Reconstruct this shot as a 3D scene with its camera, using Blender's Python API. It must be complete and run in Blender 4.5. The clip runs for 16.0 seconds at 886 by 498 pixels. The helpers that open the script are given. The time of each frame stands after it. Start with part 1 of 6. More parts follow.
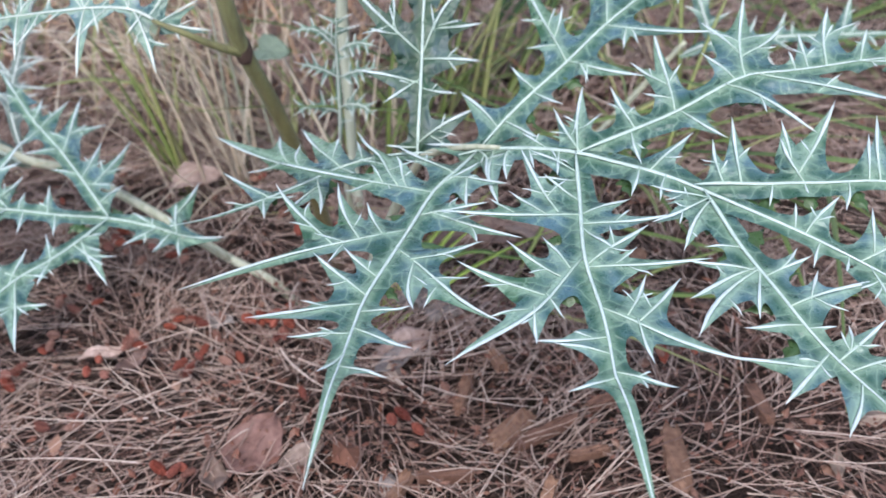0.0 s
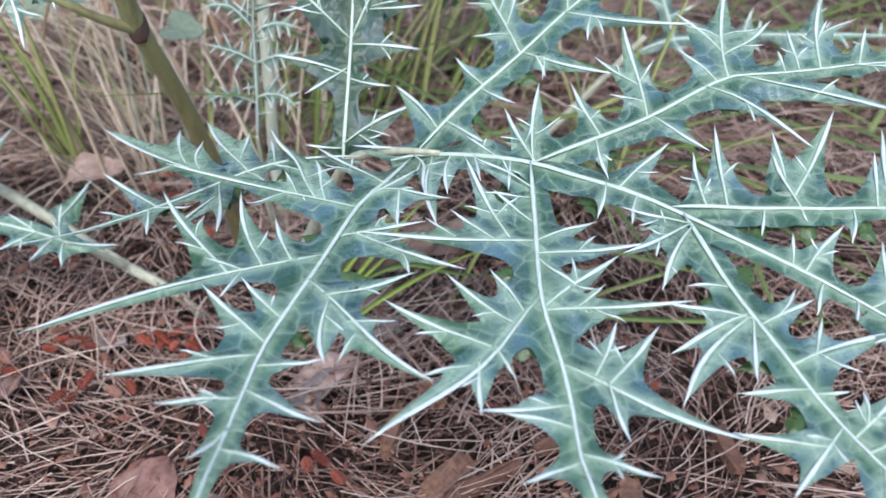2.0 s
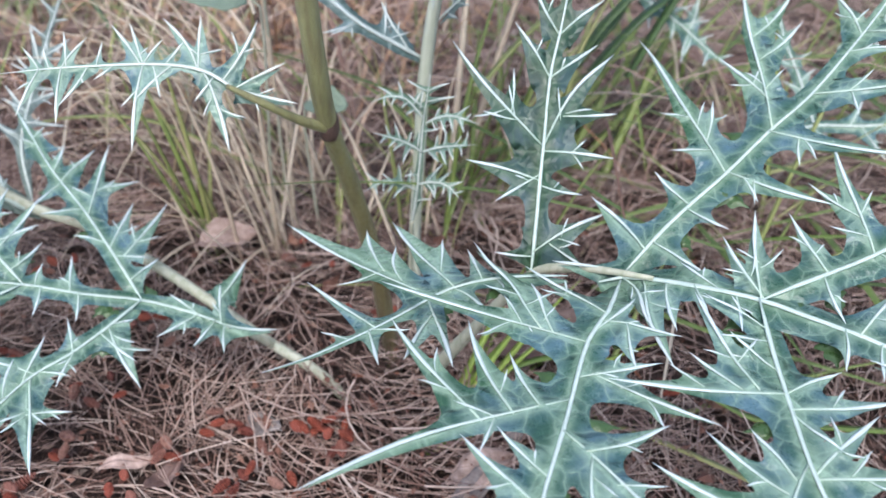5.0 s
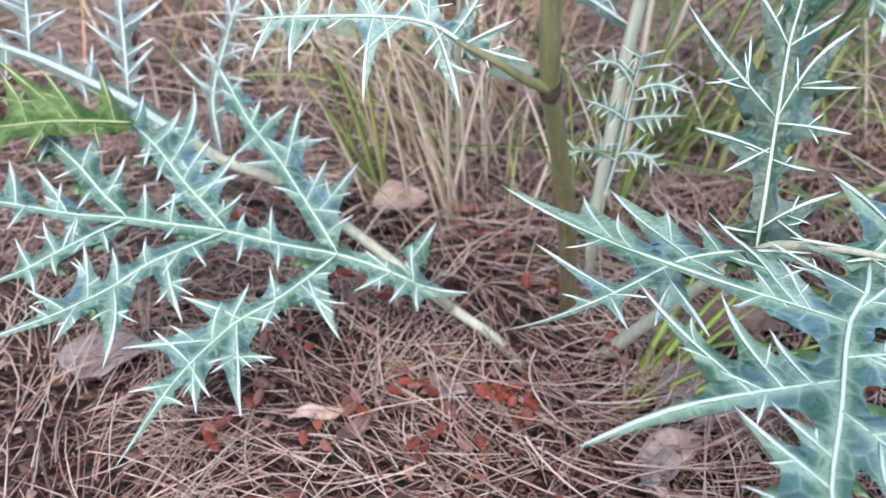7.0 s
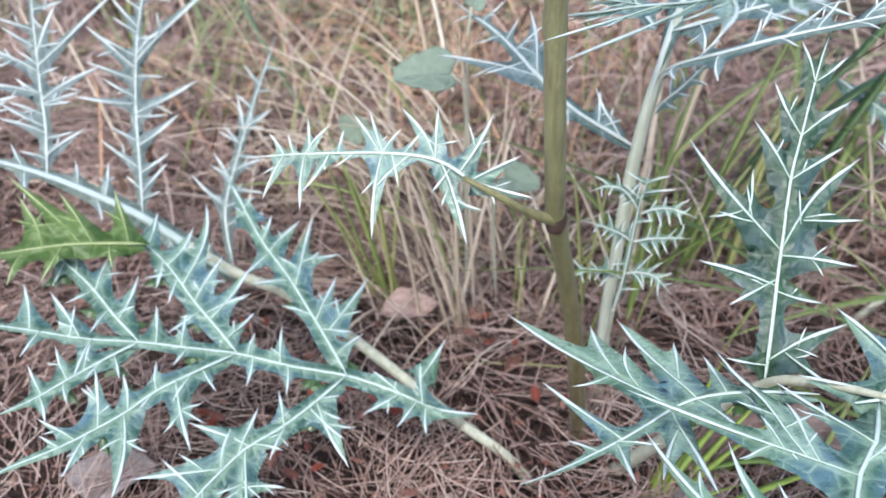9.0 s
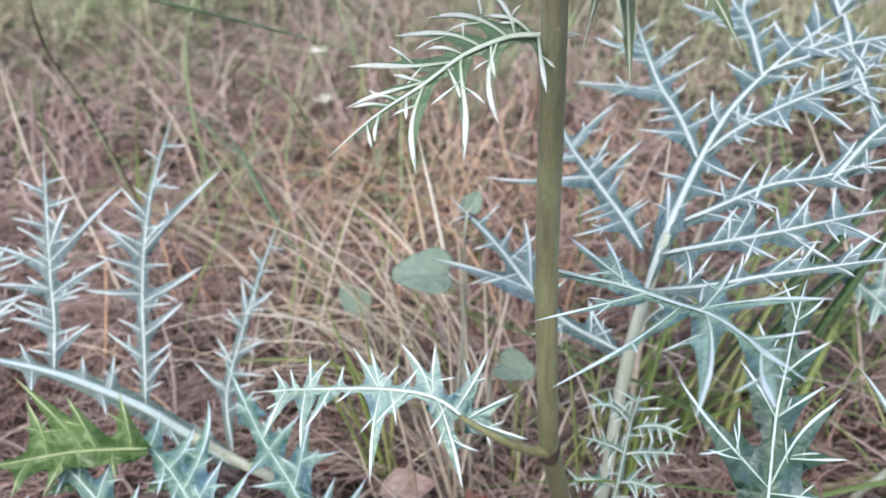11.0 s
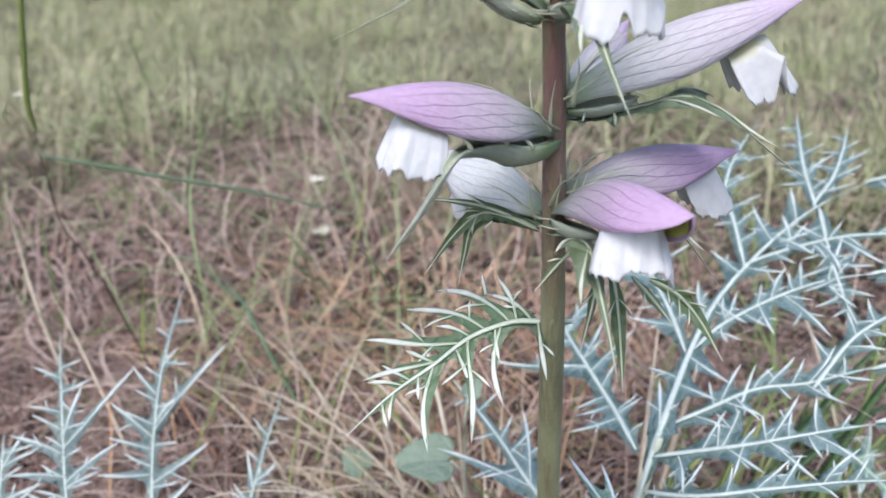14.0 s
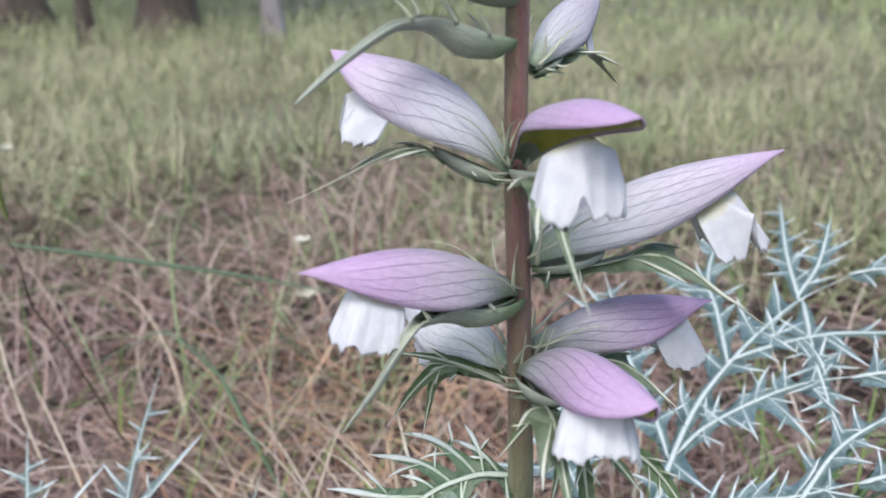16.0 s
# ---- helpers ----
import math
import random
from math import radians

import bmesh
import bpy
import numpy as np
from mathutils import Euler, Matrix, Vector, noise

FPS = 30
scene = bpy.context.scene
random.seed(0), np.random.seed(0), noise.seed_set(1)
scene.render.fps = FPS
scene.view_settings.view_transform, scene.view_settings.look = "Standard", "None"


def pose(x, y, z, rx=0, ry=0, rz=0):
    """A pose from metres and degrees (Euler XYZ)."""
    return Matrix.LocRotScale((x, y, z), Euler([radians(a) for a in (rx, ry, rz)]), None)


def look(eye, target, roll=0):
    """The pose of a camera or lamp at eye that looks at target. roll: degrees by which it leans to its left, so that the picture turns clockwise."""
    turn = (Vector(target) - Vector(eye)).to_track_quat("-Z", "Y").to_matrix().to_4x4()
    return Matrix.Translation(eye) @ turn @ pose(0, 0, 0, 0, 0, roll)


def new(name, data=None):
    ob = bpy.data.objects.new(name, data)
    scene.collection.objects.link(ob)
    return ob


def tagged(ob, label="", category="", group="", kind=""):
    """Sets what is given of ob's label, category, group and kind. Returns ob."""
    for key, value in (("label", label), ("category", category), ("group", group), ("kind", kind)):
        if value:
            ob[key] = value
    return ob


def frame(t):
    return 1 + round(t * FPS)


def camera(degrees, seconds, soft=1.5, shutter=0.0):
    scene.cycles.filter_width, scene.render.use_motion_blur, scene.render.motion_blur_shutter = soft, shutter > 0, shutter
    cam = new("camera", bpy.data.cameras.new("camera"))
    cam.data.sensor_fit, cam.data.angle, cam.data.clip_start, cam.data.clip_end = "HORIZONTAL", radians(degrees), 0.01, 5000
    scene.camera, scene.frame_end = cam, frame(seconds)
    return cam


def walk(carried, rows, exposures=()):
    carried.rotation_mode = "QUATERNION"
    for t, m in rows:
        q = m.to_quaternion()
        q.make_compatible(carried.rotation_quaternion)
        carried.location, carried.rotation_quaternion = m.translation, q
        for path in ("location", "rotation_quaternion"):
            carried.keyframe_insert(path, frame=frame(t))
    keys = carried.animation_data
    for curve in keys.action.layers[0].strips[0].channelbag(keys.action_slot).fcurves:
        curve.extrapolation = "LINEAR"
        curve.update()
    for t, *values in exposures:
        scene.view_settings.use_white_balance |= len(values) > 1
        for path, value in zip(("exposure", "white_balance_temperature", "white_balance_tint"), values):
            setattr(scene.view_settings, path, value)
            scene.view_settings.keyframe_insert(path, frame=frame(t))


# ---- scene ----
cam = camera(53.9, 16.0)
cam.data.dof.use_dof, cam.data.dof.focus_distance, cam.data.dof.aperture_fstop = True, 0.31, 14
PATH = [
    (0, (0.021, -0.005, 0.369), (-0.101, 1.59, -0.833), -4.4),
    (0.5, (0.023, 0.023, 0.355), (-0.052, 1.619, -0.848), -3.4),
    (1, (0.029, 0.044, 0.35), (-0.019, 1.637, -0.858), -2.6),
    (1.5, (0.032, 0.055, 0.359), (0.043, 1.648, -0.849), -1.4),
    (2, (0.022, 0.054, 0.341), (0.039, 1.635, -0.884), -0.2),
    (2.5, (0.013, 0.05, 0.337), (0.034, 1.628, -0.891), 0.3),
    (3, (0.025, 0.065, 0.356), (0.04, 1.636, -0.882), -0.4),
    (3.5, (0.031, 0.075, 0.376), (0.053, 1.664, -0.839), -0.7),
    (4, (0.011, 0.082, 0.385), (0.04, 1.69, -0.805), -0.4),
    (4.5, (-0.018, 0.081, 0.382), (-0.006, 1.691, -0.805), 0.3),
    (5, (-0.049, 0.081, 0.369), (-0.086, 1.686, -0.824), 1.0),
    (5.2, (-0.056, 0.079, 0.359), (-0.12, 1.68, -0.838), 1.0),
    (7.3, (-0.103, 0.077, 0.358), (-0.361, 1.636, -0.869), -0.2),
    (7.5, (-0.101, 0.078, 0.36), (-0.367, 1.646, -0.852), -0.3),
    (8, (-0.099, 0.08, 0.361), (-0.369, 1.667, -0.826), -0.5),
    (8.5, (-0.104, 0.086, 0.371), (-0.379, 1.701, -0.775), -0.6),
    (9, (-0.102, 0.091, 0.383), (-0.383, 1.734, -0.722), -0.8),
    (9.2, (-0.102, 0.093, 0.39), (-0.391, 1.747, -0.696), -0.9),
    (11.5, (-0.106, 0.114, 0.46), (-0.397, 1.874, -0.445), -0.6),
    (12, (-0.122, 0.11, 0.473), (-0.41, 1.885, -0.402), -0.5),
    (12.5, (-0.131, 0.106, 0.49), (-0.418, 1.895, -0.357), -0.1),
    (13, (-0.123, 0.104, 0.512), (-0.414, 1.91, -0.297), 0.0),
    (13.5, (-0.116, 0.116, 0.518), (-0.407, 1.933, -0.264), -0.5),
    (14, (-0.11, 0.117, 0.518), (-0.393, 1.94, -0.255), -0.7),
    (14.5, (-0.098, 0.124, 0.511), (-0.373, 1.951, -0.255), -0.6),
    (15, (-0.094, 0.139, 0.531), (-0.369, 1.979, -0.203), -1.0),
    (15.5, (-0.106, 0.142, 0.544), (-0.378, 1.991, -0.167), -0.9),
    (16, (-0.103, 0.142, 0.55), (-0.375, 1.996, -0.149), -0.7),
]
walk(cam, [(t, look(eye, target, roll)) for t, eye, target, roll in PATH],
     [(t, stops, 6000, 10) for t, stops in ((0.0, 0.75), (1.0, 0.76), (3.0, 0.79), (5.0, 0.80), (7.3, 1.02), (9.2, 0.93), (11.5, 0.76), (13.5, 0.72), (16.0, 0.60))])

from mathutils import geometry

# ---- light: open shade under a bright overcast sky ----
world = bpy.data.worlds.new("sky")
scene.world = world
world.use_nodes = True
wn = world.node_tree.nodes
sky = wn.new("ShaderNodeTexSky")
sky.sky_type, sky.sun_disc = "NISHITA", False
sky.sun_elevation, sky.sun_rotation = radians(52), radians(200)
sky.air_density, sky.dust_density, sky.ozone_density = 1.0, 3.0, 1.0
world.node_tree.links.new(sky.outputs[0], wn["Background"].inputs[0])
wn["Background"].inputs[1].default_value = 0.15
sun = new("sun", bpy.data.lights.new("sun", "SUN"))
sun.data.energy, sun.data.angle, sun.data.color = 1.6, radians(22), (1.0, 0.95, 0.88)
sun.matrix_world = look((0.3, -1.0, 1.8), (0, 0, 0))



# ---- materials ----
def material(name, base, rough=0.6, metal=0.0):
    m = bpy.data.materials.new(name)
    m.use_nodes = True
    b = m.node_tree.nodes["Principled BSDF"]
    b.inputs["Base Color"].default_value = (*base, 1)
    b.inputs["Roughness"].default_value, b.inputs["Metallic"].default_value = rough, metal
    return m, m.node_tree.nodes, m.node_tree.links, b


def ramp(nodes, links, source, stops, ease="LINEAR"):
    r = nodes.new("ShaderNodeValToRGB")
    r.color_ramp.interpolation = ease
    while len(r.color_ramp.elements) < len(stops):
        r.color_ramp.elements.new(0.5)
    for e, (at, c) in zip(r.color_ramp.elements, stops):
        e.position, e.color = at, (*c, 1)
    links.new(source, r.inputs[0])
    return r.outputs[0]


def place(nodes, links, scale=(1, 1, 1)):
    c, m = nodes.new("ShaderNodeTexCoord"), nodes.new("ShaderNodeMapping")
    m.inputs["Scale"].default_value = scale
    links.new(c.outputs["Object"], m.inputs[0])
    return m.outputs[0]


def grain(nodes, links, vector, scale, detail=4.0, rough=0.6):
    t = nodes.new("ShaderNodeTexNoise")
    t.inputs["Scale"].default_value, t.inputs["Detail"].default_value, t.inputs["Roughness"].default_value = scale, detail, rough
    if vector is not None:
        links.new(vector, t.inputs["Vector"])
    return t.outputs["Fac"]


def mix(nodes, links, factor, a, b, how="MIX"):
    x = nodes.new("ShaderNodeMix")
    x.data_type, x.blend_type = "RGBA", how
    for value, slot in ((factor, 0), (a, 6), (b, 7)):
        if isinstance(value, (int, float)):
            x.inputs[slot].default_value = value
        elif isinstance(value, tuple):
            x.inputs[slot].default_value = (*value, 1)
        else:
            links.new(value, x.inputs[slot])
    return x.outputs[2]


def relief(nodes, links, height, bsdf, strength, distance):
    b = nodes.new("ShaderNodeBump")
    b.inputs["Strength"].default_value, b.inputs["Distance"].default_value = strength, distance
    links.new(height, b.inputs["Height"])
    links.new(b.outputs[0], bsdf.inputs["Normal"])


def leaf_material(name, deep, pale, net, gloss=0.40):
    """A waxy blade: greener by the rib and bluer outwards, with a fine net of pale small veins."""
    m, n, l, b = material(name, deep, gloss)
    at = place(n, l)
    warp = n.new("ShaderNodeVectorMath")
    warp.operation = "MULTIPLY_ADD"
    w = n.new("ShaderNodeTexNoise")
    w.inputs["Scale"].default_value, w.inputs["Detail"].default_value = 70, 2
    l.new(at, w.inputs["Vector"])
    l.new(w.outputs["Color"], warp.inputs[0])
    warp.inputs[1].default_value = (0.006, 0.006, 0.006)
    l.new(at, warp.inputs[2])

    def cells(scale):
        v = n.new("ShaderNodeTexVoronoi")
        v.feature = "DISTANCE_TO_EDGE"
        v.inputs["Scale"].default_value = scale
        l.new(warp.outputs[0], v.inputs["Vector"])
        return v.outputs["Distance"]
    coarse, fine = cells(105), cells(300)
    lines = ramp(n, l, coarse, [(0.0, (0.42,) * 3), (0.022, (0.22,) * 3), (0.06, (0.09,) * 3), (0.16, (0, 0, 0))])
    small = ramp(n, l, fine, [(0.0, (0.10,) * 3), (0.05, (0.03,) * 3), (0.10, (0, 0, 0))])
    aside = n.new("ShaderNodeAttribute")
    aside.attribute_name = "aside"
    green = (deep[0] * 1.25, deep[1] * 1.2, deep[2] * 0.78)
    tone = mix(n, l, ramp(n, l, aside.outputs["Fac"], [(0.05, (0, 0, 0)), (0.55, (1, 1, 1))]), green, ramp(n, l, grain(n, l, at, 48, 5), [(0.36, deep), (0.62, pale)]))
    tone = mix(n, l, ramp(n, l, grain(n, l, at, 25, 2), [(0.45, (0, 0, 0)), (0.75, (0.55,) * 3)]), tone, tuple(c * 0.72 for c in deep))
    by = n.new("ShaderNodeAttribute")
    by.attribute_name = "by_vein"
    tone = mix(n, l, ramp(n, l, by.outputs["Fac"], [(0.02, (0.70,) * 3), (0.11, (0.40,) * 3), (0.45, (0, 0, 0))], "EASE"), tone, net)
    tone = mix(n, l, small, tone, net)
    l.new(mix(n, l, lines, tone, net), b.inputs["Base Color"])
    l.new(ramp(n, l, grain(n, l, at, 240, 5), [(0.3, (gloss - 0.12,) * 3), (0.7, (gloss + 0.18,) * 3)]), b.inputs["Roughness"])
    swell = n.new("ShaderNodeMath")
    swell.operation = "MULTIPLY_ADD"
    l.new(ramp(n, l, coarse, [(0.0, (0, 0, 0)), (0.25, (1, 1, 1))], "EASE"), swell.inputs[0])
    swell.inputs[1].default_value = 1.0
    l.new(grain(n, l, at, 500, 3), swell.inputs[2])
    relief(n, l, swell.outputs[0], b, 0.40, 0.0011)
    return m


LEAF = leaf_material("leaf", (0.028, 0.076, 0.058), (0.082, 0.150, 0.190), (0.29, 0.41, 0.31), 0.30)
LEAF_FAR = leaf_material("leaf_glaucous", (0.068, 0.100, 0.095), (0.145, 0.182, 0.18), (0.28, 0.335, 0.315))
LEAF_TEAL = leaf_material("leaf_teal", (0.042, 0.078, 0.076), (0.098, 0.148, 0.158), (0.25, 0.33, 0.32), 0.36)
# darker leaf green for the lower lobes, with the shade beneath the blade mixed in
LEAF_LOW_SHADED = leaf_material("leaf_lower_shaded", (0.014, 0.038, 0.012), (0.035, 0.075, 0.026), (0.06, 0.11, 0.04), 0.32)
LEAF_DARK = leaf_material("leaf_dark", (0.008, 0.032, 0.010), (0.048, 0.088, 0.100), (0.05, 0.11, 0.06), 0.42)
LEAF_GREEN = leaf_material("leaf_olive", (0.028, 0.062, 0.008), (0.065, 0.115, 0.018), (0.16, 0.23, 0.08))
LEAF_STEM = leaf_material("stem_leaf", (0.03, 0.065, 0.025), (0.07, 0.12, 0.06), (0.10, 0.16, 0.08))


def streaked(name, a, b2, scale, rough=0.7, bump=0.3, depth=0.0005):
    """Plant fibre: two tones drawn out along z, with fine relief."""
    m, n, l, b = material(name, a, rough)
    at = place(n, l, (1, 1, 0.12))
    g = grain(n, l, at, scale)
    l.new(ramp(n, l, g, [(0.3, a), (0.7, b2)]), b.inputs["Base Color"])
    relief(n, l, g, b, bump, depth)
    return m


def vein_material(name, root, spine, rough=0.42):
    """A rib that is greenish where it leaves the blade and whitens towards its spine, with a fine streak."""
    m, n, l, b = material(name, root, rough)
    at = n.new("ShaderNodeAttribute")
    at.attribute_name = "white"
    g = grain(n, l, place(n, l, (1, 1, 0.12)), 260)
    tone = mix(n, l, ramp(n, l, at.outputs["Fac"], [(0.15, (0, 0, 0)), (0.85, (1, 1, 1))]), root, spine)
    l.new(mix(n, l, ramp(n, l, g, [(0.3, (0.5,) * 3), (0.65, (0, 0, 0))]), tone, mix(n, l, 1.0, tone, (0.66, 0.72, 0.64), "MULTIPLY")), b.inputs["Base Color"])
    relief(n, l, g, b, 0.3, 0.0005)
    return m


VEIN = vein_material("vein", (0.42, 0.53, 0.44), (0.57, 0.64, 0.66))
VEIN_GREEN = vein_material("vein_green", (0.24, 0.31, 0.10), (0.42, 0.46, 0.24))
VEIN_FAR = vein_material("vein_glaucous", (0.48, 0.54, 0.50), (0.62, 0.66, 0.64))
VEIN_STEM = vein_material("vein_stem_leaf", (0.32, 0.39, 0.27), (0.60, 0.62, 0.56))
PETIOLE_PALE = streaked("petiole_pale", (0.40, 0.435, 0.32), (0.56, 0.58, 0.48), 320, 0.6, 0.25, 0.0005)
PETIOLE = streaked("petiole", (0.31, 0.33, 0.23), (0.50, 0.50, 0.40), 320, 0.6, 0.25, 0.0005)


def island(name, tones, rough=0.8, bump=0.0, scale=400, at=None):
    """Loose pieces in one mesh, each with its own tone."""
    m, n, l, b = material(name, tones[0], rough)
    g = n.new("ShaderNodeNewGeometry")
    k = len(tones) - 1
    tone = ramp(n, l, g.outputs["Random Per Island"], [(i / k, c) for i, c in enumerate(tones)])
    spot = grain(n, l, place(n, l), scale)
    l.new(mix(n, l, ramp(n, l, spot, [(0.35, (0, 0, 0)), (0.7, (0.6, 0.6, 0.6))]), tone, mix(n, l, 1.0, tone, (0.6, 0.55, 0.5), "MULTIPLY")), b.inputs["Base Color"])
    if bump:
        relief(n, l, spot, b, bump, 0.0006)
    return m


def single(name, tones, rough=0.8, bump=0.3, scale=250, depth=0.0008, spots=0.8):
    """One thing's own tone, by Object Info's Random, with spots and grain."""
    m, n, l, b = material(name, tones[0], rough)
    o = n.new("ShaderNodeObjectInfo")
    k = max(1, len(tones) - 1)
    tone = ramp(n, l, o.outputs["Random"], [(i / k, c) for i, c in enumerate(tones)])
    spot = grain(n, l, place(n, l), scale, 5)
    l.new(mix(n, l, ramp(n, l, spot, [(0.35, (0, 0, 0)), (0.65, (spots,) * 3)]), tone, mix(n, l, 1.0, tone, (0.5, 0.45, 0.42), "MULTIPLY")), b.inputs["Base Color"])
    relief(n, l, spot, b, bump, depth)
    return m


NEEDLE = island("pine_needle", [(0.11, 0.060, 0.046), (0.27, 0.170, 0.135), (0.46, 0.345, 0.29), (0.17, 0.092, 0.072), (0.38, 0.265, 0.215), (0.62, 0.51, 0.445), (0.21, 0.118, 0.090), (0.50, 0.39, 0.335), (0.14, 0.068, 0.050)], 0.5)
# the lower needle layers: shade of the gaps in the litter is in these tones
NEEDLE_MID = island("broken_needle_shaded", [(0.06, 0.030, 0.022), (0.15, 0.085, 0.066), (0.035, 0.018, 0.013), (0.24, 0.155, 0.128), (0.11, 0.048, 0.034), (0.02, 0.010, 0.008)], 0.7)
NEEDLE_GAP = island("needle_gap_shade", [(0.014, 0.007, 0.005), (0.036, 0.018, 0.013), (0.07, 0.038, 0.028), (0.02, 0.010, 0.007), (0.12, 0.070, 0.054), (0.028, 0.013, 0.009)], 0.75)
STRAW = island("dry_grass", [(0.28, 0.185, 0.15), (0.46, 0.345, 0.295), (0.12, 0.068, 0.055), (0.57, 0.46, 0.395), (0.34, 0.22, 0.175), (0.15, 0.082, 0.064), (0.25, 0.145, 0.112)], 0.6)
GRASS = island("green_grass", [(0.10, 0.16, 0.03), (0.16, 0.22, 0.06), (0.07, 0.12, 0.03), (0.22, 0.26, 0.09)], 0.5)
RUST = island("rust_grass", [(0.46, 0.27, 0.15), (0.58, 0.42, 0.27), (0.36, 0.18, 0.10), (0.64, 0.52, 0.39)], 0.6)
GRASS_PALE = island("soft_grass", [(0.20, 0.26, 0.11), (0.29, 0.34, 0.17), (0.15, 0.21, 0.08), (0.36, 0.37, 0.22)], 0.55)
HAZE_FAR = island("far_grass", [(0.27, 0.325, 0.145), (0.35, 0.385, 0.19), (0.30, 0.35, 0.16), (0.39, 0.38, 0.225), (0.33, 0.37, 0.18)], 0.7)
HAZE_GRASS = island("meadow_grass", [(0.26, 0.31, 0.14), (0.41, 0.44, 0.23), (0.20, 0.255, 0.105), (0.46, 0.41, 0.27), (0.34, 0.40, 0.19), (0.55, 0.49, 0.35), (0.34, 0.285, 0.195)], 0.7)
CHIP = single("wood_chip", [(0.21, 0.105, 0.065), (0.30, 0.17, 0.11), (0.16, 0.08, 0.055)], 0.8, 0.7)
GREYBARK = single("grey_bark", [(0.20, 0.165, 0.15), (0.27, 0.235, 0.22)], 0.9, 0.8, 300, 0.0015)
DRYLEAF = single("dry_leaf", [(0.22, 0.15, 0.12), (0.18, 0.11, 0.09), (0.27, 0.20, 0.165), (0.15, 0.085, 0.075)], 0.6, 0.5)
GREYLEAF = single("grey_leaf", [(0.27, 0.23, 0.215), (0.32, 0.28, 0.265), (0.23, 0.19, 0.175)], 0.6, 0.4)


# ---- building tools ----
def mesh_object(name, verts, faces, mat, parent=None, smooth=True, label=""):
    me = bpy.data.meshes.new(name)
    me.from_pydata([tuple(map(float, v)) for v in verts], [], [tuple(map(int, f)) for f in faces])
    me.materials.append(mat)
    if smooth:
        me.polygons.foreach_set("use_smooth", np.ones(len(me.polygons), bool))
    me.update()
    ob = new(name, me)
    if parent is not None:
        ob.parent = parent
    return tagged(ob, label=label)


def thing(name, label, category, group="", at=(0, 0, 0)):
    ob = new(name)
    ob.empty_display_size = 0.01
    return tagged(ob, label, category, group)


def spline(points, n=64):
    """Evenly spaced points on a smooth curve through the given ones, and its length."""
    p = np.array(points, float)
    e = np.vstack([2 * p[0] - p[1], p, 2 * p[-1] - p[-2]])
    out = []
    for i in range(len(p) - 1):
        a, b, c, d = e[i:i + 4]
        t = np.linspace(0, 1, 40, endpoint=False)[:, None]
        out.append(0.5 * (2 * b + (c - a) * t + (2 * a - 5 * b + 4 * c - d) * t ** 2 + (3 * b - a - 3 * c + d) * t ** 3))
    q = np.vstack(out + [p[-1:]])
    s = np.r_[0, np.cumsum(np.linalg.norm(np.diff(q, axis=0), axis=1))]
    u = np.linspace(0, s[-1], n)
    return np.stack([np.interp(u, s, q[:, k]) for k in range(3)], 1), s[-1]


class Chart:
    """A leaf surface along a curve: s metres along it, d metres to its side, h metres above."""

    def __init__(self, points, up, n=64):
        self.c, self.length = spline(points, n)
        t = np.gradient(self.c, axis=0)
        k = np.ones(9) / 9
        t = np.stack([np.convolve(np.pad(t[:, i], 4, mode="edge"), k, "valid") for i in range(3)], 1)
        t /= np.linalg.norm(t, axis=1)[:, None]
        side = np.cross(t, np.array(up, float))
        side /= np.linalg.norm(side, axis=1)[:, None]
        self.t, self.side, self.up = t, side, np.cross(side, t)

    def at(self, s, d, h=0.0):
        s, d, h = np.broadcast_arrays(np.asarray(s, float), d, h)
        u = np.linspace(0, self.length, len(self.c))
        q = np.clip(s, 0, self.length)

        def row(a):
            return np.stack([np.interp(q, u, a[:, k]) for k in range(3)], -1)
        return row(self.c) + (s - q)[..., None] * row(self.t) + d[..., None] * row(self.side) + h[..., None] * row(self.up)


def tube(points, radii, sides=8, flat=1.0, up=(0, 0, 1), start=0):
    """Vertices and faces of a round or flattened rod through points."""
    p = np.asarray(points, float)
    r = np.broadcast_to(np.asarray(radii, float), len(p))
    t = np.gradient(p, axis=0)
    t /= np.linalg.norm(t, axis=1)[:, None] + 1e-12
    x = np.cross(t, np.array(up, float))
    x /= np.linalg.norm(x, axis=1)[:, None] + 1e-9
    y = np.cross(x, t)
    a = np.linspace(0, 2 * np.pi, sides, endpoint=False)
    v = (p[:, None] + (x[:, None] * np.cos(a)[None, :, None] + y[:, None] * flat * np.sin(a)[None, :, None]) * r[:, None, None]).reshape(-1, 3)
    f = [(start + i * sides + j, start + i * sides + (j + 1) % sides, start + (i + 1) * sides + (j + 1) % sides, start + (i + 1) * sides + j)
         for i in range(len(p) - 1) for j in range(sides)]
    f += [tuple(start + j for j in range(sides))[::-1], tuple(start + (len(p) - 1) * sides + j for j in range(sides))]
    return v, f


def inside(points, poly):
    """Which points lie within the polygon."""
    x, y = points[:, 0], points[:, 1]
    hit = np.zeros(len(points), bool)
    for (x0, y0), (x1, y1) in zip(poly, np.roll(poly, -1, 0)):
        cross = ((y0 > y) != (y1 > y)) & (x < (x1 - x0) * (y - y0) / (y1 - y0 + 1e-15) + x0)
        hit ^= cross
    return hit


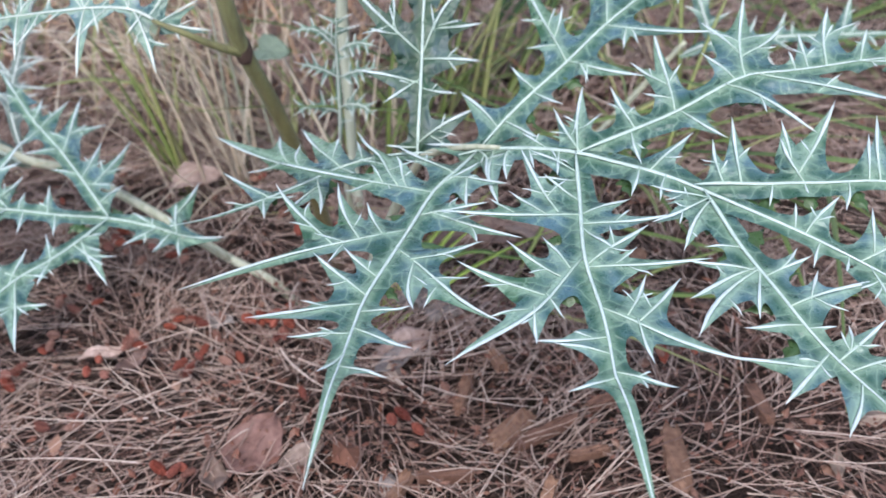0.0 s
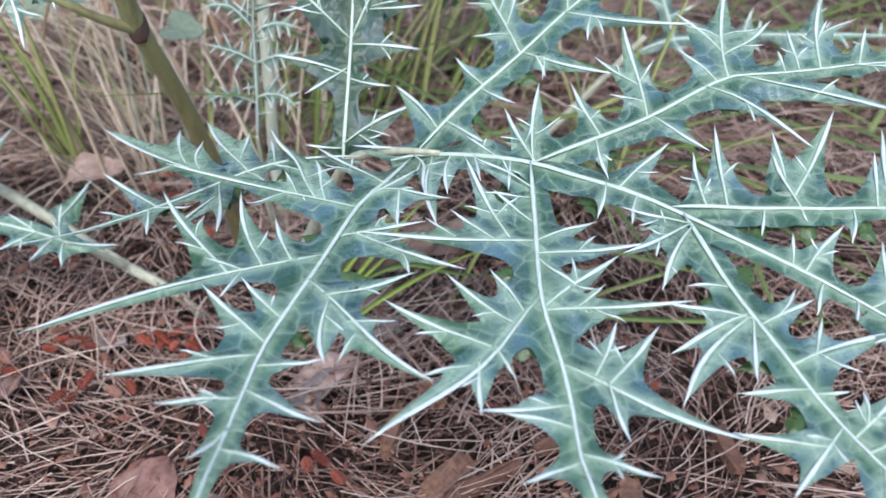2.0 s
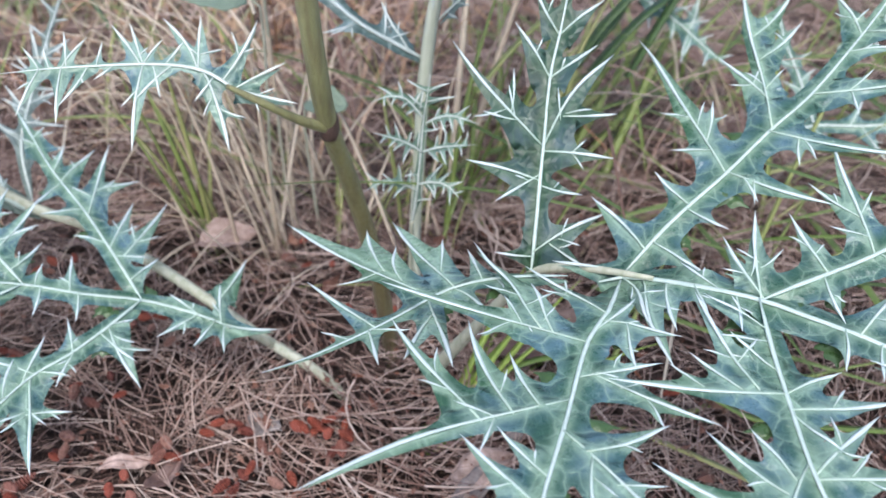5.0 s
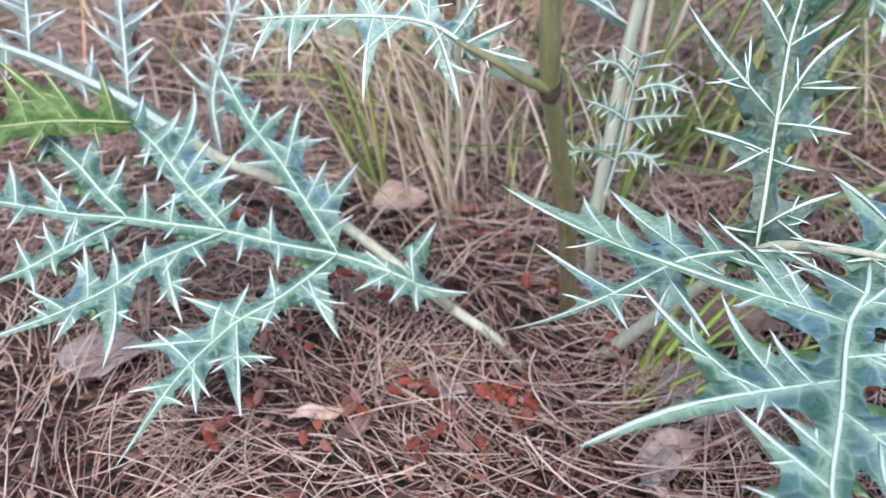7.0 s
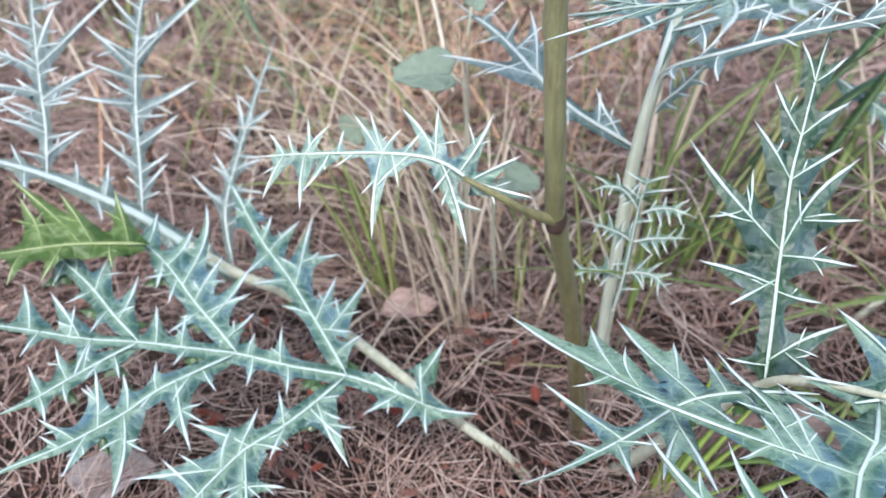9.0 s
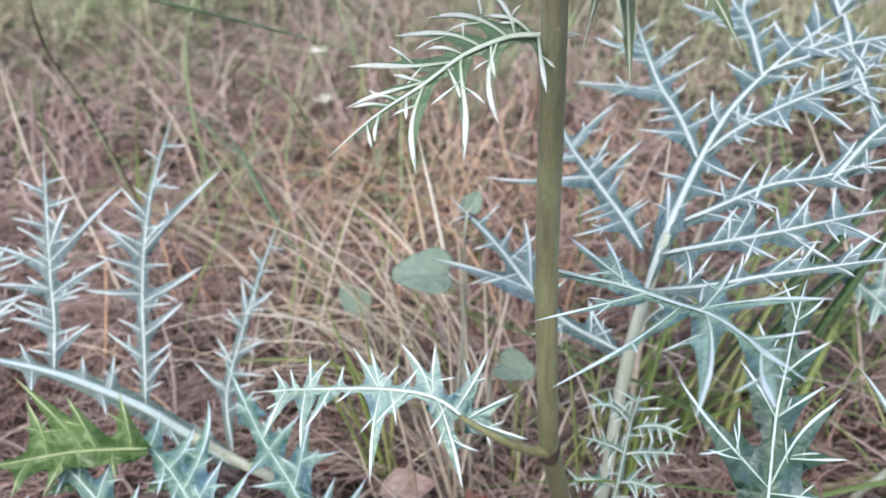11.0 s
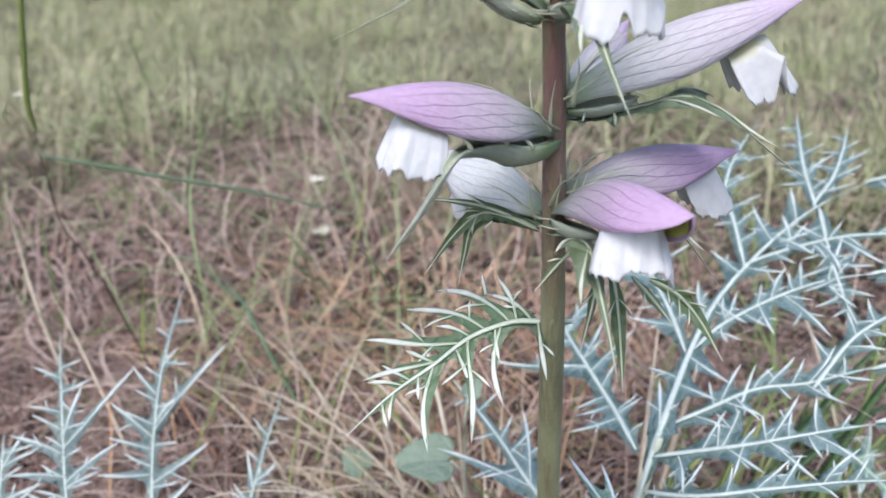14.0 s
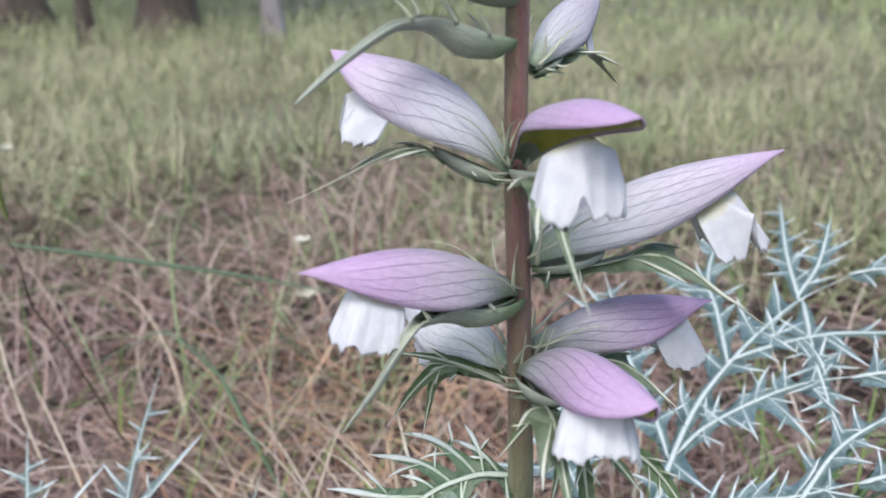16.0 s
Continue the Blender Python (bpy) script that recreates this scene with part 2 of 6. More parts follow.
def leaflet(leaf, axis, up, lobes, width=8.0, blade=None, vein=None, rib=0.9, seed=1, spine=2.0, teeth=True, name="leaflet", lift=0.07, cup=0.10, broad=1.0, extra=0, bold=1.0, under=0, quilt=0.30, reach=1.0, bare=0.0, grid=2.6):
    """A spiny, deeply cut blade along a curve. lobes: where each vein leaves (along, aside) and where its spine ends, in millimetres of the blade."""
    rng = random.Random(seed)
    blade, vein = blade or LEAF, vein or VEIN
    ch = Chart(axis, up)
    length = ch.length * 1000
    tips = [(np.array(q[:2], float), np.array(q[2:], float), 1.0) for q in lobes]
    for i in range(extra):
        at, way = length * (max(0.12, bare) + (0.9 - max(0.12, bare)) * (i + rng.random() * 0.6) / extra), (-1) ** i
        size = reach * rng.uniform(13, 27) * (1.15 - 0.6 * at / length)
        turn = radians(rng.uniform(46, 80))
        tips.append((np.array([at, 0.0]), np.array([at + size * math.cos(turn), way * size * math.sin(turn)]), 1.0))
    if teeth:
        for root, tip, _ in list(tips):
            v = tip - root
            size = np.hypot(*v)
            if size < 17:
                continue
            for side in (-1, 1):
                if rng.random() < (0.7 if size > 28 else 0.35):
                    f = rng.uniform(0.22, 0.5)
                    turn = side * radians(rng.uniform(32, 62))
                    w = np.array([v[0] * math.cos(turn) - v[1] * math.sin(turn), v[0] * math.sin(turn) + v[1] * math.cos(turn)]) / size
                    tips.append((root + v * f, root + v * f + w * min(size * rng.uniform(0.2, 0.34), 13), 0.55))
    # a side vein that starts off the rib springs from the vein beside it
    firm = [(r, t) for r, t, k in tips if abs(r[1]) < 1]
    for i, (root, tip, rank) in enumerate(tips):
        if rank == 1.0 and abs(root[1]) >= 1:
            best, far = np.array([max(0.0, root[0] - abs(root[1]) * 0.6), 0.0]), abs(root[1])
            for r, t in firm:
                d = t - r
                f = np.clip((root - r) @ d / (d @ d), 0.02, 0.7)
                if np.hypot(*(root - r - f * d)) < far:
                    best, far = r + f * d, np.hypot(*(root - r - f * d))
            tips[i] = (best, tip, rank)
    verts, edges, polys, bends = [], [], [], []

    def ring(pts, closed=True):
        k = len(verts)
        verts.extend(pts)
        edges.extend((k + i, k + i + 1) for i in range(len(pts) - 1))
        if closed:
            edges.append((k + len(pts) - 1, k))
    # the body along the rib
    s = np.linspace(0, length, max(12, int(length / 4)))
    u = s / length
    half = width * np.clip(0.25 + s / 14, 0, 1) * np.clip((1 - u) * 1.7, 0.02, 1) ** 0.9
    half = np.where(u < bare, np.minimum(half, 0.8), half)
    wob = [np.array([half[i] * (1 + 0.18 * rng.uniform(-1, 1)) for i in range(len(s))]) for _ in (0, 1)]
    body = np.vstack([np.stack([s, wob[0]], 1), np.stack([s, -wob[1]], 1)[::-1]])
    ring([tuple(p) for p in body])
    polys.append(body)
    ring([(a, 0.0) for a in s[1:-1]], False)
    for root, tip, rank in tips:
        v = tip - root
        size = np.hypot(*v)
        if size < 1.5:
            continue
        way, across = v / size, np.array([-v[1], v[0]]) / size
        base = min(0.36 * size, 10.5) * broad * {1.0: 1, 0.7: 1.15}.get(rank, 0.75)
        f = np.linspace(0, 1, 9)
        w = base * (0.46 * (1 - f) + 0.54 * (1 - f) ** 2.4) * (1 + 0.07 * np.sin(f * 9 + size)) + 0.12 * (f < 1)
        mid = root + f[:, None] * v
        left, right = mid + across * w[:, None], mid - across * w[:, None]
        poly = np.vstack([left, right[::-1][1:]])
        ring([tuple(p) for p in poly])
        ring([tuple(p) for p in mid[:-1]], False)
        polys.append(poly)
        bends.append((root, way, across, size, base, lift * rng.uniform(0.2, 1.6) if rank != 0.7 else -rng.uniform(0.7, 1.2)))
    # points within the blade, so that it can swell and bend between the veins
    edge = np.vstack(polys)
    low_, high_ = edge.min(0), edge.max(0)
    gx_, gy_ = np.meshgrid(np.arange(low_[0], high_[0], grid), np.arange(low_[1], high_[1], grid))
    fill = np.stack([gx_.ravel(), gy_.ravel()], 1) + np.random.default_rng(seed).uniform(-0.3, 0.3, (gx_.size, 2)) * grid
    within = np.zeros(len(fill), bool)
    for poly in polys:
        within |= inside(fill, poly)
    verts.extend(tuple(p) for p in fill[within])
    co = [Vector(p) for p in verts]
    out = geometry.delaunay_2d_cdt(co, edges, [], 0, 0.02)
    p2 = np.array([tuple(p) for p in out[0]])
    tri = np.array(out[2])
    mid = p2[tri].mean(1)
    keep = np.zeros(len(tri), bool)
    for poly in polys:
        keep |= inside(mid, poly)
    tri = tri[keep]

    def height(q):
        h = cup * np.abs(q[:, 1]) * (np.abs(q[:, 1]) < width * 1.6) + 0.5 * np.sin(q[:, 0] * 0.11 + seed)
        for root, way, across, size, base, rise in bends:
            d = q - root
            f, a = d @ way / size, np.abs(d @ across)
            half = base * (1 - np.clip(f, 0, 1) * 0.8) + 0.4
            near = (f > 0) & (f < 1.15) & (a < half)
            off = np.clip((f * size - 0.8 * width) / (0.9 * width + 1), 0, 1)
            h = h + near * (rise * size * np.clip(f, 0, 1.2) ** 2 * 0.5 + 0.05 * a * off)
        return h
    used = np.unique(tri)
    index = np.full(len(p2), -1)
    index[used] = np.arange(len(used))
    q = p2[used].copy()
    t3 = index[tri]
    pairs = np.vstack([t3[:, [0, 1]], t3[:, [1, 2]], t3[:, [2, 0]]])
    # round the bays of the outline between the lobes, but keep the points of the lobes sharp
    keys, once = np.unique(np.sort(pairs, 1), axis=0, return_counts=True)
    rim = np.vstack([keys[once == 1], keys[once == 1][:, ::-1]])
    ends = np.array([t for _, t, _ in tips] + [(length, 0.0), (0.0, 0.0)])
    loose = np.hypot(q[:, None, 0] - ends[None, :, 0], q[:, None, 1] - ends[None, :, 1]).min(1) > 5
    number = np.bincount(rim[:, 0], minlength=len(q))
    for _ in range(4):
        mean = np.stack([np.bincount(rim[:, 0], q[rim[:, 1], k], len(q)) for k in (0, 1)], 1) / np.maximum(number, 1)[:, None]
        q = np.where((loose & (number > 0))[:, None], 0.45 * q + 0.55 * mean, q)
    near = np.abs(q[:, 1])
    for root, tip, _ in tips:
        d = tip - root
        f = np.clip((q - root) @ d / (d @ d + 1e-9), 0, 1)
        near = np.minimum(near, np.hypot(*(q - root - f[:, None] * d).T))
    fall = quilt * np.minimum(near, 9) + 0.06 * np.clip(near - 3, 0, 6) ** 1.6
    puff = 0.10 * np.clip(near / 2.0, 0, 1) * np.sin(q[:, 0] * 0.85 + 2 * np.sin(q[:, 1] * 0.6 + seed)) * np.sin(q[:, 1] * 0.9 + 1.5 * np.sin(q[:, 0] * 0.5))
    h = height(q) - fall + puff - 2.2 * np.clip(1 - q[:, 0] / 18, 0, 1)
    pairs = np.vstack([pairs, pairs[:, ::-1]])
    degree = np.maximum(np.bincount(pairs[:, 0], minlength=len(q)), 1)
    for _ in range(2):
        h = 0.5 * h + 0.5 * np.bincount(pairs[:, 0], h[pairs[:, 1]], len(q)) / degree
    v3 = ch.at(q[:, 0] / 1000, q[:, 1] / 1000, h / 1000)
    ob = mesh_object(name, v3, index[tri], blade, leaf)
    # how far each place lies from the rib, for the colour of the blade
    far = ob.data.attributes.new("aside", "FLOAT", "POINT")
    low = np.clip(1 + (height(q) - cup * np.abs(q[:, 1])) / 2.5, 0, 1)
    far.data.foreach_set("value", (np.clip(np.abs(q[:, 1]) / (width * 2.2), 0, 1) * low).astype(np.float32))
    by = ob.data.attributes.new("by_vein", "FLOAT", "POINT")
    by.data.foreach_set("value", np.clip(near / 8.0, 0, 1).astype(np.float32))
    # lobes of the lower rank, bent down beneath the blade; their dark green includes the shade there
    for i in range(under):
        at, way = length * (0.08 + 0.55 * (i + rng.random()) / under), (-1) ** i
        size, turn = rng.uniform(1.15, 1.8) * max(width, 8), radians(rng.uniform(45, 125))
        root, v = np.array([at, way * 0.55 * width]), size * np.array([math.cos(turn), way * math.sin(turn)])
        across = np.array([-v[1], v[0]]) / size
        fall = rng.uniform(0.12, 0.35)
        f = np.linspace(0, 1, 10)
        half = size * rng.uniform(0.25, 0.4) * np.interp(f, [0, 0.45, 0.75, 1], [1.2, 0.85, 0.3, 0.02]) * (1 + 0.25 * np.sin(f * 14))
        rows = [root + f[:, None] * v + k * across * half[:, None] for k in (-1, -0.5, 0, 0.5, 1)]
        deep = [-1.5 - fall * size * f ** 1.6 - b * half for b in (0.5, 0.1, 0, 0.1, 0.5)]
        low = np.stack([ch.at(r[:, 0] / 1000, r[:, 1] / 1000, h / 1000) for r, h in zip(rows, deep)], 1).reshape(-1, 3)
        mesh_object("lower_lobe", low, [(a * 5 + b, a * 5 + b + 1, a * 5 + b + 6, a * 5 + b + 5) for a in range(9) for b in range(4)], LEAF_LOW_SHADED, ob, label="green lobe bent under the blade, its shade in the colour")
    # ribs and veins, each ending in a spine
    vv, ff, white = [], [], []

    def rod(pts, radii, sides, tone):
        h = height(pts) + 0.20 + 0.7 * np.exp(-((pts[:, 0] - 10) / 8) ** 2)
        for _ in range(3):
            h[1:-1] = 0.25 * h[:-2] + 0.5 * h[1:-1] + 0.25 * h[2:]
        a, b = tube(ch.at(pts[:, 0] / 1000, pts[:, 1] / 1000, h / 1000), np.asarray(radii) * 1.12 / 1000, sides, 0.50, up, sum(map(len, vv)))
        vv.append(a)
        ff.extend(b)
        white.append(np.repeat(tone, sides))
    k = np.linspace(0, length + spine, 24)
    rod(np.stack([k, 0 * k], 1), np.interp(k / length, [0, 0.07, 0.6, 1.02], [rib * 0.35, rib, rib * 0.62, 0.12]), 6, 0.45 + 0.55 * (k / length) ** 2)
    for root, tip, rank in tips:
        d = tip - root
        size = np.hypot(*d)
        if size < 1.5:
            continue
        f = np.linspace(0, 1 + min(spine, size * 0.12) / size, 10)
        thick = bold * min(0.72, 0.34 + size * 0.011) * {1.0: 1, 0.7: 0.55}.get(rank, 0.8)
        bow = rng.uniform(-0.05, 0.05) * np.sin(np.pi * np.clip(f, 0, 1))[:, None] * np.array([-d[1], d[0]])
        rod(root + f[:, None] * d + bow, np.interp(f, [0, 0.4, 0.72, 0.88, f[-1]], [thick * 0.46, thick * 0.66, thick * 1.0, thick * 0.85, 0.05]), 6, np.clip(0.1 + 1.1 * f, 0, 1))
    ribs = mesh_object("vein", np.vstack(vv), ff, vein, ob, label="pale raised veins ending in white spines")
    ribs.data.attributes.new("white", "FLOAT", "POINT").data.foreach_set("value", np.concatenate(white).astype(np.float32))
    return ob


def stalk(name, points, radii, mat, parent=None, sides=12, n=40, label=""):
    c, length = spline(points, n)
    r = np.interp(np.linspace(0, 1, n), np.linspace(0, 1, len(radii)), radii)
    v, f = tube(c, r, sides)
    return mesh_object(name, v, f, mat, parent, label=label)


# ---- the acanthus: basal leaves, each rising from the crown ----
leaf_a = thing("acanthus_leaf", "large blue-green spiny acanthus leaf with white veins arching over needle litter", "plant leaf", "basal leaves of the acanthus")
leaflet(leaf_a, axis=[(0.005, 0.343, 0.161), (0.016, 0.345, 0.162), (0.038, 0.329, 0.171), (0.057, 0.318, 0.175), (0.073, 0.308, 0.175), (0.088, 0.297, 0.176), (0.103, 0.286, 0.175), (0.121, 0.271, 0.173), (0.138, 0.257, 0.171), (0.152, 0.244, 0.169), (0.165, 0.231, 0.166), (0.179, 0.216, 0.161)], up=(-0.06, -0.10, 0.99),
        lobes=[(18, 0, 47, 41), (28, 0, 42, 24), (39, 0, 49, 14), (49, 0, 31, -9), (54, 0, 61, 16), (9, 0, 32, 24), (96, 0, 100, -28), (91, 0, 97, 17), (103, 0, 108, 14), (161, 0, 162, -24), (157, 0, 152, -10), (183, -7, 174, -26), (182, 0, 189, -28), (167, 0, 171, 13), (178, 0, 181, 8), (186, 0, 208, 19), (191, 5, 189, 12), (199, 0, 202, -24), (206, 0, 218, 15)], seed=10, width=8.5, rib=1.15, under=8)
leaflet(leaf_a, axis=[(0.015, 0.348, 0.162), (0.036, 0.368, 0.174), (0.058, 0.385, 0.186), (0.078, 0.403, 0.196), (0.098, 0.421, 0.204), (0.121, 0.446, 0.216), (0.144, 0.471, 0.234), (0.159, 0.490, 0.249)], up=(-0.29, -0.26, 0.92),
        lobes=[(17, -7, 21, -33), (4, -8, -11, -25), (40, 0, 44, -21), (61, 0, 109, -84), (69, -12, 59, -25), (75, -15, 89, -28), (91, 0, 171, -65), (107, -12, 119, -44), (131, -26, 156, -26), (142, -38, 174, -40), (38, 0, 39, 18), (21, 6, 16, 26), (62, 0, 69, 40), (64, 6, 57, 18), (89, 0, 105, 52), (91, 12, 80, 20), (119, 0, 154, 48), (127, 13, 118, 21), (149, 0, 160, 18), (164, 0, 174, 23), (161, 0, 179, -22), (190, 0, 205, 15), (197, 0, 217, -20)], seed=11, width=7, rib=0.8, under=7)
leaflet(leaf_a, axis=[(0.057, 0.318, 0.175), (0.078, 0.327, 0.178), (0.102, 0.337, 0.183), (0.132, 0.352, 0.190), (0.149, 0.354, 0.191), (0.168, 0.357, 0.191), (0.186, 0.355, 0.194), (0.204, 0.347, 0.199), (0.225, 0.344, 0.202)], up=(-0.14, -0.24, 0.96),
        lobes=[(0, 0, 21, -34), (1, 0, 4, -28), (28, 0, 32, -27), (26, 0, 19, 19), (48, 0, 72, -49), (55, -17, 52, -38), (52, -7, 44, -17), (50, 0, 54, 25), (85, 0, 102, -55), (89, -14, 85, -41), (80, 0, 78, -21), (90, -12, 112, -29), (79, 7, 99, 41), (96, 10, 155, 30), (114, 0, 117, -22), (108, 0, 109, -11), (122, 0, 129, -37), (123, -16, 129, -25), (136, 0, 139, -18), (134, 0, 155, 4), (146, 0, 152, -20), (150, 0, 171, 15)], seed=12, width=7, rib=0.8, under=7)
leaflet(leaf_a, axis=[(0.100, 0.288, 0.176), (0.123, 0.287, 0.176), (0.138, 0.286, 0.177), (0.151, 0.285, 0.177), (0.167, 0.283, 0.178), (0.182, 0.282, 0.177), (0.203, 0.283, 0.178)], up=(-0.03, -0.21, 0.98),
        lobes=[(11, 0, 10, -22), (18, 0, 20, -37), (42, 0, 37, -23), (44, -6, 59, -44), (44, -14, 39, -34), (58, 0, 55, 14), (42, 0, 42, 6), (73, -6, 76, -36), (69, -6, 69, -23), (76, -14, 90, -21), (80, 0, 95, -18), (76, 0, 78, 14), (30, 0, 27, 11)], seed=13, width=7, rib=0.8, under=7)
leaflet(leaf_a, axis=[(0.103, 0.285, 0.175), (0.110, 0.259, 0.171), (0.116, 0.240, 0.168), (0.120, 0.226, 0.167), (0.125, 0.213, 0.165), (0.132, 0.198, 0.163), (0.140, 0.183, 0.161), (0.148, 0.168, 0.159)], up=(0.07, -0.10, 0.99),
        lobes=[(8, 5, -6, 18), (8, 5, 13, 26), (13, 11, 28, 21), (32, 0, 29, 12), (51, 9, 34, 22), (51, 12, 66, 36), (52, 13, 65, 13), (52, 15, 52, 30), (48, 0, 44, -20), (44, -6, 39, -18), (64, 0, 63, -38), (64, -8, 52, -18), (76, 6, 68, 19), (81, 12, 77, 28), (74, 0, 77, -8), (89, 0, 82, -25), (85, -6, 79, -13), (85, 0, 95, 27), (94, 0, 99, -27), (99, 0, 112, 19), (110, 0, 114, -21)], seed=14, width=7, rib=0.8, under=7)
leaflet(leaf_a, axis=[(0.056, 0.318, 0.175), (0.055, 0.288, 0.172), (0.053, 0.249, 0.173), (0.056, 0.222, 0.171), (0.057, 0.205, 0.170), (0.057, 0.189, 0.171), (0.059, 0.173, 0.173), (0.062, 0.1360, 0.168)], up=(0.07, 0.02, 1.00),
        lobes=[(14, 0, 2, 18), (19, 0, 20, 16), (36, 6, 20, 13), (39, 14, 30, 27), (41, 9, 4, 23), (43, 0, 47, 54), (43, 0, 31, -19), (50, 0, 42, -35), (52, 0, 65, -10), (70, 0, 126, 52), (75, 0, 52, -24), (76, 0, 74, -44), (78, 5, 62, 14), (83, 9, 64, 27), (88, 20, 74, 45), (94, 23, 115, 24), (97, 0, 124, -42), (99, -10, 84, -19), (102, -13, 87, -30), (104, -11, 122, -13), (111, 0, 115, 23), (119, 0, 116, 17), (127, 0, 136, -16), (130, 0, 137, 15)], seed=15, width=7, rib=0.8, under=7)
leaflet(leaf_a, axis=[(0.013, 0.343, 0.162), (0.004, 0.316, 0.168), (-0.005, 0.299, 0.169), (-0.016, 0.259, 0.172), (-0.025, 0.228, 0.174), (-0.027, 0.208, 0.177), (-0.028, 0.189, 0.181), (-0.028, 0.165, 0.190), (-0.031, 0.1390, 0.185)], up=(0.06, 0.16, 0.98),
        lobes=[(33, 5, 11, 34), (35, 0, 32, -25), (39, -9, 54, -17), (43, 0, 19, -7), (48, 0, 49, 76), (51, 16, 5, 57), (51, 12, 27, 29), (64, -5, 75, -43), (66, 0, 49, -24), (77, 0, 132, 63), (82, 11, 65, 22), (90, 16, 57, 39), (92, 0, 132, -47), (97, 24, 63, 64), (98, -9, 80, -29), (101, -10, 128, -18), (111, 0, 100, 17), (122, 0, 107, 26), (127, 0, 144, 34), (132, 0, 128, -16), (143, 0, 155, -20), (147, 0, 152, 18), (159, 0, 173, 5), (168, 0, 175, -14)], seed=16, width=7, rib=0.8, under=7)
leaflet(leaf_a, axis=[(-0.007, 0.345, 0.162), (-0.030, 0.342, 0.162), (-0.046, 0.341, 0.159), (-0.058, 0.335, 0.158), (-0.078, 0.312, 0.161), (-0.093, 0.296, 0.165), (-0.109, 0.279, 0.171)], up=(-0.05, 0.16, 0.99),
        lobes=[(54, 0, 58, 88), (58, 28, 50, 62), (57, 18, 49, 40), (60, 29, 70, 33), (44, 0, 46, 61), (45, 14, 41, 36), (33, 0, 36, 24), (45, 0, 30, -30), (84, 0, 80, 40), (86, 0, 78, -10), (87, 0, 99, -18), (56, 0, 86, -39), (64, -8, 92, -24), (24, 0, 20, -38), (28, 0, 24, -13), (96, 0, 100, 9)], seed=17, broad=0.62, width=4.2, rib=0.8, under=5, teeth=False)
leaflet(leaf_a, axis=[(-0.018, 0.375, 0.138), (-0.017, 0.384, 0.149), (-0.016, 0.393, 0.159), (-0.014, 0.411, 0.180), (-0.012, 0.430, 0.203), (-0.008, 0.444, 0.218), (-0.002, 0.465, 0.242), (0.004, 0.479, 0.257)], up=(0.08, -0.76, 0.65),
        lobes=[(8, 0, 8, -15), (10, 0, 29, 28), (16, 5, 5, 24), (41, 0, 46, -31), (44, 0, 31, -17), (56, 0, 91, -43), (67, -12, 68, -26), (69, -15, 85, -16), (54, 0, 54, 29), (39, 0, 37, 17), (56, 0, 101, 24), (69, 9, 73, 29), (86, 0, 105, -19), (86, 0, 104, 16), (106, 0, 124, -15), (106, 0, 124, 15), (130, 0, 144, -9), (130, 0, 143, 9)], seed=18, width=4.6, rib=0.8, blade=LEAF_DARK, under=4, broad=1.12)
leaf_b = thing("acanthus_leaf", "blue-green spiny acanthus leaf spreading low over needle litter", "plant leaf", "basal leaves of the acanthus")
leaflet(leaf_b, axis=[(-0.162, 0.406, 0.074), (-0.179, 0.409, 0.079), (-0.207, 0.411, 0.086), (-0.234, 0.407, 0.092), (-0.262, 0.406, 0.098), (-0.286, 0.401, 0.103), (-0.308, 0.396, 0.108), (-0.334, 0.389, 0.113), (-0.367, 0.384, 0.120), (-0.399, 0.377, 0.126)], up=(0.23, -0.18, 0.96),
        lobes=[(18, 0, 34, 6), (18, 0, 31, -19), (9, 0, 12, -18), (6, 0, 15, 20), (14, 17, 10, 41), (5, 0, -20, 7), (4, 0, -2, -14), (81, 0, 86, 20), (77, 0, 74, -16), (95, 0, 93, -17), (98, 0, 98, 13), (143, 0, 147, 22), (128, 0, 132, -11), (131, 0, 132, 18), (179, 0, 200, 22), (184, 0, 187, 17), (174, 0, 176, -21), (203, 0, 214, 25), (198, 0, 201, -15), (224, 0, 236, 23)], seed=30, width=5.6, rib=0.7, under=4)
leaflet(leaf_b, axis=[(-0.207, 0.411, 0.086), (-0.219, 0.425, 0.092), (-0.235, 0.444, 0.099), (-0.250, 0.460, 0.106), (-0.273, 0.483, 0.115), (-0.293, 0.506, 0.125), (-0.311, 0.528, 0.133)], up=(0.23, -0.18, 0.96),
        lobes=[(31, 5, 51, 38), (32, 0, 24, 13), (38, 0, 59, 23), (42, 0, 53, -11), (63, 0, 107, 34), (77, 13, 73, 33), (68, 0, 74, -19), (93, 0, 107, 25), (92, 0, 82, -20), (102, 0, 117, 12), (117, 0, 147, 0), (13, 0, 19, 17)], seed=31, width=5.6, rib=0.7, under=4)
leaflet(leaf_b, axis=[(-0.262, 0.406, 0.098), (-0.275, 0.416, 0.104), (-0.294, 0.431, 0.111), (-0.313, 0.447, 0.118), (-0.330, 0.458, 0.124), (-0.350, 0.465, 0.131)], up=(0.23, -0.18, 0.96),
        lobes=[(10, 0, 15, 19), (25, 0, 44, 35), (30, 0, 28, 25), (40, 0, 58, 26), (53, 0, 89, 43), (58, 0, 46, -11), (74, 0, 58, -12), (69, 0, 82, 25), (88, 0, 100, 20), (33, 0, 29, -20), (62, 0, 66, -13)], seed=32, width=5.6, rib=0.7, under=4)
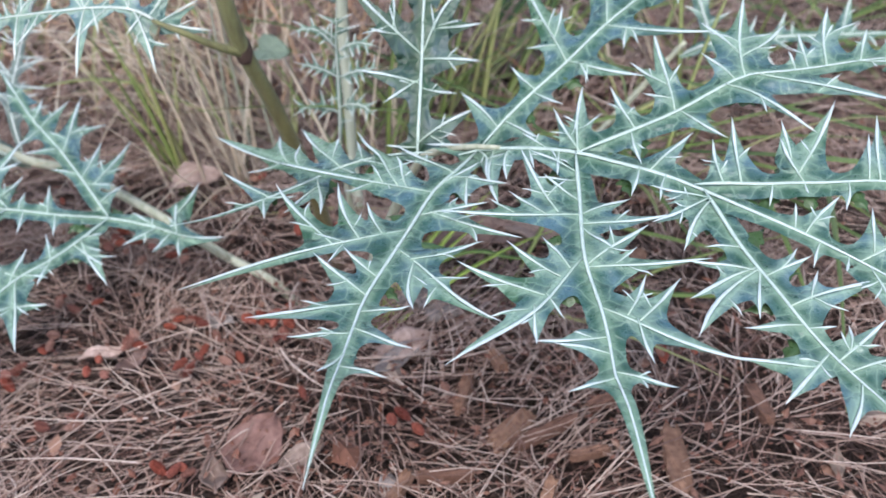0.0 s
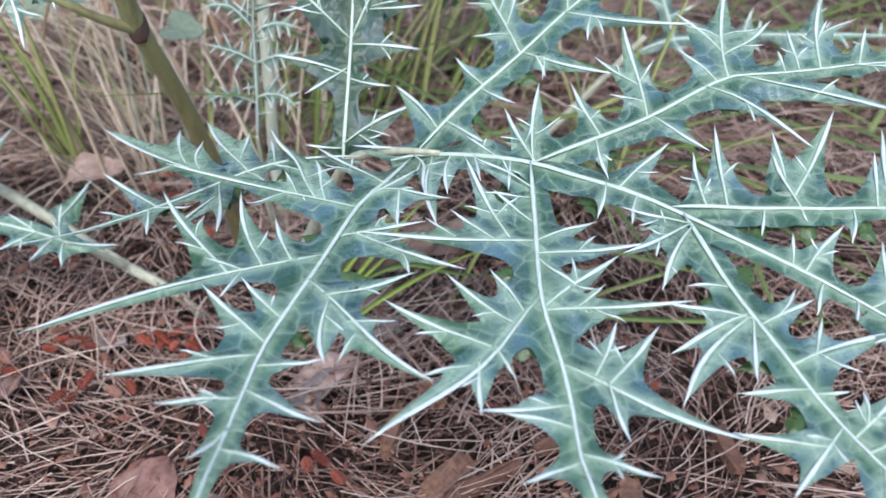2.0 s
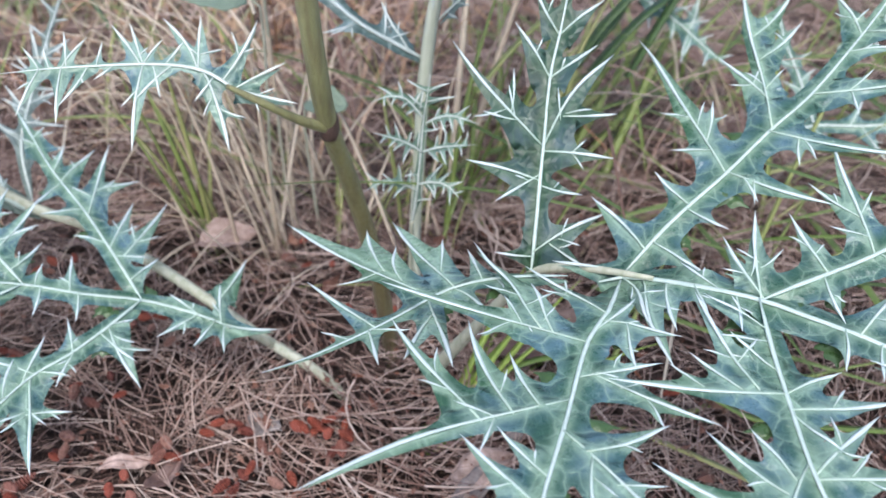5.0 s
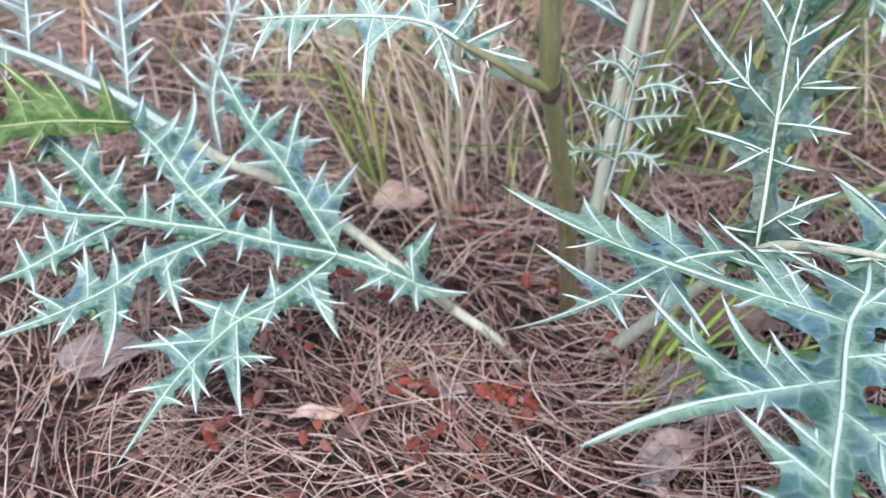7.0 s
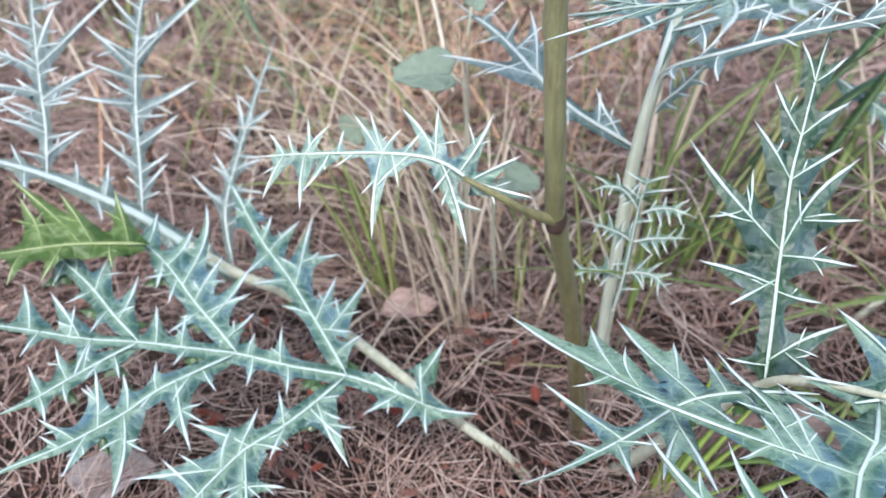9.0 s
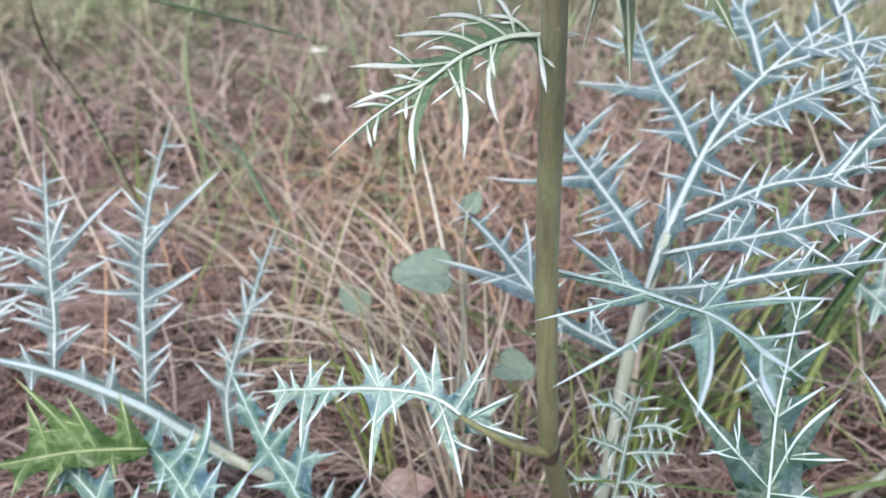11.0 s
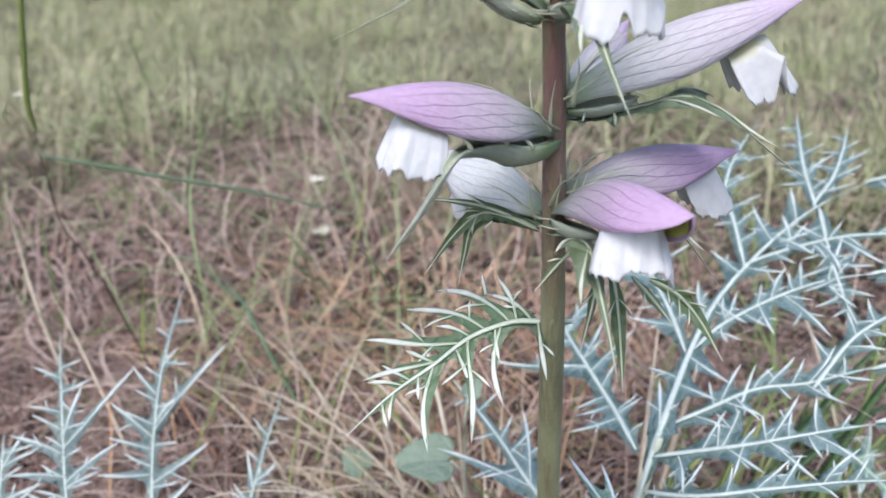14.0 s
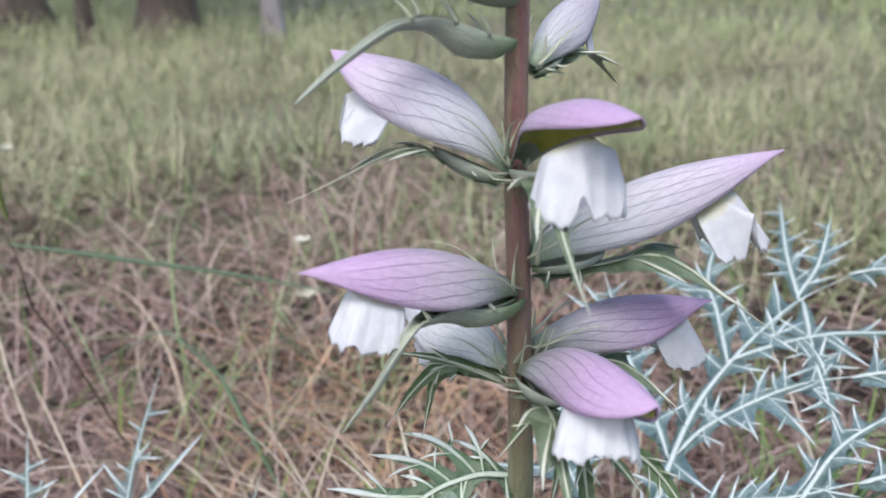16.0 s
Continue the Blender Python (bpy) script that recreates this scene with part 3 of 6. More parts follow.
leaflet(leaf_b, axis=[(-0.308, 0.396, 0.108), (-0.324, 0.407, 0.113), (-0.342, 0.420, 0.120), (-0.362, 0.431, 0.127), (-0.376, 0.438, 0.132), (-0.390, 0.445, 0.137)], up=(0.23, -0.18, 0.96),
        lobes=[(18, 0, 36, 21), (22, 0, 21, 10), (41, 0, 56, 21), (42, 0, 42, -14), (57, 0, 72, 11), (27, 0, 19, -14), (67, 0, 57, -13)], seed=33, width=5.6, rib=0.7, under=4)
leaflet(leaf_b, axis=[(-0.207, 0.411, 0.086), (-0.218, 0.391, 0.085), (-0.229, 0.373, 0.084), (-0.241, 0.358, 0.084), (-0.248, 0.344, 0.083), (-0.254, 0.328, 0.082), (-0.259, 0.309, 0.080), (-0.265, 0.279, 0.075)], up=(0.23, -0.18, 0.96),
        lobes=[(22, 0, 35, -35), (27, 0, 28, -23), (20, 0, 13, -6), (24, -6, 21, -15), (43, 0, 33, 15), (42, 0, 58, -11), (62, 0, 72, 27), (69, 0, 49, 14), (60, 0, 52, -10), (64, 0, 106, -33), (78, -15, 65, -26), (78, -12, 89, -7), (78, 0, 103, 27), (80, 0, 65, 11), (91, 0, 114, -16), (95, 0, 104, -16), (107, 0, 118, 12), (100, 9, 91, 22), (114, 0, 114, -10)], seed=34, width=5.6, rib=0.7, under=4)
leaflet(leaf_b, axis=[(-0.262, 0.406, 0.098), (-0.278, 0.387, 0.099), (-0.290, 0.372, 0.099), (-0.298, 0.359, 0.098), (-0.307, 0.346, 0.098), (-0.318, 0.332, 0.098), (-0.333, 0.317, 0.099), (-0.342, 0.305, 0.099)], up=(0.23, -0.18, 0.96),
        lobes=[(19, 0, 20, -14), (25, 0, 39, -9), (33, 0, 51, -36), (40, -16, 30, -18), (43, 0, 36, 13), (45, 0, 54, -3), (59, 0, 50, 16), (61, 0, 85, -35), (70, -13, 64, -16), (69, -10, 78, -11), (74, 0, 58, 27), (65, 11, 69, 22), (79, 0, 95, -14), (85, 0, 94, 16), (92, 0, 97, 8)], seed=35, width=5.6, rib=0.7, under=4)
leaflet(leaf_b, axis=[(-0.308, 0.396, 0.108), (-0.318, 0.383, 0.107), (-0.329, 0.366, 0.107), (-0.338, 0.352, 0.107), (-0.349, 0.339, 0.107)], up=(0.23, -0.18, 0.96),
        lobes=[(13, 0, 18, -13), (19, 0, 30, -5), (29, 0, 19, 11), (37, 0, 32, 18), (39, 0, 44, -11), (50, 0, 47, 16), (51, 0, 55, -14)], seed=36, width=5.6, rib=0.7, under=4)
leaflet(leaf_b, axis=[(-0.324, 0.448, 0.131), (-0.348, 0.438, 0.135), (-0.369, 0.427, 0.138), (-0.395, 0.410, 0.141)], up=(0.23, -0.18, 0.96),
        lobes=[(32, 0, 62, 54), (8, 0, 17, 37), (26, 0, 41, 37), (40, 0, 52, -23), (18, 0, 15, -18), (50, 0, 58, 37), (58, 0, 68, -21)], seed=48, width=9, blade=LEAF_GREEN, vein=VEIN_GREEN, bold=0.7)
leaf_c = thing("acanthus_leaf", "pale glaucous acanthus leaf with upright leaflets on a thick whitish stalk", "plant leaf", "basal leaves of the acanthus")
leaflet(leaf_c, axis=[(-0.302, 0.509, 0.066), (-0.331, 0.506, 0.091), (-0.355, 0.502, 0.112), (-0.378, 0.495, 0.130), (-0.399, 0.487, 0.145), (-0.423, 0.474, 0.161), (-0.447, 0.459, 0.175)], up=(0.63, -0.38, 0.67),
        lobes=[(22, 0, 35, 12), (55, 0, 35, -12), (94, 0, 100, 21), (100, 0, 91, -13), (110, 0, 116, 14), (140, 0, 149, 11), (140, 0, 136, -17)], seed=50, width=7, rib=3.2, blade=LEAF_FAR)
leaflet(leaf_c, axis=[(-0.355, 0.502, 0.112), (-0.363, 0.525, 0.132), (-0.375, 0.557, 0.161), (-0.385, 0.596, 0.194), (-0.390, 0.633, 0.219), (-0.392, 0.673, 0.244)], up=(0.63, -0.38, 0.67),
        lobes=[(16, 0, 36, 16), (47, 0, 70, 25), (69, 0, 99, 38), (105, 0, 185, 42), (109, 0, 130, 13), (32, 0, 47, -21), (92, 0, 97, -28), (75, 0, 74, -34), (129, 0, 145, -19), (125, 0, 130, -15), (100, 0, 118, -30), (11, 0, 17, 10), (17, 0, 25, -8), (151, 0, 167, 7)], seed=51, width=3.2, rib=0.75, blade=LEAF_FAR, broad=0.50, extra=11, bold=1.35, vein=VEIN_FAR)
leaflet(leaf_c, axis=[(-0.399, 0.487, 0.145), (-0.407, 0.509, 0.164), (-0.415, 0.525, 0.181), (-0.423, 0.543, 0.199), (-0.435, 0.569, 0.225), (-0.443, 0.588, 0.243)], up=(0.63, -0.38, 0.67),
        lobes=[(13, 0, 30, 20), (48, 0, 72, 34), (45, 0, 53, 20), (70, 0, 123, 47), (78, 0, 109, 12), (66, 0, 79, -30), (52, 0, 55, -31), (82, 0, 92, -17), (27, 0, 34, -23), (10, 0, 13, -13), (38, 0, 45, -17)], seed=52, width=3.2, rib=0.75, blade=LEAF_FAR, broad=0.50, extra=11, bold=1.35, vein=VEIN_FAR)
leaflet(leaf_c, axis=[(-0.308, 0.513, 0.074), (-0.319, 0.539, 0.099), (-0.320, 0.574, 0.120), (-0.320, 0.608, 0.139), (-0.318, 0.662, 0.168)], up=(0.63, -0.38, 0.67),
        lobes=[(95, 0, 117, -11), (58, 0, 71, -15), (42, 0, 44, -10), (101, 0, 121, 12), (66, 0, 82, 16), (39, 0, 50, 16), (87, 0, 88, -15)], seed=53, width=3.2, rib=0.75, blade=LEAF_FAR, broad=0.50, extra=11, bold=1.35, vein=VEIN_FAR)
leaflet(leaf_c, axis=[(-0.430, 0.470, 0.165), (-0.438, 0.495, 0.186), (-0.447, 0.521, 0.209)], up=(0.63, -0.38, 0.67),
        lobes=[(17, 0, 35, 17), (48, 0, 70, 11), (27, 0, 40, -15)], seed=54, width=3.2, rib=0.75, blade=LEAF_FAR, broad=0.50, extra=11, bold=1.35, vein=VEIN_FAR)
leaf_d = thing("acanthus_leaf", "tall pale glaucous acanthus leaf with white midrib standing in dry grass", "plant leaf", "basal leaves of the acanthus")
leaflet(leaf_d, axis=[(-0.0714, 0.5145, 0.153), (-0.0672, 0.5145, 0.195), (-0.059, 0.516, 0.242), (-0.037, 0.578, 0.264), (-0.019, 0.616, 0.279), (0.003, 0.644, 0.294), (0.028, 0.668, 0.309), (0.051, 0.684, 0.321), (0.082, 0.694, 0.335)], up=(-0.36, -0.20, 0.91),
        lobes=[(98, 0, 135, -10), (159, 0, 137, 28), (193, 0, 220, -19), (207, 0, 191, 25), (242, 0, 245, 25), (236, 0, 247, -29), (270, 0, 291, -34), (274, 0, 267, 33), (294, 0, 314, -29), (135, 0, 123, 24), (139, 0, 146, -19)], seed=60, width=5, rib=2.2, blade=LEAF_TEAL, bold=1.2, vein=VEIN_FAR, bare=0.2)
leaflet(leaf_d, axis=[(-0.0640, 0.515, 0.193), (-0.053, 0.518, 0.204), (-0.042, 0.522, 0.2152), (-0.032, 0.526, 0.2222)], up=(-0.36, -0.20, 0.91),
        lobes=[], seed=78, width=2.6, rib=0.9, blade=LEAF_TEAL, broad=0.7, extra=8, reach=0.75, bold=1.0, vein=VEIN_FAR)
leaflet(leaf_d, axis=[(-0.039, 0.579, 0.264), (-0.046, 0.626, 0.271), (-0.056, 0.671, 0.277), (-0.063, 0.725, 0.285), (-0.070, 0.781, 0.295)], up=(-0.36, -0.20, 0.91),
        lobes=[(45, 0, 56, 18), (93, 0, 101, 33), (121, 0, 141, 32), (81, 0, 133, -53), (141, 0, 194, -32), (25, 0, 48, -25), (59, 0, 66, -13), (97, -24, 124, -24), (177, 0, 185, 14), (149, 0, 196, -17)], seed=61, width=4.2, rib=1.3, blade=LEAF_TEAL, broad=0.80, extra=8, bold=1.1, vein=VEIN_FAR)
leaflet(leaf_d, axis=[(-0.069, 0.516, 0.238), (-0.079, 0.547, 0.241), (-0.094, 0.588, 0.244), (-0.109, 0.630, 0.247), (-0.120, 0.672, 0.252)], up=(-0.36, -0.20, 0.91),
        lobes=[(31, 0, 36, 15), (72, 0, 87, 35), (121, 0, 148, 38), (76, 0, 124, -56), (26, 0, 32, -28), (47, 0, 49, -18), (109, 0, 119, -20), (85, 0, 111, 24), (11, 0, 14, 10)], seed=62, width=4.2, rib=1.3, blade=LEAF_TEAL, broad=0.80, extra=8, bold=1.1, vein=VEIN_FAR)
leaflet(leaf_d, axis=[(-0.0700, 0.515, 0.1715), (-0.088, 0.510, 0.184), (-0.105, 0.505, 0.197), (-0.122, 0.512, 0.209), (-0.147, 0.552, 0.216), (-0.182, 0.612, 0.215)], up=(-0.18, -0.50, 0.85),
        lobes=[(69, 0, 128, -33), (70, 0, 117, 21), (109, 0, 118, 13), (12, 0, 34, 18), (43, 0, 53, -16), (25, 0, 15, 9), (60, 0, 61, 16)], seed=63, width=4.2, rib=1.3, blade=LEAF_TEAL, broad=0.80, extra=8, bold=1.1, vein=VEIN_FAR)
leaflet(leaf_d, axis=[(0.001, 0.642, 0.293), (0.001, 0.695, 0.304), (-0.000, 0.736, 0.312), (0.013, 0.779, 0.327), (0.035, 0.819, 0.344)], up=(-0.36, -0.20, 0.91),
        lobes=[(79, 0, 115, -47), (63, 0, 84, -19), (87, 0, 115, -11), (47, 0, 59, 17), (104, 0, 115, 13), (127, 0, 148, -20), (136, 0, 136, 28)], seed=64, width=4.2, rib=1.3, blade=LEAF_TEAL, broad=0.80, extra=8, bold=1.1, vein=VEIN_FAR)
leaflet(leaf_d, axis=[(-0.034, 0.579, 0.266), (-0.018, 0.595, 0.275), (0.010, 0.605, 0.288), (0.036, 0.610, 0.299), (0.065, 0.604, 0.309)], up=(-0.36, -0.20, 0.91),
        lobes=[(65, 0, 69, 48), (50, 0, 44, 28), (58, 0, 76, -22), (77, 0, 83, -22), (30, 0, 45, -17), (89, 0, 105, 29), (92, 0, 102, -35), (25, 0, 13, 14)], seed=65, width=4.2, rib=1.3, blade=LEAF_TEAL, broad=0.80, extra=8, bold=1.1, vein=VEIN_FAR)
leaflet(leaf_d, axis=[(-0.052, 0.527, 0.247), (-0.026, 0.533, 0.259), (-0.005, 0.537, 0.268), (0.018, 0.533, 0.276), (0.049, 0.532, 0.288)], up=(-0.36, -0.20, 0.91),
        lobes=[(30, 0, 48, -19), (32, 0, 46, 21), (56, 0, 71, -19), (77, 0, 95, -20), (75, 0, 89, 20)], seed=66, width=4.2, rib=1.3, blade=LEAF_TEAL, broad=0.80, extra=8, bold=1.1, vein=VEIN_FAR)
leaflet(leaf_d, axis=[(-0.0605, 0.512, 0.237), (-0.026, 0.503, 0.252), (-0.002, 0.501, 0.261), (0.017, 0.499, 0.268), (0.042, 0.497, 0.277)], up=(-0.36, -0.20, 0.91),
        lobes=[(37, 0, 62, -53), (61, 0, 78, -25), (59, 0, 60, -17), (60, 0, 77, 28), (35, 0, 36, -18), (83, 0, 87, -22), (48, 0, 42, 19), (80, 0, 98, 23)], seed=67, width=4.2, rib=1.3, blade=LEAF_TEAL, broad=0.80, extra=8, bold=1.1, vein=VEIN_FAR)
leaflet(leaf_d, axis=[(0.051, 0.684, 0.321), (0.047, 0.622, 0.306), (0.047, 0.575, 0.296), (0.052, 0.542, 0.291)], up=(-0.36, -0.20, 0.91),
        lobes=[(39, 0, 17, 16), (65, 0, 71, 19), (65, 0, 55, -19), (95, 0, 99, 15)], seed=68, width=4.2, rib=1.3, blade=LEAF_TEAL, broad=0.80, extra=8, bold=1.1, vein=VEIN_FAR)
leaflet(leaf_d, axis=[(0.049, 0.682, 0.320), (0.051, 0.736, 0.333), (0.059, 0.806, 0.351)], up=(-0.36, -0.20, 0.91),
        lobes=[(40, 0, 56, 14), (40, 0, 56, -14), (15, 0, 14, 15)], seed=69, width=4.2, rib=1.3, blade=LEAF_TEAL, broad=0.80, extra=8, bold=1.1, vein=VEIN_FAR)
leaflet(leaf_d, axis=[(-0.001, 0.644, 0.292), (0.029, 0.648, 0.305), (0.059, 0.643, 0.316), (0.087, 0.633, 0.324), (0.113, 0.622, 0.332)], up=(-0.36, -0.20, 0.91),
        lobes=[(33, 0, 35, -36), (59, 0, 87, 30), (49, 0, 60, 35)], seed=70, width=4.2, rib=1.3, blade=LEAF_TEAL, broad=0.80, extra=8, bold=1.1, vein=VEIN_FAR)
leaflet(leaf_d, axis=[(0.061, 0.603, 0.308), (0.084, 0.601, 0.316), (0.106, 0.598, 0.324)], up=(-0.36, -0.20, 0.91),
        lobes=[], seed=71, width=4.2, rib=1.3, blade=LEAF_TEAL, broad=0.80, extra=8, bold=1.1, vein=VEIN_FAR)
leaflet(leaf_d, axis=[(0.019, 0.528, 0.275), (0.040, 0.553, 0.289), (0.062, 0.567, 0.300), (0.086, 0.575, 0.311)], up=(-0.36, -0.20, 0.91),
        lobes=[], seed=72, width=4.2, rib=1.3, blade=LEAF_TEAL, broad=0.80, extra=8, bold=1.1, vein=VEIN_FAR)
leaflet(leaf_d, axis=[(0.080, 0.695, 0.335), (0.101, 0.689, 0.342), (0.126, 0.668, 0.347)], up=(-0.36, -0.20, 0.91),
        lobes=[], seed=73, width=4.2, rib=1.3, blade=LEAF_TEAL, broad=0.80, extra=8, bold=1.1, vein=VEIN_FAR)
leaflet(leaf_d, axis=[(0.047, 0.532, 0.287), (0.071, 0.532, 0.296), (0.094, 0.527, 0.304)], up=(-0.36, -0.20, 0.91),
        lobes=[], seed=74, width=4.2, rib=1.3, blade=LEAF_TEAL, broad=0.80, extra=8, bold=1.1, vein=VEIN_FAR)
leaflet(leaf_d, axis=[(-0.0635, 0.513, 0.213), (-0.054, 0.490, 0.230), (-0.034, 0.476, 0.243), (-0.011, 0.472, 0.252), (0.017, 0.468, 0.262), (0.043, 0.462, 0.270)], up=(-0.36, -0.20, 0.91),
        lobes=[(78, 0, 94, -14), (108, 0, 124, -17)], seed=75, width=4.2, rib=1.3, blade=LEAF_TEAL, broad=0.80, extra=8, bold=1.1, vein=VEIN_FAR)
leaflet(leaf_d, axis=[(0.040, 0.497, 0.277), (0.061, 0.495, 0.284), (0.083, 0.493, 0.293)], up=(-0.36, -0.20, 0.91),
        lobes=[], seed=76, width=4.2, rib=1.3, blade=LEAF_TEAL, broad=0.80, extra=8, bold=1.1, vein=VEIN_FAR)
leaflet(leaf_d, axis=[(0.048, 0.685, 0.320), (0.069, 0.719, 0.336), (0.085, 0.764, 0.352)], up=(-0.36, -0.20, 0.91),
        lobes=[], seed=77, width=4.2, rib=1.3, blade=LEAF_TEAL, broad=0.80, extra=8, bold=1.1, vein=VEIN_FAR)
leaf_f = thing("acanthus_leaf", "small feathery blue-green acanthus leaf beside taller stalk", "plant leaf", "basal leaves of the acanthus")
leaflet(leaf_f, axis=[(-0.0751, 0.470, 0.0967), (-0.0722, 0.470, 0.1183), (-0.0704, 0.470, 0.1402), (-0.0688, 0.470, 0.1609), (-0.0668, 0.470, 0.1746), (-0.0658, 0.470, 0.1834)], up=(0.00, -0.80, 0.60),
        lobes=[(80, 0, 86, 9), (80, 0, 84, -10), (74, 0, 80, 13), (70, 0, 76, -9), (15, 0, 18, 8), (32, 0, 30, -7), (57, 0, 60, 8)], seed=80, width=1.7, rib=0.7, broad=0.5, bold=0.9, vein=VEIN_FAR)
pinnae = ([(-0.0722, 0.470, 0.1183), (-0.0807, 0.468, 0.1233), (-0.0896, 0.466, 0.1252), (-0.0985, 0.463, 0.1216)], [(-0.0698, 0.470, 0.1415), (-0.0762, 0.468, 0.1471), (-0.0836, 0.466, 0.1513), (-0.0923, 0.464, 0.1550)],
          [(-0.0691, 0.470, 0.1608), (-0.0731, 0.469, 0.1672), (-0.0783, 0.468, 0.1728), (-0.0860, 0.466, 0.1747), (-0.0918, 0.464, 0.1733)], [(-0.0714, 0.470, 0.1218), (-0.0652, 0.468, 0.1247), (-0.0566, 0.466, 0.1242), (-0.0493, 0.463, 0.1181)],
          [(-0.0698, 0.470, 0.1415), (-0.0622, 0.468, 0.1454), (-0.0516, 0.466, 0.1482), (-0.0438, 0.463, 0.1505)], [(-0.0679, 0.470, 0.1579), (-0.0630, 0.468, 0.1622), (-0.0540, 0.466, 0.1648), (-0.0431, 0.463, 0.1629)])
for k, pinna in enumerate(pinnae):
    leaflet(leaf_f, axis=pinna, up=(0.00, -0.80, 0.60), lobes=[], seed=81 + k, width=1.7, rib=0.5, blade=LEAF, vein=VEIN_FAR, broad=0.7, extra=8, reach=0.42, bold=0.85, lift=0.5)
leaf_h = thing("acanthus_leaf", "low blue-green acanthus leaf half hidden in litter behind", "plant leaf", "basal leaves of the acanthus")
leaflet(leaf_h, axis=[(0.160, 0.597, 0.087), (0.184, 0.602, 0.093), (0.213, 0.600, 0.095), (0.232, 0.599, 0.097), (0.257, 0.597, 0.098), (0.300, 0.591, 0.100), (0.341, 0.585, 0.102)], up=(-0.10, -0.45, 0.89),
        lobes=[(71, 0, 79, -20), (115, 0, 126, -41), (55, 0, 65, 27), (98, 0, 110, 28)], seed=100, width=5, rib=0.9, broad=0.75, extra=8, vein=VEIN_FAR)
leaflet(leaf_h, axis=[(0.209, 0.658, 0.124), (0.234, 0.669, 0.133), (0.255, 0.673, 0.137), (0.301, 0.686, 0.149), (0.344, 0.700, 0.161)], up=(-0.10, -0.45, 0.89),
        lobes=[(51, 0, 50, -31), (68, 0, 77, -29), (46, 0, 44, 27)], seed=101, width=5, rib=0.9, broad=0.75, extra=8, vein=VEIN_FAR)
leaflet(leaf_h, axis=[(0.077, 0.714, 0.138), (0.101, 0.691, 0.129), (0.119, 0.669, 0.119), (0.138, 0.646, 0.110)], up=(-0.10, -0.45, 0.89),
        lobes=[(49, 0, 31, -29), (51, 0, 67, 22)], seed=102, width=5, rib=0.9, broad=0.75, extra=8, vein=VEIN_FAR)
leaflet(leaf_h, axis=[(0.184, 0.602, 0.093), (0.181, 0.633, 0.108), (0.175, 0.669, 0.126), (0.175, 0.697, 0.140)], up=(-0.10, -0.45, 0.89),
        lobes=[], seed=103, width=5, rib=0.9, broad=0.75, extra=8, vein=VEIN_FAR)
stalk("petiole", [(-0.068, 0.445, 0.0), (-0.046, 0.412, 0.065), (-0.019, 0.378, 0.134), (-0.004, 0.362, 0.1525), (0.010, 0.349, 0.1615), (0.024, 0.339, 0.1665)], [0.0044, 0.0038, 0.0031, 0.0026, 0.0021, 0.0010], PETIOLE, leaf_a)
stalk("petiole", [(0.06, 0.57, -0.01), (0.11, 0.60, 0.03), (0.165, 0.605, 0.094)], [0.003, 0.0026, 0.002], PETIOLE, leaf_h)
stalk("petiole", [(-0.108, 0.425, 0.002), (-0.1272, 0.432, 0.0195), (-0.156, 0.443, 0.031), (-0.191, 0.458, 0.0474), (-0.2278, 0.475, 0.0611), (-0.268, 0.495, 0.070), (-0.302, 0.509, 0.070), (-0.331, 0.506, 0.091)], [0.0030, 0.0030, 0.0032, 0.0034, 0.0034], PETIOLE, leaf_c)
stalk("petiole", [(-0.150, 0.449, 0.02), (-0.162, 0.42, 0.06), (-0.165, 0.408, 0.073)], [0.003, 0.002, 0.0012], PETIOLE, leaf_b)
stalk("petiole", [(-0.0745, 0.505, -0.02), (-0.0765, 0.513, 0.050), (-0.0740, 0.515, 0.103), (-0.0716, 0.515, 0.150), (-0.0682, 0.515, 0.184), (-0.0650, 0.515, 0.205), (-0.057, 0.515, 0.247)], [0.0040, 0.0036, 0.0035, 0.0035, 0.0037, 0.0034, 0.0018], PETIOLE_PALE, leaf_d)
stalk("petiole", [(-0.078, 0.50, -0.003), (-0.077, 0.482, 0.05), (-0.0751, 0.470, 0.0985)], [0.003, 0.002, 0.001], PETIOLE, leaf_f)

# ---- the flower spike ----
spike = thing("acanthus_flower_spike", "upright acanthus flower spike with mauve hooded white flowers and spiny bracts", "flowering plant")
m, n_, l_, b_ = material("stem_skin", (0.2, 0.22, 0.08), 0.5)
h_ = n_.new("ShaderNodeSeparateXYZ")
l_.new(place(n_, l_), h_.inputs[0])
g_ = grain(n_, l_, place(n_, l_, (1, 1, 0.15)), 260, 5)
up_ = n_.new("ShaderNodeMath")
up_.operation = "MULTIPLY_ADD"
l_.new(g_, up_.inputs[0])
up_.inputs[1].default_value = 0.05
l_.new(h_.outputs[2], up_.inputs[2])
skin_ = ramp(n_, l_, up_.outputs[0], [(0.02, (0.075, 0.055, 0.022)), (0.10, (0.12, 0.10, 0.036)), (0.20, (0.20, 0.195, 0.075)), (0.27, (0.235, 0.235, 0.11)), (0.40, (0.255, 0.255, 0.135)), (0.445, (0.21, 0.14, 0.10)), (0.50, (0.19, 0.09, 0.075))])
streak_ = grain(n_, l_, place(n_, l_, (1, 1, 0.03)), 330, 3)
skin_ = mix(n_, l_, ramp(n_, l_, streak_, [(0.50, (0, 0, 0)), (0.60, (0.6,) * 3)]), skin_, (0.19, 0.175, 0.08))
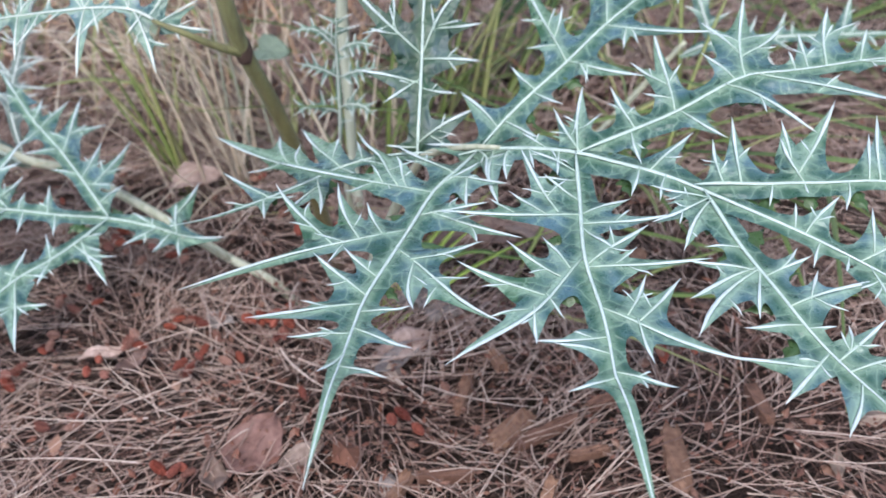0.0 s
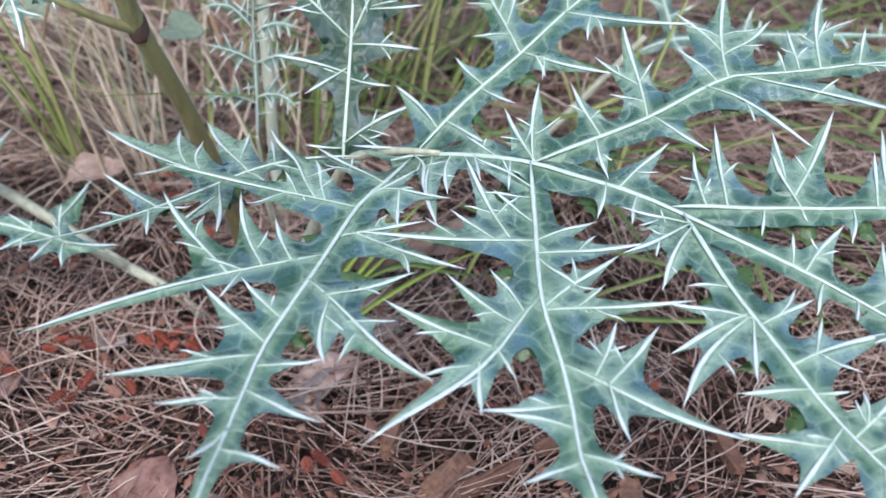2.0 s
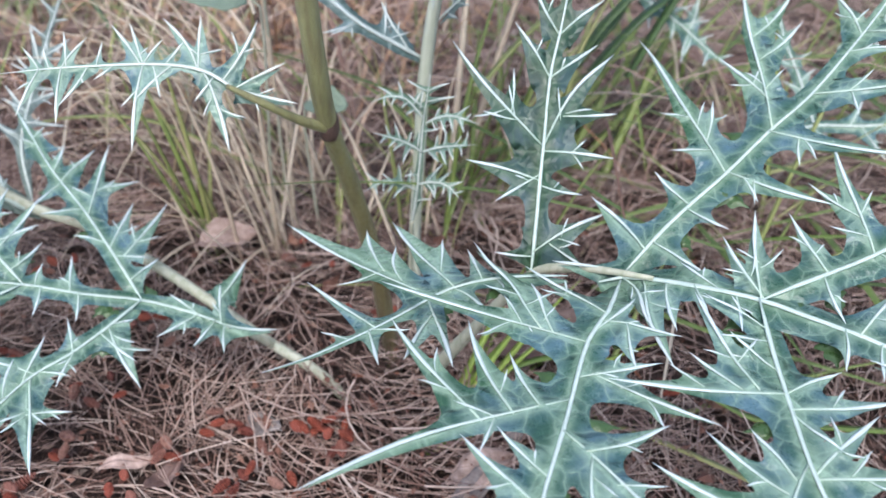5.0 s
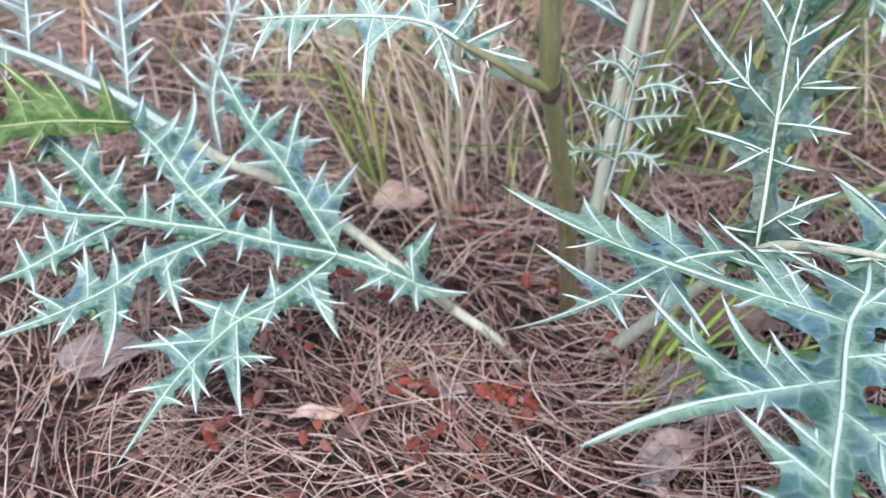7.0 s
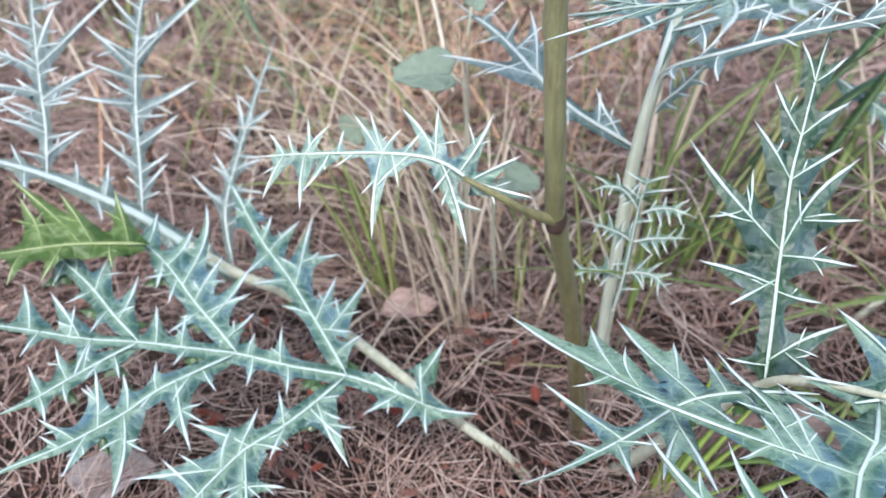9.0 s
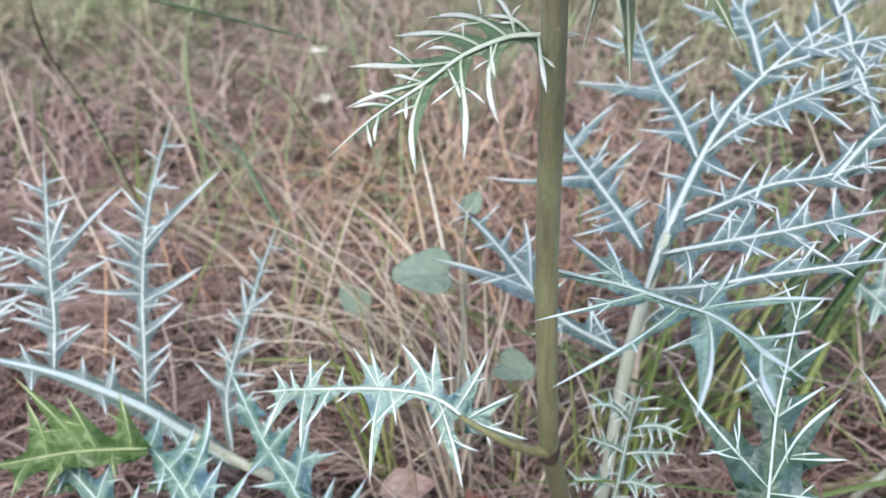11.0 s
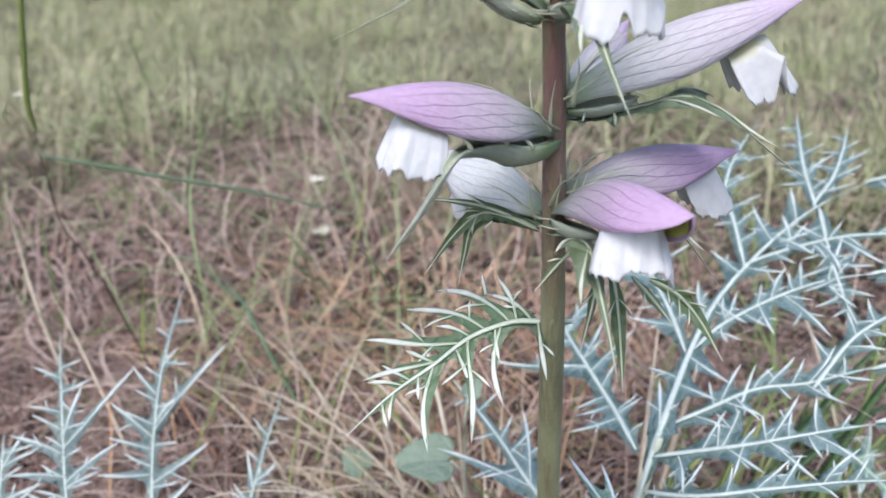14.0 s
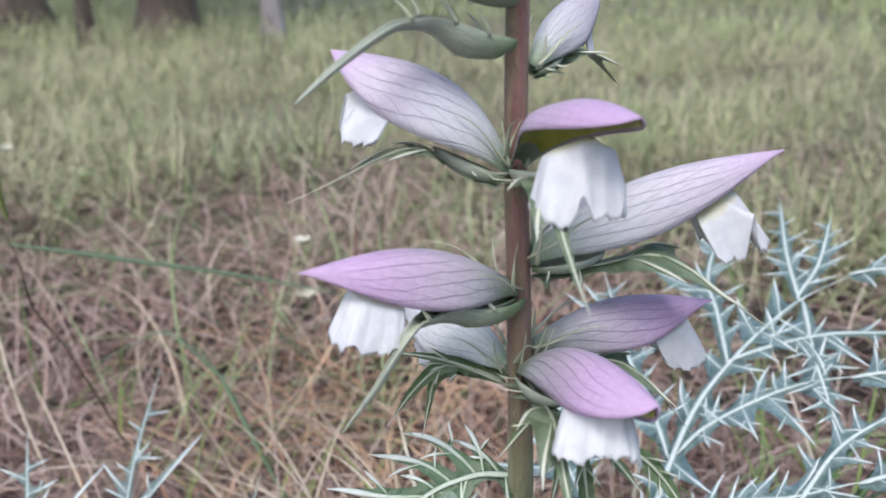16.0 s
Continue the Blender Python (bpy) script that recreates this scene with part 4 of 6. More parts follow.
l_.new(mix(n_, l_, ramp(n_, l_, g_, [(0.4, (0, 0, 0)), (0.7, (0.7,) * 3)]), skin_, mix(n_, l_, 1.0, skin_, (0.5, 0.42, 0.42), "MULTIPLY")), b_.inputs["Base Color"])
b_.inputs["Sheen Weight"].default_value = 0.10
relief(n_, l_, grain(n_, l_, place(n_, l_, (1, 1, 0.4)), 900, 4, 0.7), b_, 0.9, 0.0012)
STEM = m
stalk("stem", [(-0.086, 0.462, -0.01), (-0.0888, 0.455, 0.036), (-0.0938, 0.447, 0.090), (-0.1020, 0.432, 0.146), (-0.1078, 0.418, 0.184), (-0.1098, 0.409, 0.22), (-0.1128, 0.405, 0.28), (-0.114, 0.389, 0.377), (-0.116, 0.389, 0.447), (-0.118, 0.394, 0.50), (-0.118, 0.398, 0.60)], [0.0050, 0.0048, 0.0046, 0.0044, 0.0045, 0.0044, 0.0044, 0.0040, 0.0036, 0.0034, 0.003], STEM, spike, 16, 80)
JOINT = single("stem_joint", [(0.085, 0.05, 0.042), (0.10, 0.06, 0.045)], 0.6, 0.4, 500)
for x, y, z, r in ((-0.1078, 0.418, 0.184, 0.0044), (-0.113, 0.4065, 0.275, 0.00445), (-0.114, 0.389, 0.375, 0.0040)):
    k = np.linspace(-1, 1, 9)
    v, f = tube(np.stack([x + 0 * k, y - 0.0008 * k, z + 0.006 * k], 1), r * (0.93 + 0.16 * np.cos(k * 1.57)), 16, up=(0, 1, 0))
    mesh_object("node", v, f, JOINT if z < 0.2 else STEM, spike, label="swollen joint of the stem")
stalk("leaf_stalk", [(-0.1085, 0.416, 0.184), (-0.119, 0.408, 0.192), (-0.132, 0.402, 0.2025), (-0.147, 0.407, 0.207)], [0.0028, 0.0021, 0.0017, 0.0011], STEM, spike, label="olive stalk of a stem leaf")
leaflet(spike, axis=[(-0.143, 0.406, 0.206), (-0.160, 0.413, 0.211), (-0.184, 0.413, 0.213), (-0.215, 0.409, 0.212), (-0.238, 0.405, 0.211)], up=(0.05, -0.55, 0.83),
        lobes=[(17, 0, -14, -24), (42, 0, 42, -39), (75, 0, 76, -25), (7, 0, 10, 29), (19, 0, 24, 23), (42, 0, 36, 11), (42, 0, 48, 18), (75, 0, 66, 12), (73, 0, 74, 15), (1, 0, -24, 7), (1, 0, -9, 20), (54, 0, 61, -6), (11, 0, 11, -13), (33, 0, 28, 10), (38, 0, 33, -14), (84, 0, 90, 10), (84, 0, 92, -19), (61, 0, 59, 10)], seed=150, width=1.5, rib=0.8, blade=LEAF, vein=VEIN_FAR, broad=0.62, extra=5, name="stem_leaf")
leaflet(spike, axis=[(-0.113, 0.389, 0.377), (-0.121, 0.390, 0.376), (-0.129, 0.390, 0.375), (-0.143, 0.387, 0.370), (-0.155, 0.380, 0.362), (-0.168, 0.372, 0.354), (-0.181, 0.362, 0.344)], up=(-0.15, -0.60, 0.78),
        lobes=[(6, 0, 2, -19), (19, 0, 33, -24), (32, 0, 51, -27), (47, 0, 67, -21), (16, 0, 32, 27), (25, 0, 41, 26), (35, 0, 60, 25), (45, 0, 68, 14), (8, 0, 21, 16), (64, 0, 71, -6), (57, 0, 61, 12), (26, -5, 26, -10), (2, 0, -6, 2)], seed=151, width=1.8, rib=1.0, blade=LEAF_STEM, broad=0.34, extra=8, reach=0.7, bold=1.45, lift=-0.3, cup=-0.3, vein=VEIN_STEM, name="stem_leaf")
leaflet(spike, axis=[(-0.112, 0.433, 0.267), (-0.096, 0.408, 0.279), (-0.080, 0.382, 0.290), (-0.063, 0.346, 0.305), (-0.055, 0.319, 0.314), (-0.048, 0.291, 0.322)], up=(-0.37, 0.19, 0.91),
        lobes=[(107, 0, 170, 27), (93, 0, 122, 52), (102, 0, 131, -26), (136, 0, 160, 0), (71, 0, 51, 34), (61, 0, -20, -24), (105, 0, 80, -29), (136, 0, 144, -12), (55, 0, 6, -26), (144, 0, 176, 11)], seed=152, width=2.6, rib=1.0, blade=LEAF, broad=0.58, name="stem_leaf")


# ---- flowers of the spike ----
def hood_material(name, base, end, vein, turn):
    """A petal-like hood: a pale grey base running into mauve, with darker branching veins."""
    m, n, l, b = material(name, end, 0.55)
    uv = n.new("ShaderNodeUVMap")
    sep = n.new("ShaderNodeSeparateXYZ")
    l.new(uv.outputs[0], sep.inputs[0])

    def calc(op, a, c):
        k = n.new("ShaderNodeMath")
        k.operation = op
        for i, value in enumerate((a, c)):
            if isinstance(value, (int, float)):
                k.inputs[i].default_value = value
            elif value is not None:
                l.new(value, k.inputs[i])
        return k.outputs[0]
    at = place(n, l)
    wob = grain(n, l, at, 70, 5)
    u = sep.outputs[0]
    obj = n.new("ShaderNodeSeparateXYZ")
    l.new(at, obj.inputs[0])

    aside = calc("MULTIPLY", calc("ABSOLUTE", calc("SUBTRACT", sep.outputs[1], 0.5), None), 2.0)
    sway = n.new("ShaderNodeCombineXYZ")
    l.new(calc("MULTIPLY", u, 2.4), sway.inputs[0])
    l.new(calc("MULTIPLY", sep.outputs[1], 3.0), sway.inputs[1])
    l.new(calc("MULTIPLY", obj.outputs[2], 30.0), sway.inputs[2])
    bend = grain(n, l, sway.outputs[0], 1.0, 3.0, 0.55)

    def veins(number, slope, sway_by, edge):
        """Lines that leave the ridge of the hood and run slantwise towards its rim."""
        k = calc("ADD", calc("MULTIPLY", aside, number), calc("MULTIPLY", u, slope))
        k = calc("FRACT", calc("ADD", k, calc("MULTIPLY", bend, sway_by)), None)
        return ramp(n, l, calc("ABSOLUTE", calc("SUBTRACT", k, 0.5), None), [(0.0, (1, 1, 1)), (edge * 0.4, (0.6,) * 3), (edge, (0, 0, 0))])
    lines = calc("MAXIMUM", veins(6.0, -2.8, 1.5, 0.065), calc("MULTIPLY", veins(8.0, 5.5, 2.4, 0.07), 0.50))
    lines = calc("MULTIPLY", lines, ramp(n, l, u, [(0.03, (0.3,) * 3), (0.15, (1, 1, 1)), (0.7, (0.8,) * 3), (0.95, (0.15,) * 3)]))
    tone = ramp(n, l, calc("ADD", u, calc("MULTIPLY", calc("SUBTRACT", wob, 0.5), 0.3)), [(0.05, (base[0] * 0.55, base[1] * 0.68, base[2] * 0.45)), (0.2, base), (turn, tuple((a + c) / 2 for a, c in zip(base, end))), (min(0.98, turn + 0.28), end)])
    fine = grain(n, l, at, 520, 5, 0.7)
    tone = mix(n, l, ramp(n, l, fine, [(0.35, (0.55,) * 3), (0.65, (0, 0, 0))]), tone, mix(n, l, 1.0, tone, (0.78, 0.78, 0.78), "MULTIPLY"))
    tone = mix(n, l, calc("MULTIPLY", calc("MULTIPLY", lines, calc("ADD", fine, 0.35)), 0.66), tone, vein)
    l.new(tone, b.inputs["Base Color"])
    relief(n, l, calc("ADD", calc("MULTIPLY", lines, -0.6), calc("ADD", wob, calc("MULTIPLY", fine, 0.6))), b, 0.6, 0.0008)
    return m


MAUVE = hood_material("hood_mauve", (0.36, 0.36, 0.365), (0.49, 0.335, 0.51), (0.15, 0.10, 0.17), 0.45)
PALE = hood_material("hood_pale", (0.49, 0.50, 0.50), (0.50, 0.36, 0.52), (0.17, 0.165, 0.20), 0.72)
WHITE_HOOD = hood_material("hood_white", (0.70, 0.72, 0.71), (0.68, 0.66, 0.70), (0.30, 0.30, 0.33), 0.72)
m, n_, l_, b_ = material("petal_white", (0.80, 0.80, 0.80), 0.6)
u_ = n_.new("ShaderNodeSeparateXYZ")
l_.new(n_.new("ShaderNodeUVMap").outputs[0], u_.inputs[0])
g_ = grain(n_, l_, place(n_, l_), 260, 4)
l_.new(mix(n_, l_, ramp(n_, l_, g_, [(0.4, (0, 0, 0)), (0.75, (0.45,) * 3)]),
           ramp(n_, l_, u_.outputs[0], [(0.05, (0.34, 0.33, 0.07)), (0.12, (0.50, 0.48, 0.26)), (0.22, (0.56, 0.56, 0.57))]), (0.41, 0.41, 0.45)), b_.inputs["Base Color"])
relief(n_, l_, grain(n_, l_, place(n_, l_), 80, 2), b_, 0.5, 0.003)
b_.inputs["Subsurface Weight"].default_value = 0.15
b_.inputs["Subsurface Radius"].default_value = (0.004, 0.003, 0.003)
PETAL = m
m, n_, l_, b_ = material("hood_lining", (0.22, 0.22, 0.03), 0.5)
l_.new(ramp(n_, l_, grain(n_, l_, place(n_, l_), 200), [(0.3, (0.27, 0.27, 0.03)), (0.7, (0.46, 0.45, 0.10))]), b_.inputs["Base Color"])
LINING = m
CALYX = hood_material("calyx", (0.31, 0.345, 0.26), (0.40, 0.43, 0.35), (0.17, 0.20, 0.14), 0.5)
BRACT = leaf_material("bract", (0.065, 0.095, 0.05), (0.145, 0.18, 0.12), (0.18, 0.225, 0.15), 0.5)
BRACT_DEEP = leaf_material("bract_deep", (0.028, 0.062, 0.018), (0.075, 0.118, 0.05), (0.13, 0.18, 0.09), 0.45)
BRACT_VEIN = vein_material("bract_vein", (0.25, 0.30, 0.19), (0.55, 0.55, 0.45), 0.5)


SPINE = streaked("bract_spine", (0.30, 0.34, 0.22), (0.50, 0.50, 0.38), 300, 0.5)


def sheet(name, shape, nu, nv, mat, parent, thick=0.0004, label=""):
    """A curved sheet from shape(u, v), with its own (u, v) map and a little thickness."""
    u, v = np.meshgrid(np.linspace(0, 1, nu), np.linspace(0, 1, nv), indexing="ij")
    pts = shape(u, v).reshape(-1, 3)
    faces = [(i * nv + j, (i + 1) * nv + j, (i + 1) * nv + j + 1, i * nv + j + 1) for i in range(nu - 1) for j in range(nv - 1)]
    ob = mesh_object(name, pts, faces, mat, parent, label=label)
    uv = ob.data.uv_layers.new(name="map")
    flat = np.stack([u.ravel(), v.ravel()], 1)
    order = np.empty(len(ob.data.loops), np.int32)
    ob.data.loops.foreach_get("vertex_index", order)
    uv.data.foreach_set("uv", flat[order].astype(np.float32).ravel())
    s = ob.modifiers.new("thickness", "SOLIDIFY")
    s.thickness, s.offset = thick, 0
    return ob


def flower(base, tip, hood, seed, roll=0.0, lip=1.0, bract=True, open_=0.0, slim=1.0, spread=1.0, blunt=0.0, lip_at=0.56, fingers=0.0, boat=1.0, long_=1.0):
    """One hooded flower from the stem to its tip: hood, lining, white lip, lower calyx, spiny bract and two bracteoles."""
    rng = np.random.default_rng(seed)
    base, tip = np.array(base, float), np.array(tip, float)
    ahead = tip - base
    L = np.linalg.norm(ahead)
    ahead /= L
    side = np.cross(ahead, (0, 0, 1.0))
    side /= np.linalg.norm(side)
    above = np.cross(side, ahead)
    c, s = math.cos(roll), math.sin(roll)
    side, above = c * side + s * above, c * above - s * side
    world = lambda x, y, z: base + L * (x[..., None] * ahead + y[..., None] * side + z[..., None] * above)
    wave = rng.uniform(0, 6, 4)
    cut = (rng.uniform(-1.0, -0.2), rng.uniform(0.2, 1.0), rng.uniform(-1.6, 1.6))

    def arch(u, v, inset=0.0):
        th = (v - 0.5) * np.pi * 0.98
        g = np.clip(np.sin(np.pi * np.clip(u, 0, 1) ** (0.97 + 0.45 * blunt)), 0, 1) ** (1.2 - 0.6 * blunt)
        w = 0.135 * slim * np.clip(g, 0, 1) + 0.035 * (1 - u) - inset
        deep = (0.21 - open_ * 0.10) * slim * np.clip(g, 0, 1) + 0.045 * (1 - u) - inset
        top = 0.135 * slim * np.sin(np.pi * u ** 0.9) - inset
        y = w * np.sin(th) * (1 + 0.10 * np.abs(np.sin(th)) * np.sin(u * 9 + wave[0]))
        z = top - deep * (1 - np.cos(th)) + 0.004 * np.sin(v * 18 + wave[1]) * g
        return world(u, y, z)
    part = sheet("hood", lambda u, v: arch(u, v), 26, 21, hood, spike, 0.0005, "veined mauve hood")
    sheet("lining", lambda u, v: arch(0.12 + 0.8 * u, 0.04 + 0.92 * v, 0.014), 16, 13, LINING, part, 0.0003, "olive-green inside of the hood")

    def tongue(q, p):
        a = (p - 0.5) * 2 * radians(96)
        rim = np.clip(q / 0.16, 0.05, 1)
        fall = np.clip((q - 0.12) / 0.88, 0, 1)
        bay = sum(np.exp(-((a - at) / wide) ** 2) * deep for at, wide, deep in ((cut[0], 0.16, 0.16 + 0.5 * fingers), (cut[1], 0.14, 0.13 + 0.45 * fingers), (cut[2], 0.09, 0.10)))
        drop = 0.25 * lip * (1 + 0.07 * np.sin(a * 1.3 + wave[2])) * (1 - 0.35 * np.clip(np.abs(a) / 1.8, 0, 1) ** 3) * (1 - bay) + 0.008 * np.sin(a * 17 + wave[2]) + 0.006 * np.sin(a * 37 + wave[3]) + 0.004 * np.sin(a * 71)
        out = 1 + 0.38 * fall ** 0.6 + (0.09 * np.sin(a * 3.7 + wave[3]) + 0.06 * np.sin(a * 8.3 + wave[0] + fall * 2) + 0.022 * np.sin(a * 17 + wave[1] - fall * 3)) * fall ** 1.3
        x = 0.55 + (lip_at - 0.55) * (0.6 + 0.4 * fall) + 0.13 * long_ * rim * out * np.cos(a)
        neck = 0.070 * slim * (1 + 0.8 * blunt)
        y = (neck + (0.077 * slim * spread - neck) * fall ** 0.45) * rim * out * np.sin(a)
        hang = 1.05 * drop * fall ** 0.95
        down = 0.45 * above + np.array((0, 0, 0.55))
        z = -0.20 * max(0, 1 - slim) - 0.01 - 0.05 * np.abs(np.sin(a)) * rim + 0.012 * np.sin(a * 2.6 + wave[0]) * fall
        return world(x, y, z) - L * hang[..., None] * down
    sheet("lip", tongue, 18, 73, PETAL, spike, 0.0006, "white frilled lower lip with a yellowish throat")

    def under(u, v):
        th = (v - 0.5) * np.pi
        g = np.sin(np.pi * (0.12 + 0.86 * u)) ** 0.7
        return world(0.36 * boat * u, 0.085 * boat * g * np.sin(th), -0.05 - 0.06 * u - 0.075 * boat * g * np.cos(th))
    sheet("calyx", under, 14, 11, CALYX, spike, 0.0005, "grey-green lower calyx")
    if bract:
        near = -1 if side[1] > 0 else 1
        pts = [world(np.array(x), np.array(y), np.array(z)) for x, y, z in
               ((0.0, 0, -0.07), (0.14, 0, -0.13), (0.28, 0.03 * near, -0.15), (0.41, 0.08 * near, -0.16), (0.51, 0.10 * near, -0.24), (0.62, 0.11 * near, -0.40), (0.78, 0.10 * near, -0.68))]
        k = L * 1000 / 72
        spines = [(4, 0, 2, 10), (6, 0, 3, -10), (12, 0, 12, 12), (13, 0, 12, -12), (24, 0, 38, 12), (26, 0, 42, -12), (34, 0, 56, 9)]
        leaflet(spike, pts, above, [tuple(q * k for q in row) for row in spines], width=3.3 * k, rib=0.7, blade=BRACT, vein=BRACT_VEIN, seed=seed, teeth=False, name="bract", cup=0.25, lift=0.10)
    for way in (-1, 1):
        a = rng.uniform(0.7, 1.2)
        pts = np.array([world(np.array(x), np.array(y * way), np.array(z)) for x, y, z in ((0.0, 0.05, 0.0), (0.10, 0.10, 0.03 * a), (0.24, 0.15, 0.09 * a), (0.40, 0.19, 0.10 * a))])
        c2, _ = spline(pts, 10)
        v, f = tube(c2, np.linspace(0.0010, 0.0001, 10), 6, 0.5)
        mesh_object("bracteole", v, f, SPINE, spike)
    for i in range(2):
        q = rng.uniform(0.3, 1) * (-1) ** (i + seed)
        reach = rng.uniform(0.10, 0.17)
        pts = np.array([world(np.array(x), np.array(y * q), np.array(z)) for x, y, z in ((0.02, 0.06, -0.04), (0.05, 0.10, 0.03), (0.08, 0.13, 0.04 + reach * 0.6), (0.09, 0.15, 0.05 + reach))])
        c2, _ = spline(pts, 10)
        v, f = tube(c2, np.linspace(0.0009, 0.00008, 10), 6, 0.6)
        mesh_object("spine", v, f, SPINE, spike)


def hanging_bract(points, spines, seed, wide=2.4):
    """A narrow dark bract that hangs below the flowers and ends in a spine."""
    leaflet(spike, points, (0.1, -0.9, 0.3), spines, width=wide, broad=0.45, rib=0.5, blade=BRACT_DEEP, vein=BRACT_VEIN, seed=seed, teeth=False, name="bract", cup=0.6, bold=0.7, grid=1.5)


def boat_bract(points, seed):
    """A keeled bract: a veined boat by the stem that narrows into a long hanging spine, with spines along its rim."""
    rng = np.random.default_rng(seed)
    c, length = spline(points, 40)
    t = np.gradient(c, axis=0)
    t /= np.linalg.norm(t, axis=1)[:, None]
    side = np.cross(t, (0.0, 0.0, 1.0))
    side /= np.linalg.norm(side, axis=1)[:, None]
    down = np.cross(t, side)
    down *= -np.sign(down[:, 2:3])
    f = np.linspace(0, 1, 40)
    wide = np.interp(f, [0, 0.06, 0.22, 0.36, 0.5, 0.8, 1], [0.003, 0.0052, 0.0058, 0.0034, 0.0017, 0.0011, 0.0001])
    deep = np.interp(f, [0, 0.06, 0.20, 0.36, 0.5, 0.8, 1], [0.003, 0.0060, 0.0074, 0.0036, 0.0017, 0.0011, 0.0001])

    def shape(u, v):
        row = lambda a: np.stack([np.interp(u, f, a[:, k]) for k in range(3)], -1)
        th = (v - 0.5) * np.pi * 1.04
        return row(c) + (np.interp(u, f, wide) * np.sin(th))[..., None] * row(side) + (np.interp(u, f, deep) * np.cos(th))[..., None] * row(down)
    hull = sheet("bract", shape, 40, 15, CALYX, spike, 0.0005, "grey-green keeled bract ending in a spine")
    v, g = tube(c + down * deep[:, None], np.interp(f, [0, 0.3, 0.9, 1], [0.0004, 0.0007, 0.0006, 0.0001]), 6)
    mesh_object("keel", v, g, SPINE, hull)
    for i, at in enumerate((0.08, 0.14, 0.20, 0.27, 0.36, 0.46)):
        root = shape(np.array(at), np.array(0.03 if i % 2 else 0.97))
        way = np.array([-0.5 + rng.normal(0, 0.15), -0.3 if i % 2 else 0.3, 0.8])
        k, _ = spline([root, root + 0.004 * way, root + 0.008 * way + np.array([-0.002, 0, 0.001])], 8)
        v, g = tube(k, np.linspace(0.0008, 0.0001, 8), 6)
        mesh_object("spine", v, g, SPINE, hull)


flower((-0.117, 0.387, 0.447), (-0.171, 0.345, 0.465), MAUVE, 101, slim=0.92, spread=1.5, long_=1.3, lip_at=0.62, lip=0.88, bract=False, boat=0.7)
boat_bract([(-0.1152, 0.386, 0.4440), (-0.1249, 0.380, 0.4435), (-0.1334, 0.374, 0.4455), (-0.1405, 0.362, 0.4466), (-0.1432, 0.354, 0.4464), (-0.1469, 0.350, 0.4411), (-0.1526, 0.348, 0.4312), (-0.1570, 0.347, 0.4246), (-0.1621, 0.346, 0.4171)], 210)
flower((-0.1135, 0.387, 0.420), (-0.078, 0.335, 0.438), MAUVE, 102, roll=0.3, lip_at=0.64, lip=1.05, spread=1.9, blunt=0.8)
flower((-0.113, 0.393, 0.424), (-0.054, 0.412, 0.434), MAUVE, 103, slim=0.95, lip_at=0.72, lip=0.95, long_=1.3)
flower((-0.114, 0.391, 0.456), (-0.039, 0.406, 0.486), PALE, 104, slim=0.75, lip_at=0.69, lip=0.9, spread=1.2, fingers=1.0, boat=0.75, long_=1.1)
flower((-0.117, 0.388, 0.486), (-0.087, 0.338, 0.509), MAUVE, 105, roll=0.15, slim=1.2, lip=1.2, open_=1.2, spread=1.6, blunt=0.8, fingers=0.5)
flower((-0.119, 0.389, 0.483), (-0.170, 0.385, 0.517), PALE, 106, roll=-0.2, slim=1.35, blunt=0.45, lip=1.15, spread=1.5, lip_at=0.68, fingers=1.0)
flower((-0.119, 0.391, 0.534), (-0.146, 0.357, 0.561), PALE, 107, bract=False, boat=2.0)
flower((-0.114, 0.396, 0.512), (-0.094, 0.430, 0.532), PALE, 108)
flower((-0.118, 0.395, 0.415), (-0.1615, 0.420, 0.428), WHITE_HOOD, 109, slim=1.3, bract=False)
flower((-0.113, 0.396, 0.452), (-0.093, 0.430, 0.474), PALE, 110)


boat_bract([(-0.1193, 0.3889, 0.5198), (-0.1289, 0.3821, 0.5228), (-0.1385, 0.3758, 0.5270), (-0.1449, 0.3685, 0.5271), (-0.1493, 0.3608, 0.5257), (-0.1585, 0.3504, 0.5189), (-0.1670, 0.3396, 0.5106)], 205)
hanging_bract([(-0.1077, 0.372, 0.4126), (-0.1132, 0.3685, 0.4076), (-0.1186, 0.365, 0.4017)], [(5, 0, 9, 3)], 201, 1.6)
hanging_bract([(-0.1001, 0.368, 0.4067), (-0.1016, 0.365, 0.3963), (-0.1044, 0.362, 0.3823)], [(6, 0, 11, 3)], 206, 1.3)
hanging_bract([(-0.0961, 0.366, 0.4078), (-0.0941, 0.3633, 0.3976), (-0.0924, 0.3607, 0.3853), (-0.0909, 0.358, 0.3718)], [(8, 0, 14, 4), (8, 0, 14, -4)], 207, 2.6)
hanging_bract([(-0.0897, 0.368, 0.4053), (-0.0833, 0.366, 0.3989), (-0.0776, 0.364, 0.3925)], [(5, 0, 9, 3)], 208, 1.8)
hanging_bract([(-0.0841, 0.372, 0.4029), (-0.076, 0.3687, 0.4), (-0.0683, 0.3653, 0.3924), (-0.062, 0.362, 0.3828)], [(6, 0, 10, 4), (10, 0, 16, 5), (14, 0, 19, 4), (8, 0, 13, -4), (13, 0, 18, -4)], 202, 2.6)
hanging_bract([(-0.1196, 0.392, 0.4099), (-0.1302, 0.392, 0.4141), (-0.1398, 0.392, 0.4151), (-0.1495, 0.392, 0.406), (-0.1582, 0.392, 0.3932)], [(16, 0, 24, 6), (20, 0, 27, 5), (22, 0, 28, -4)], 203, 2.8)
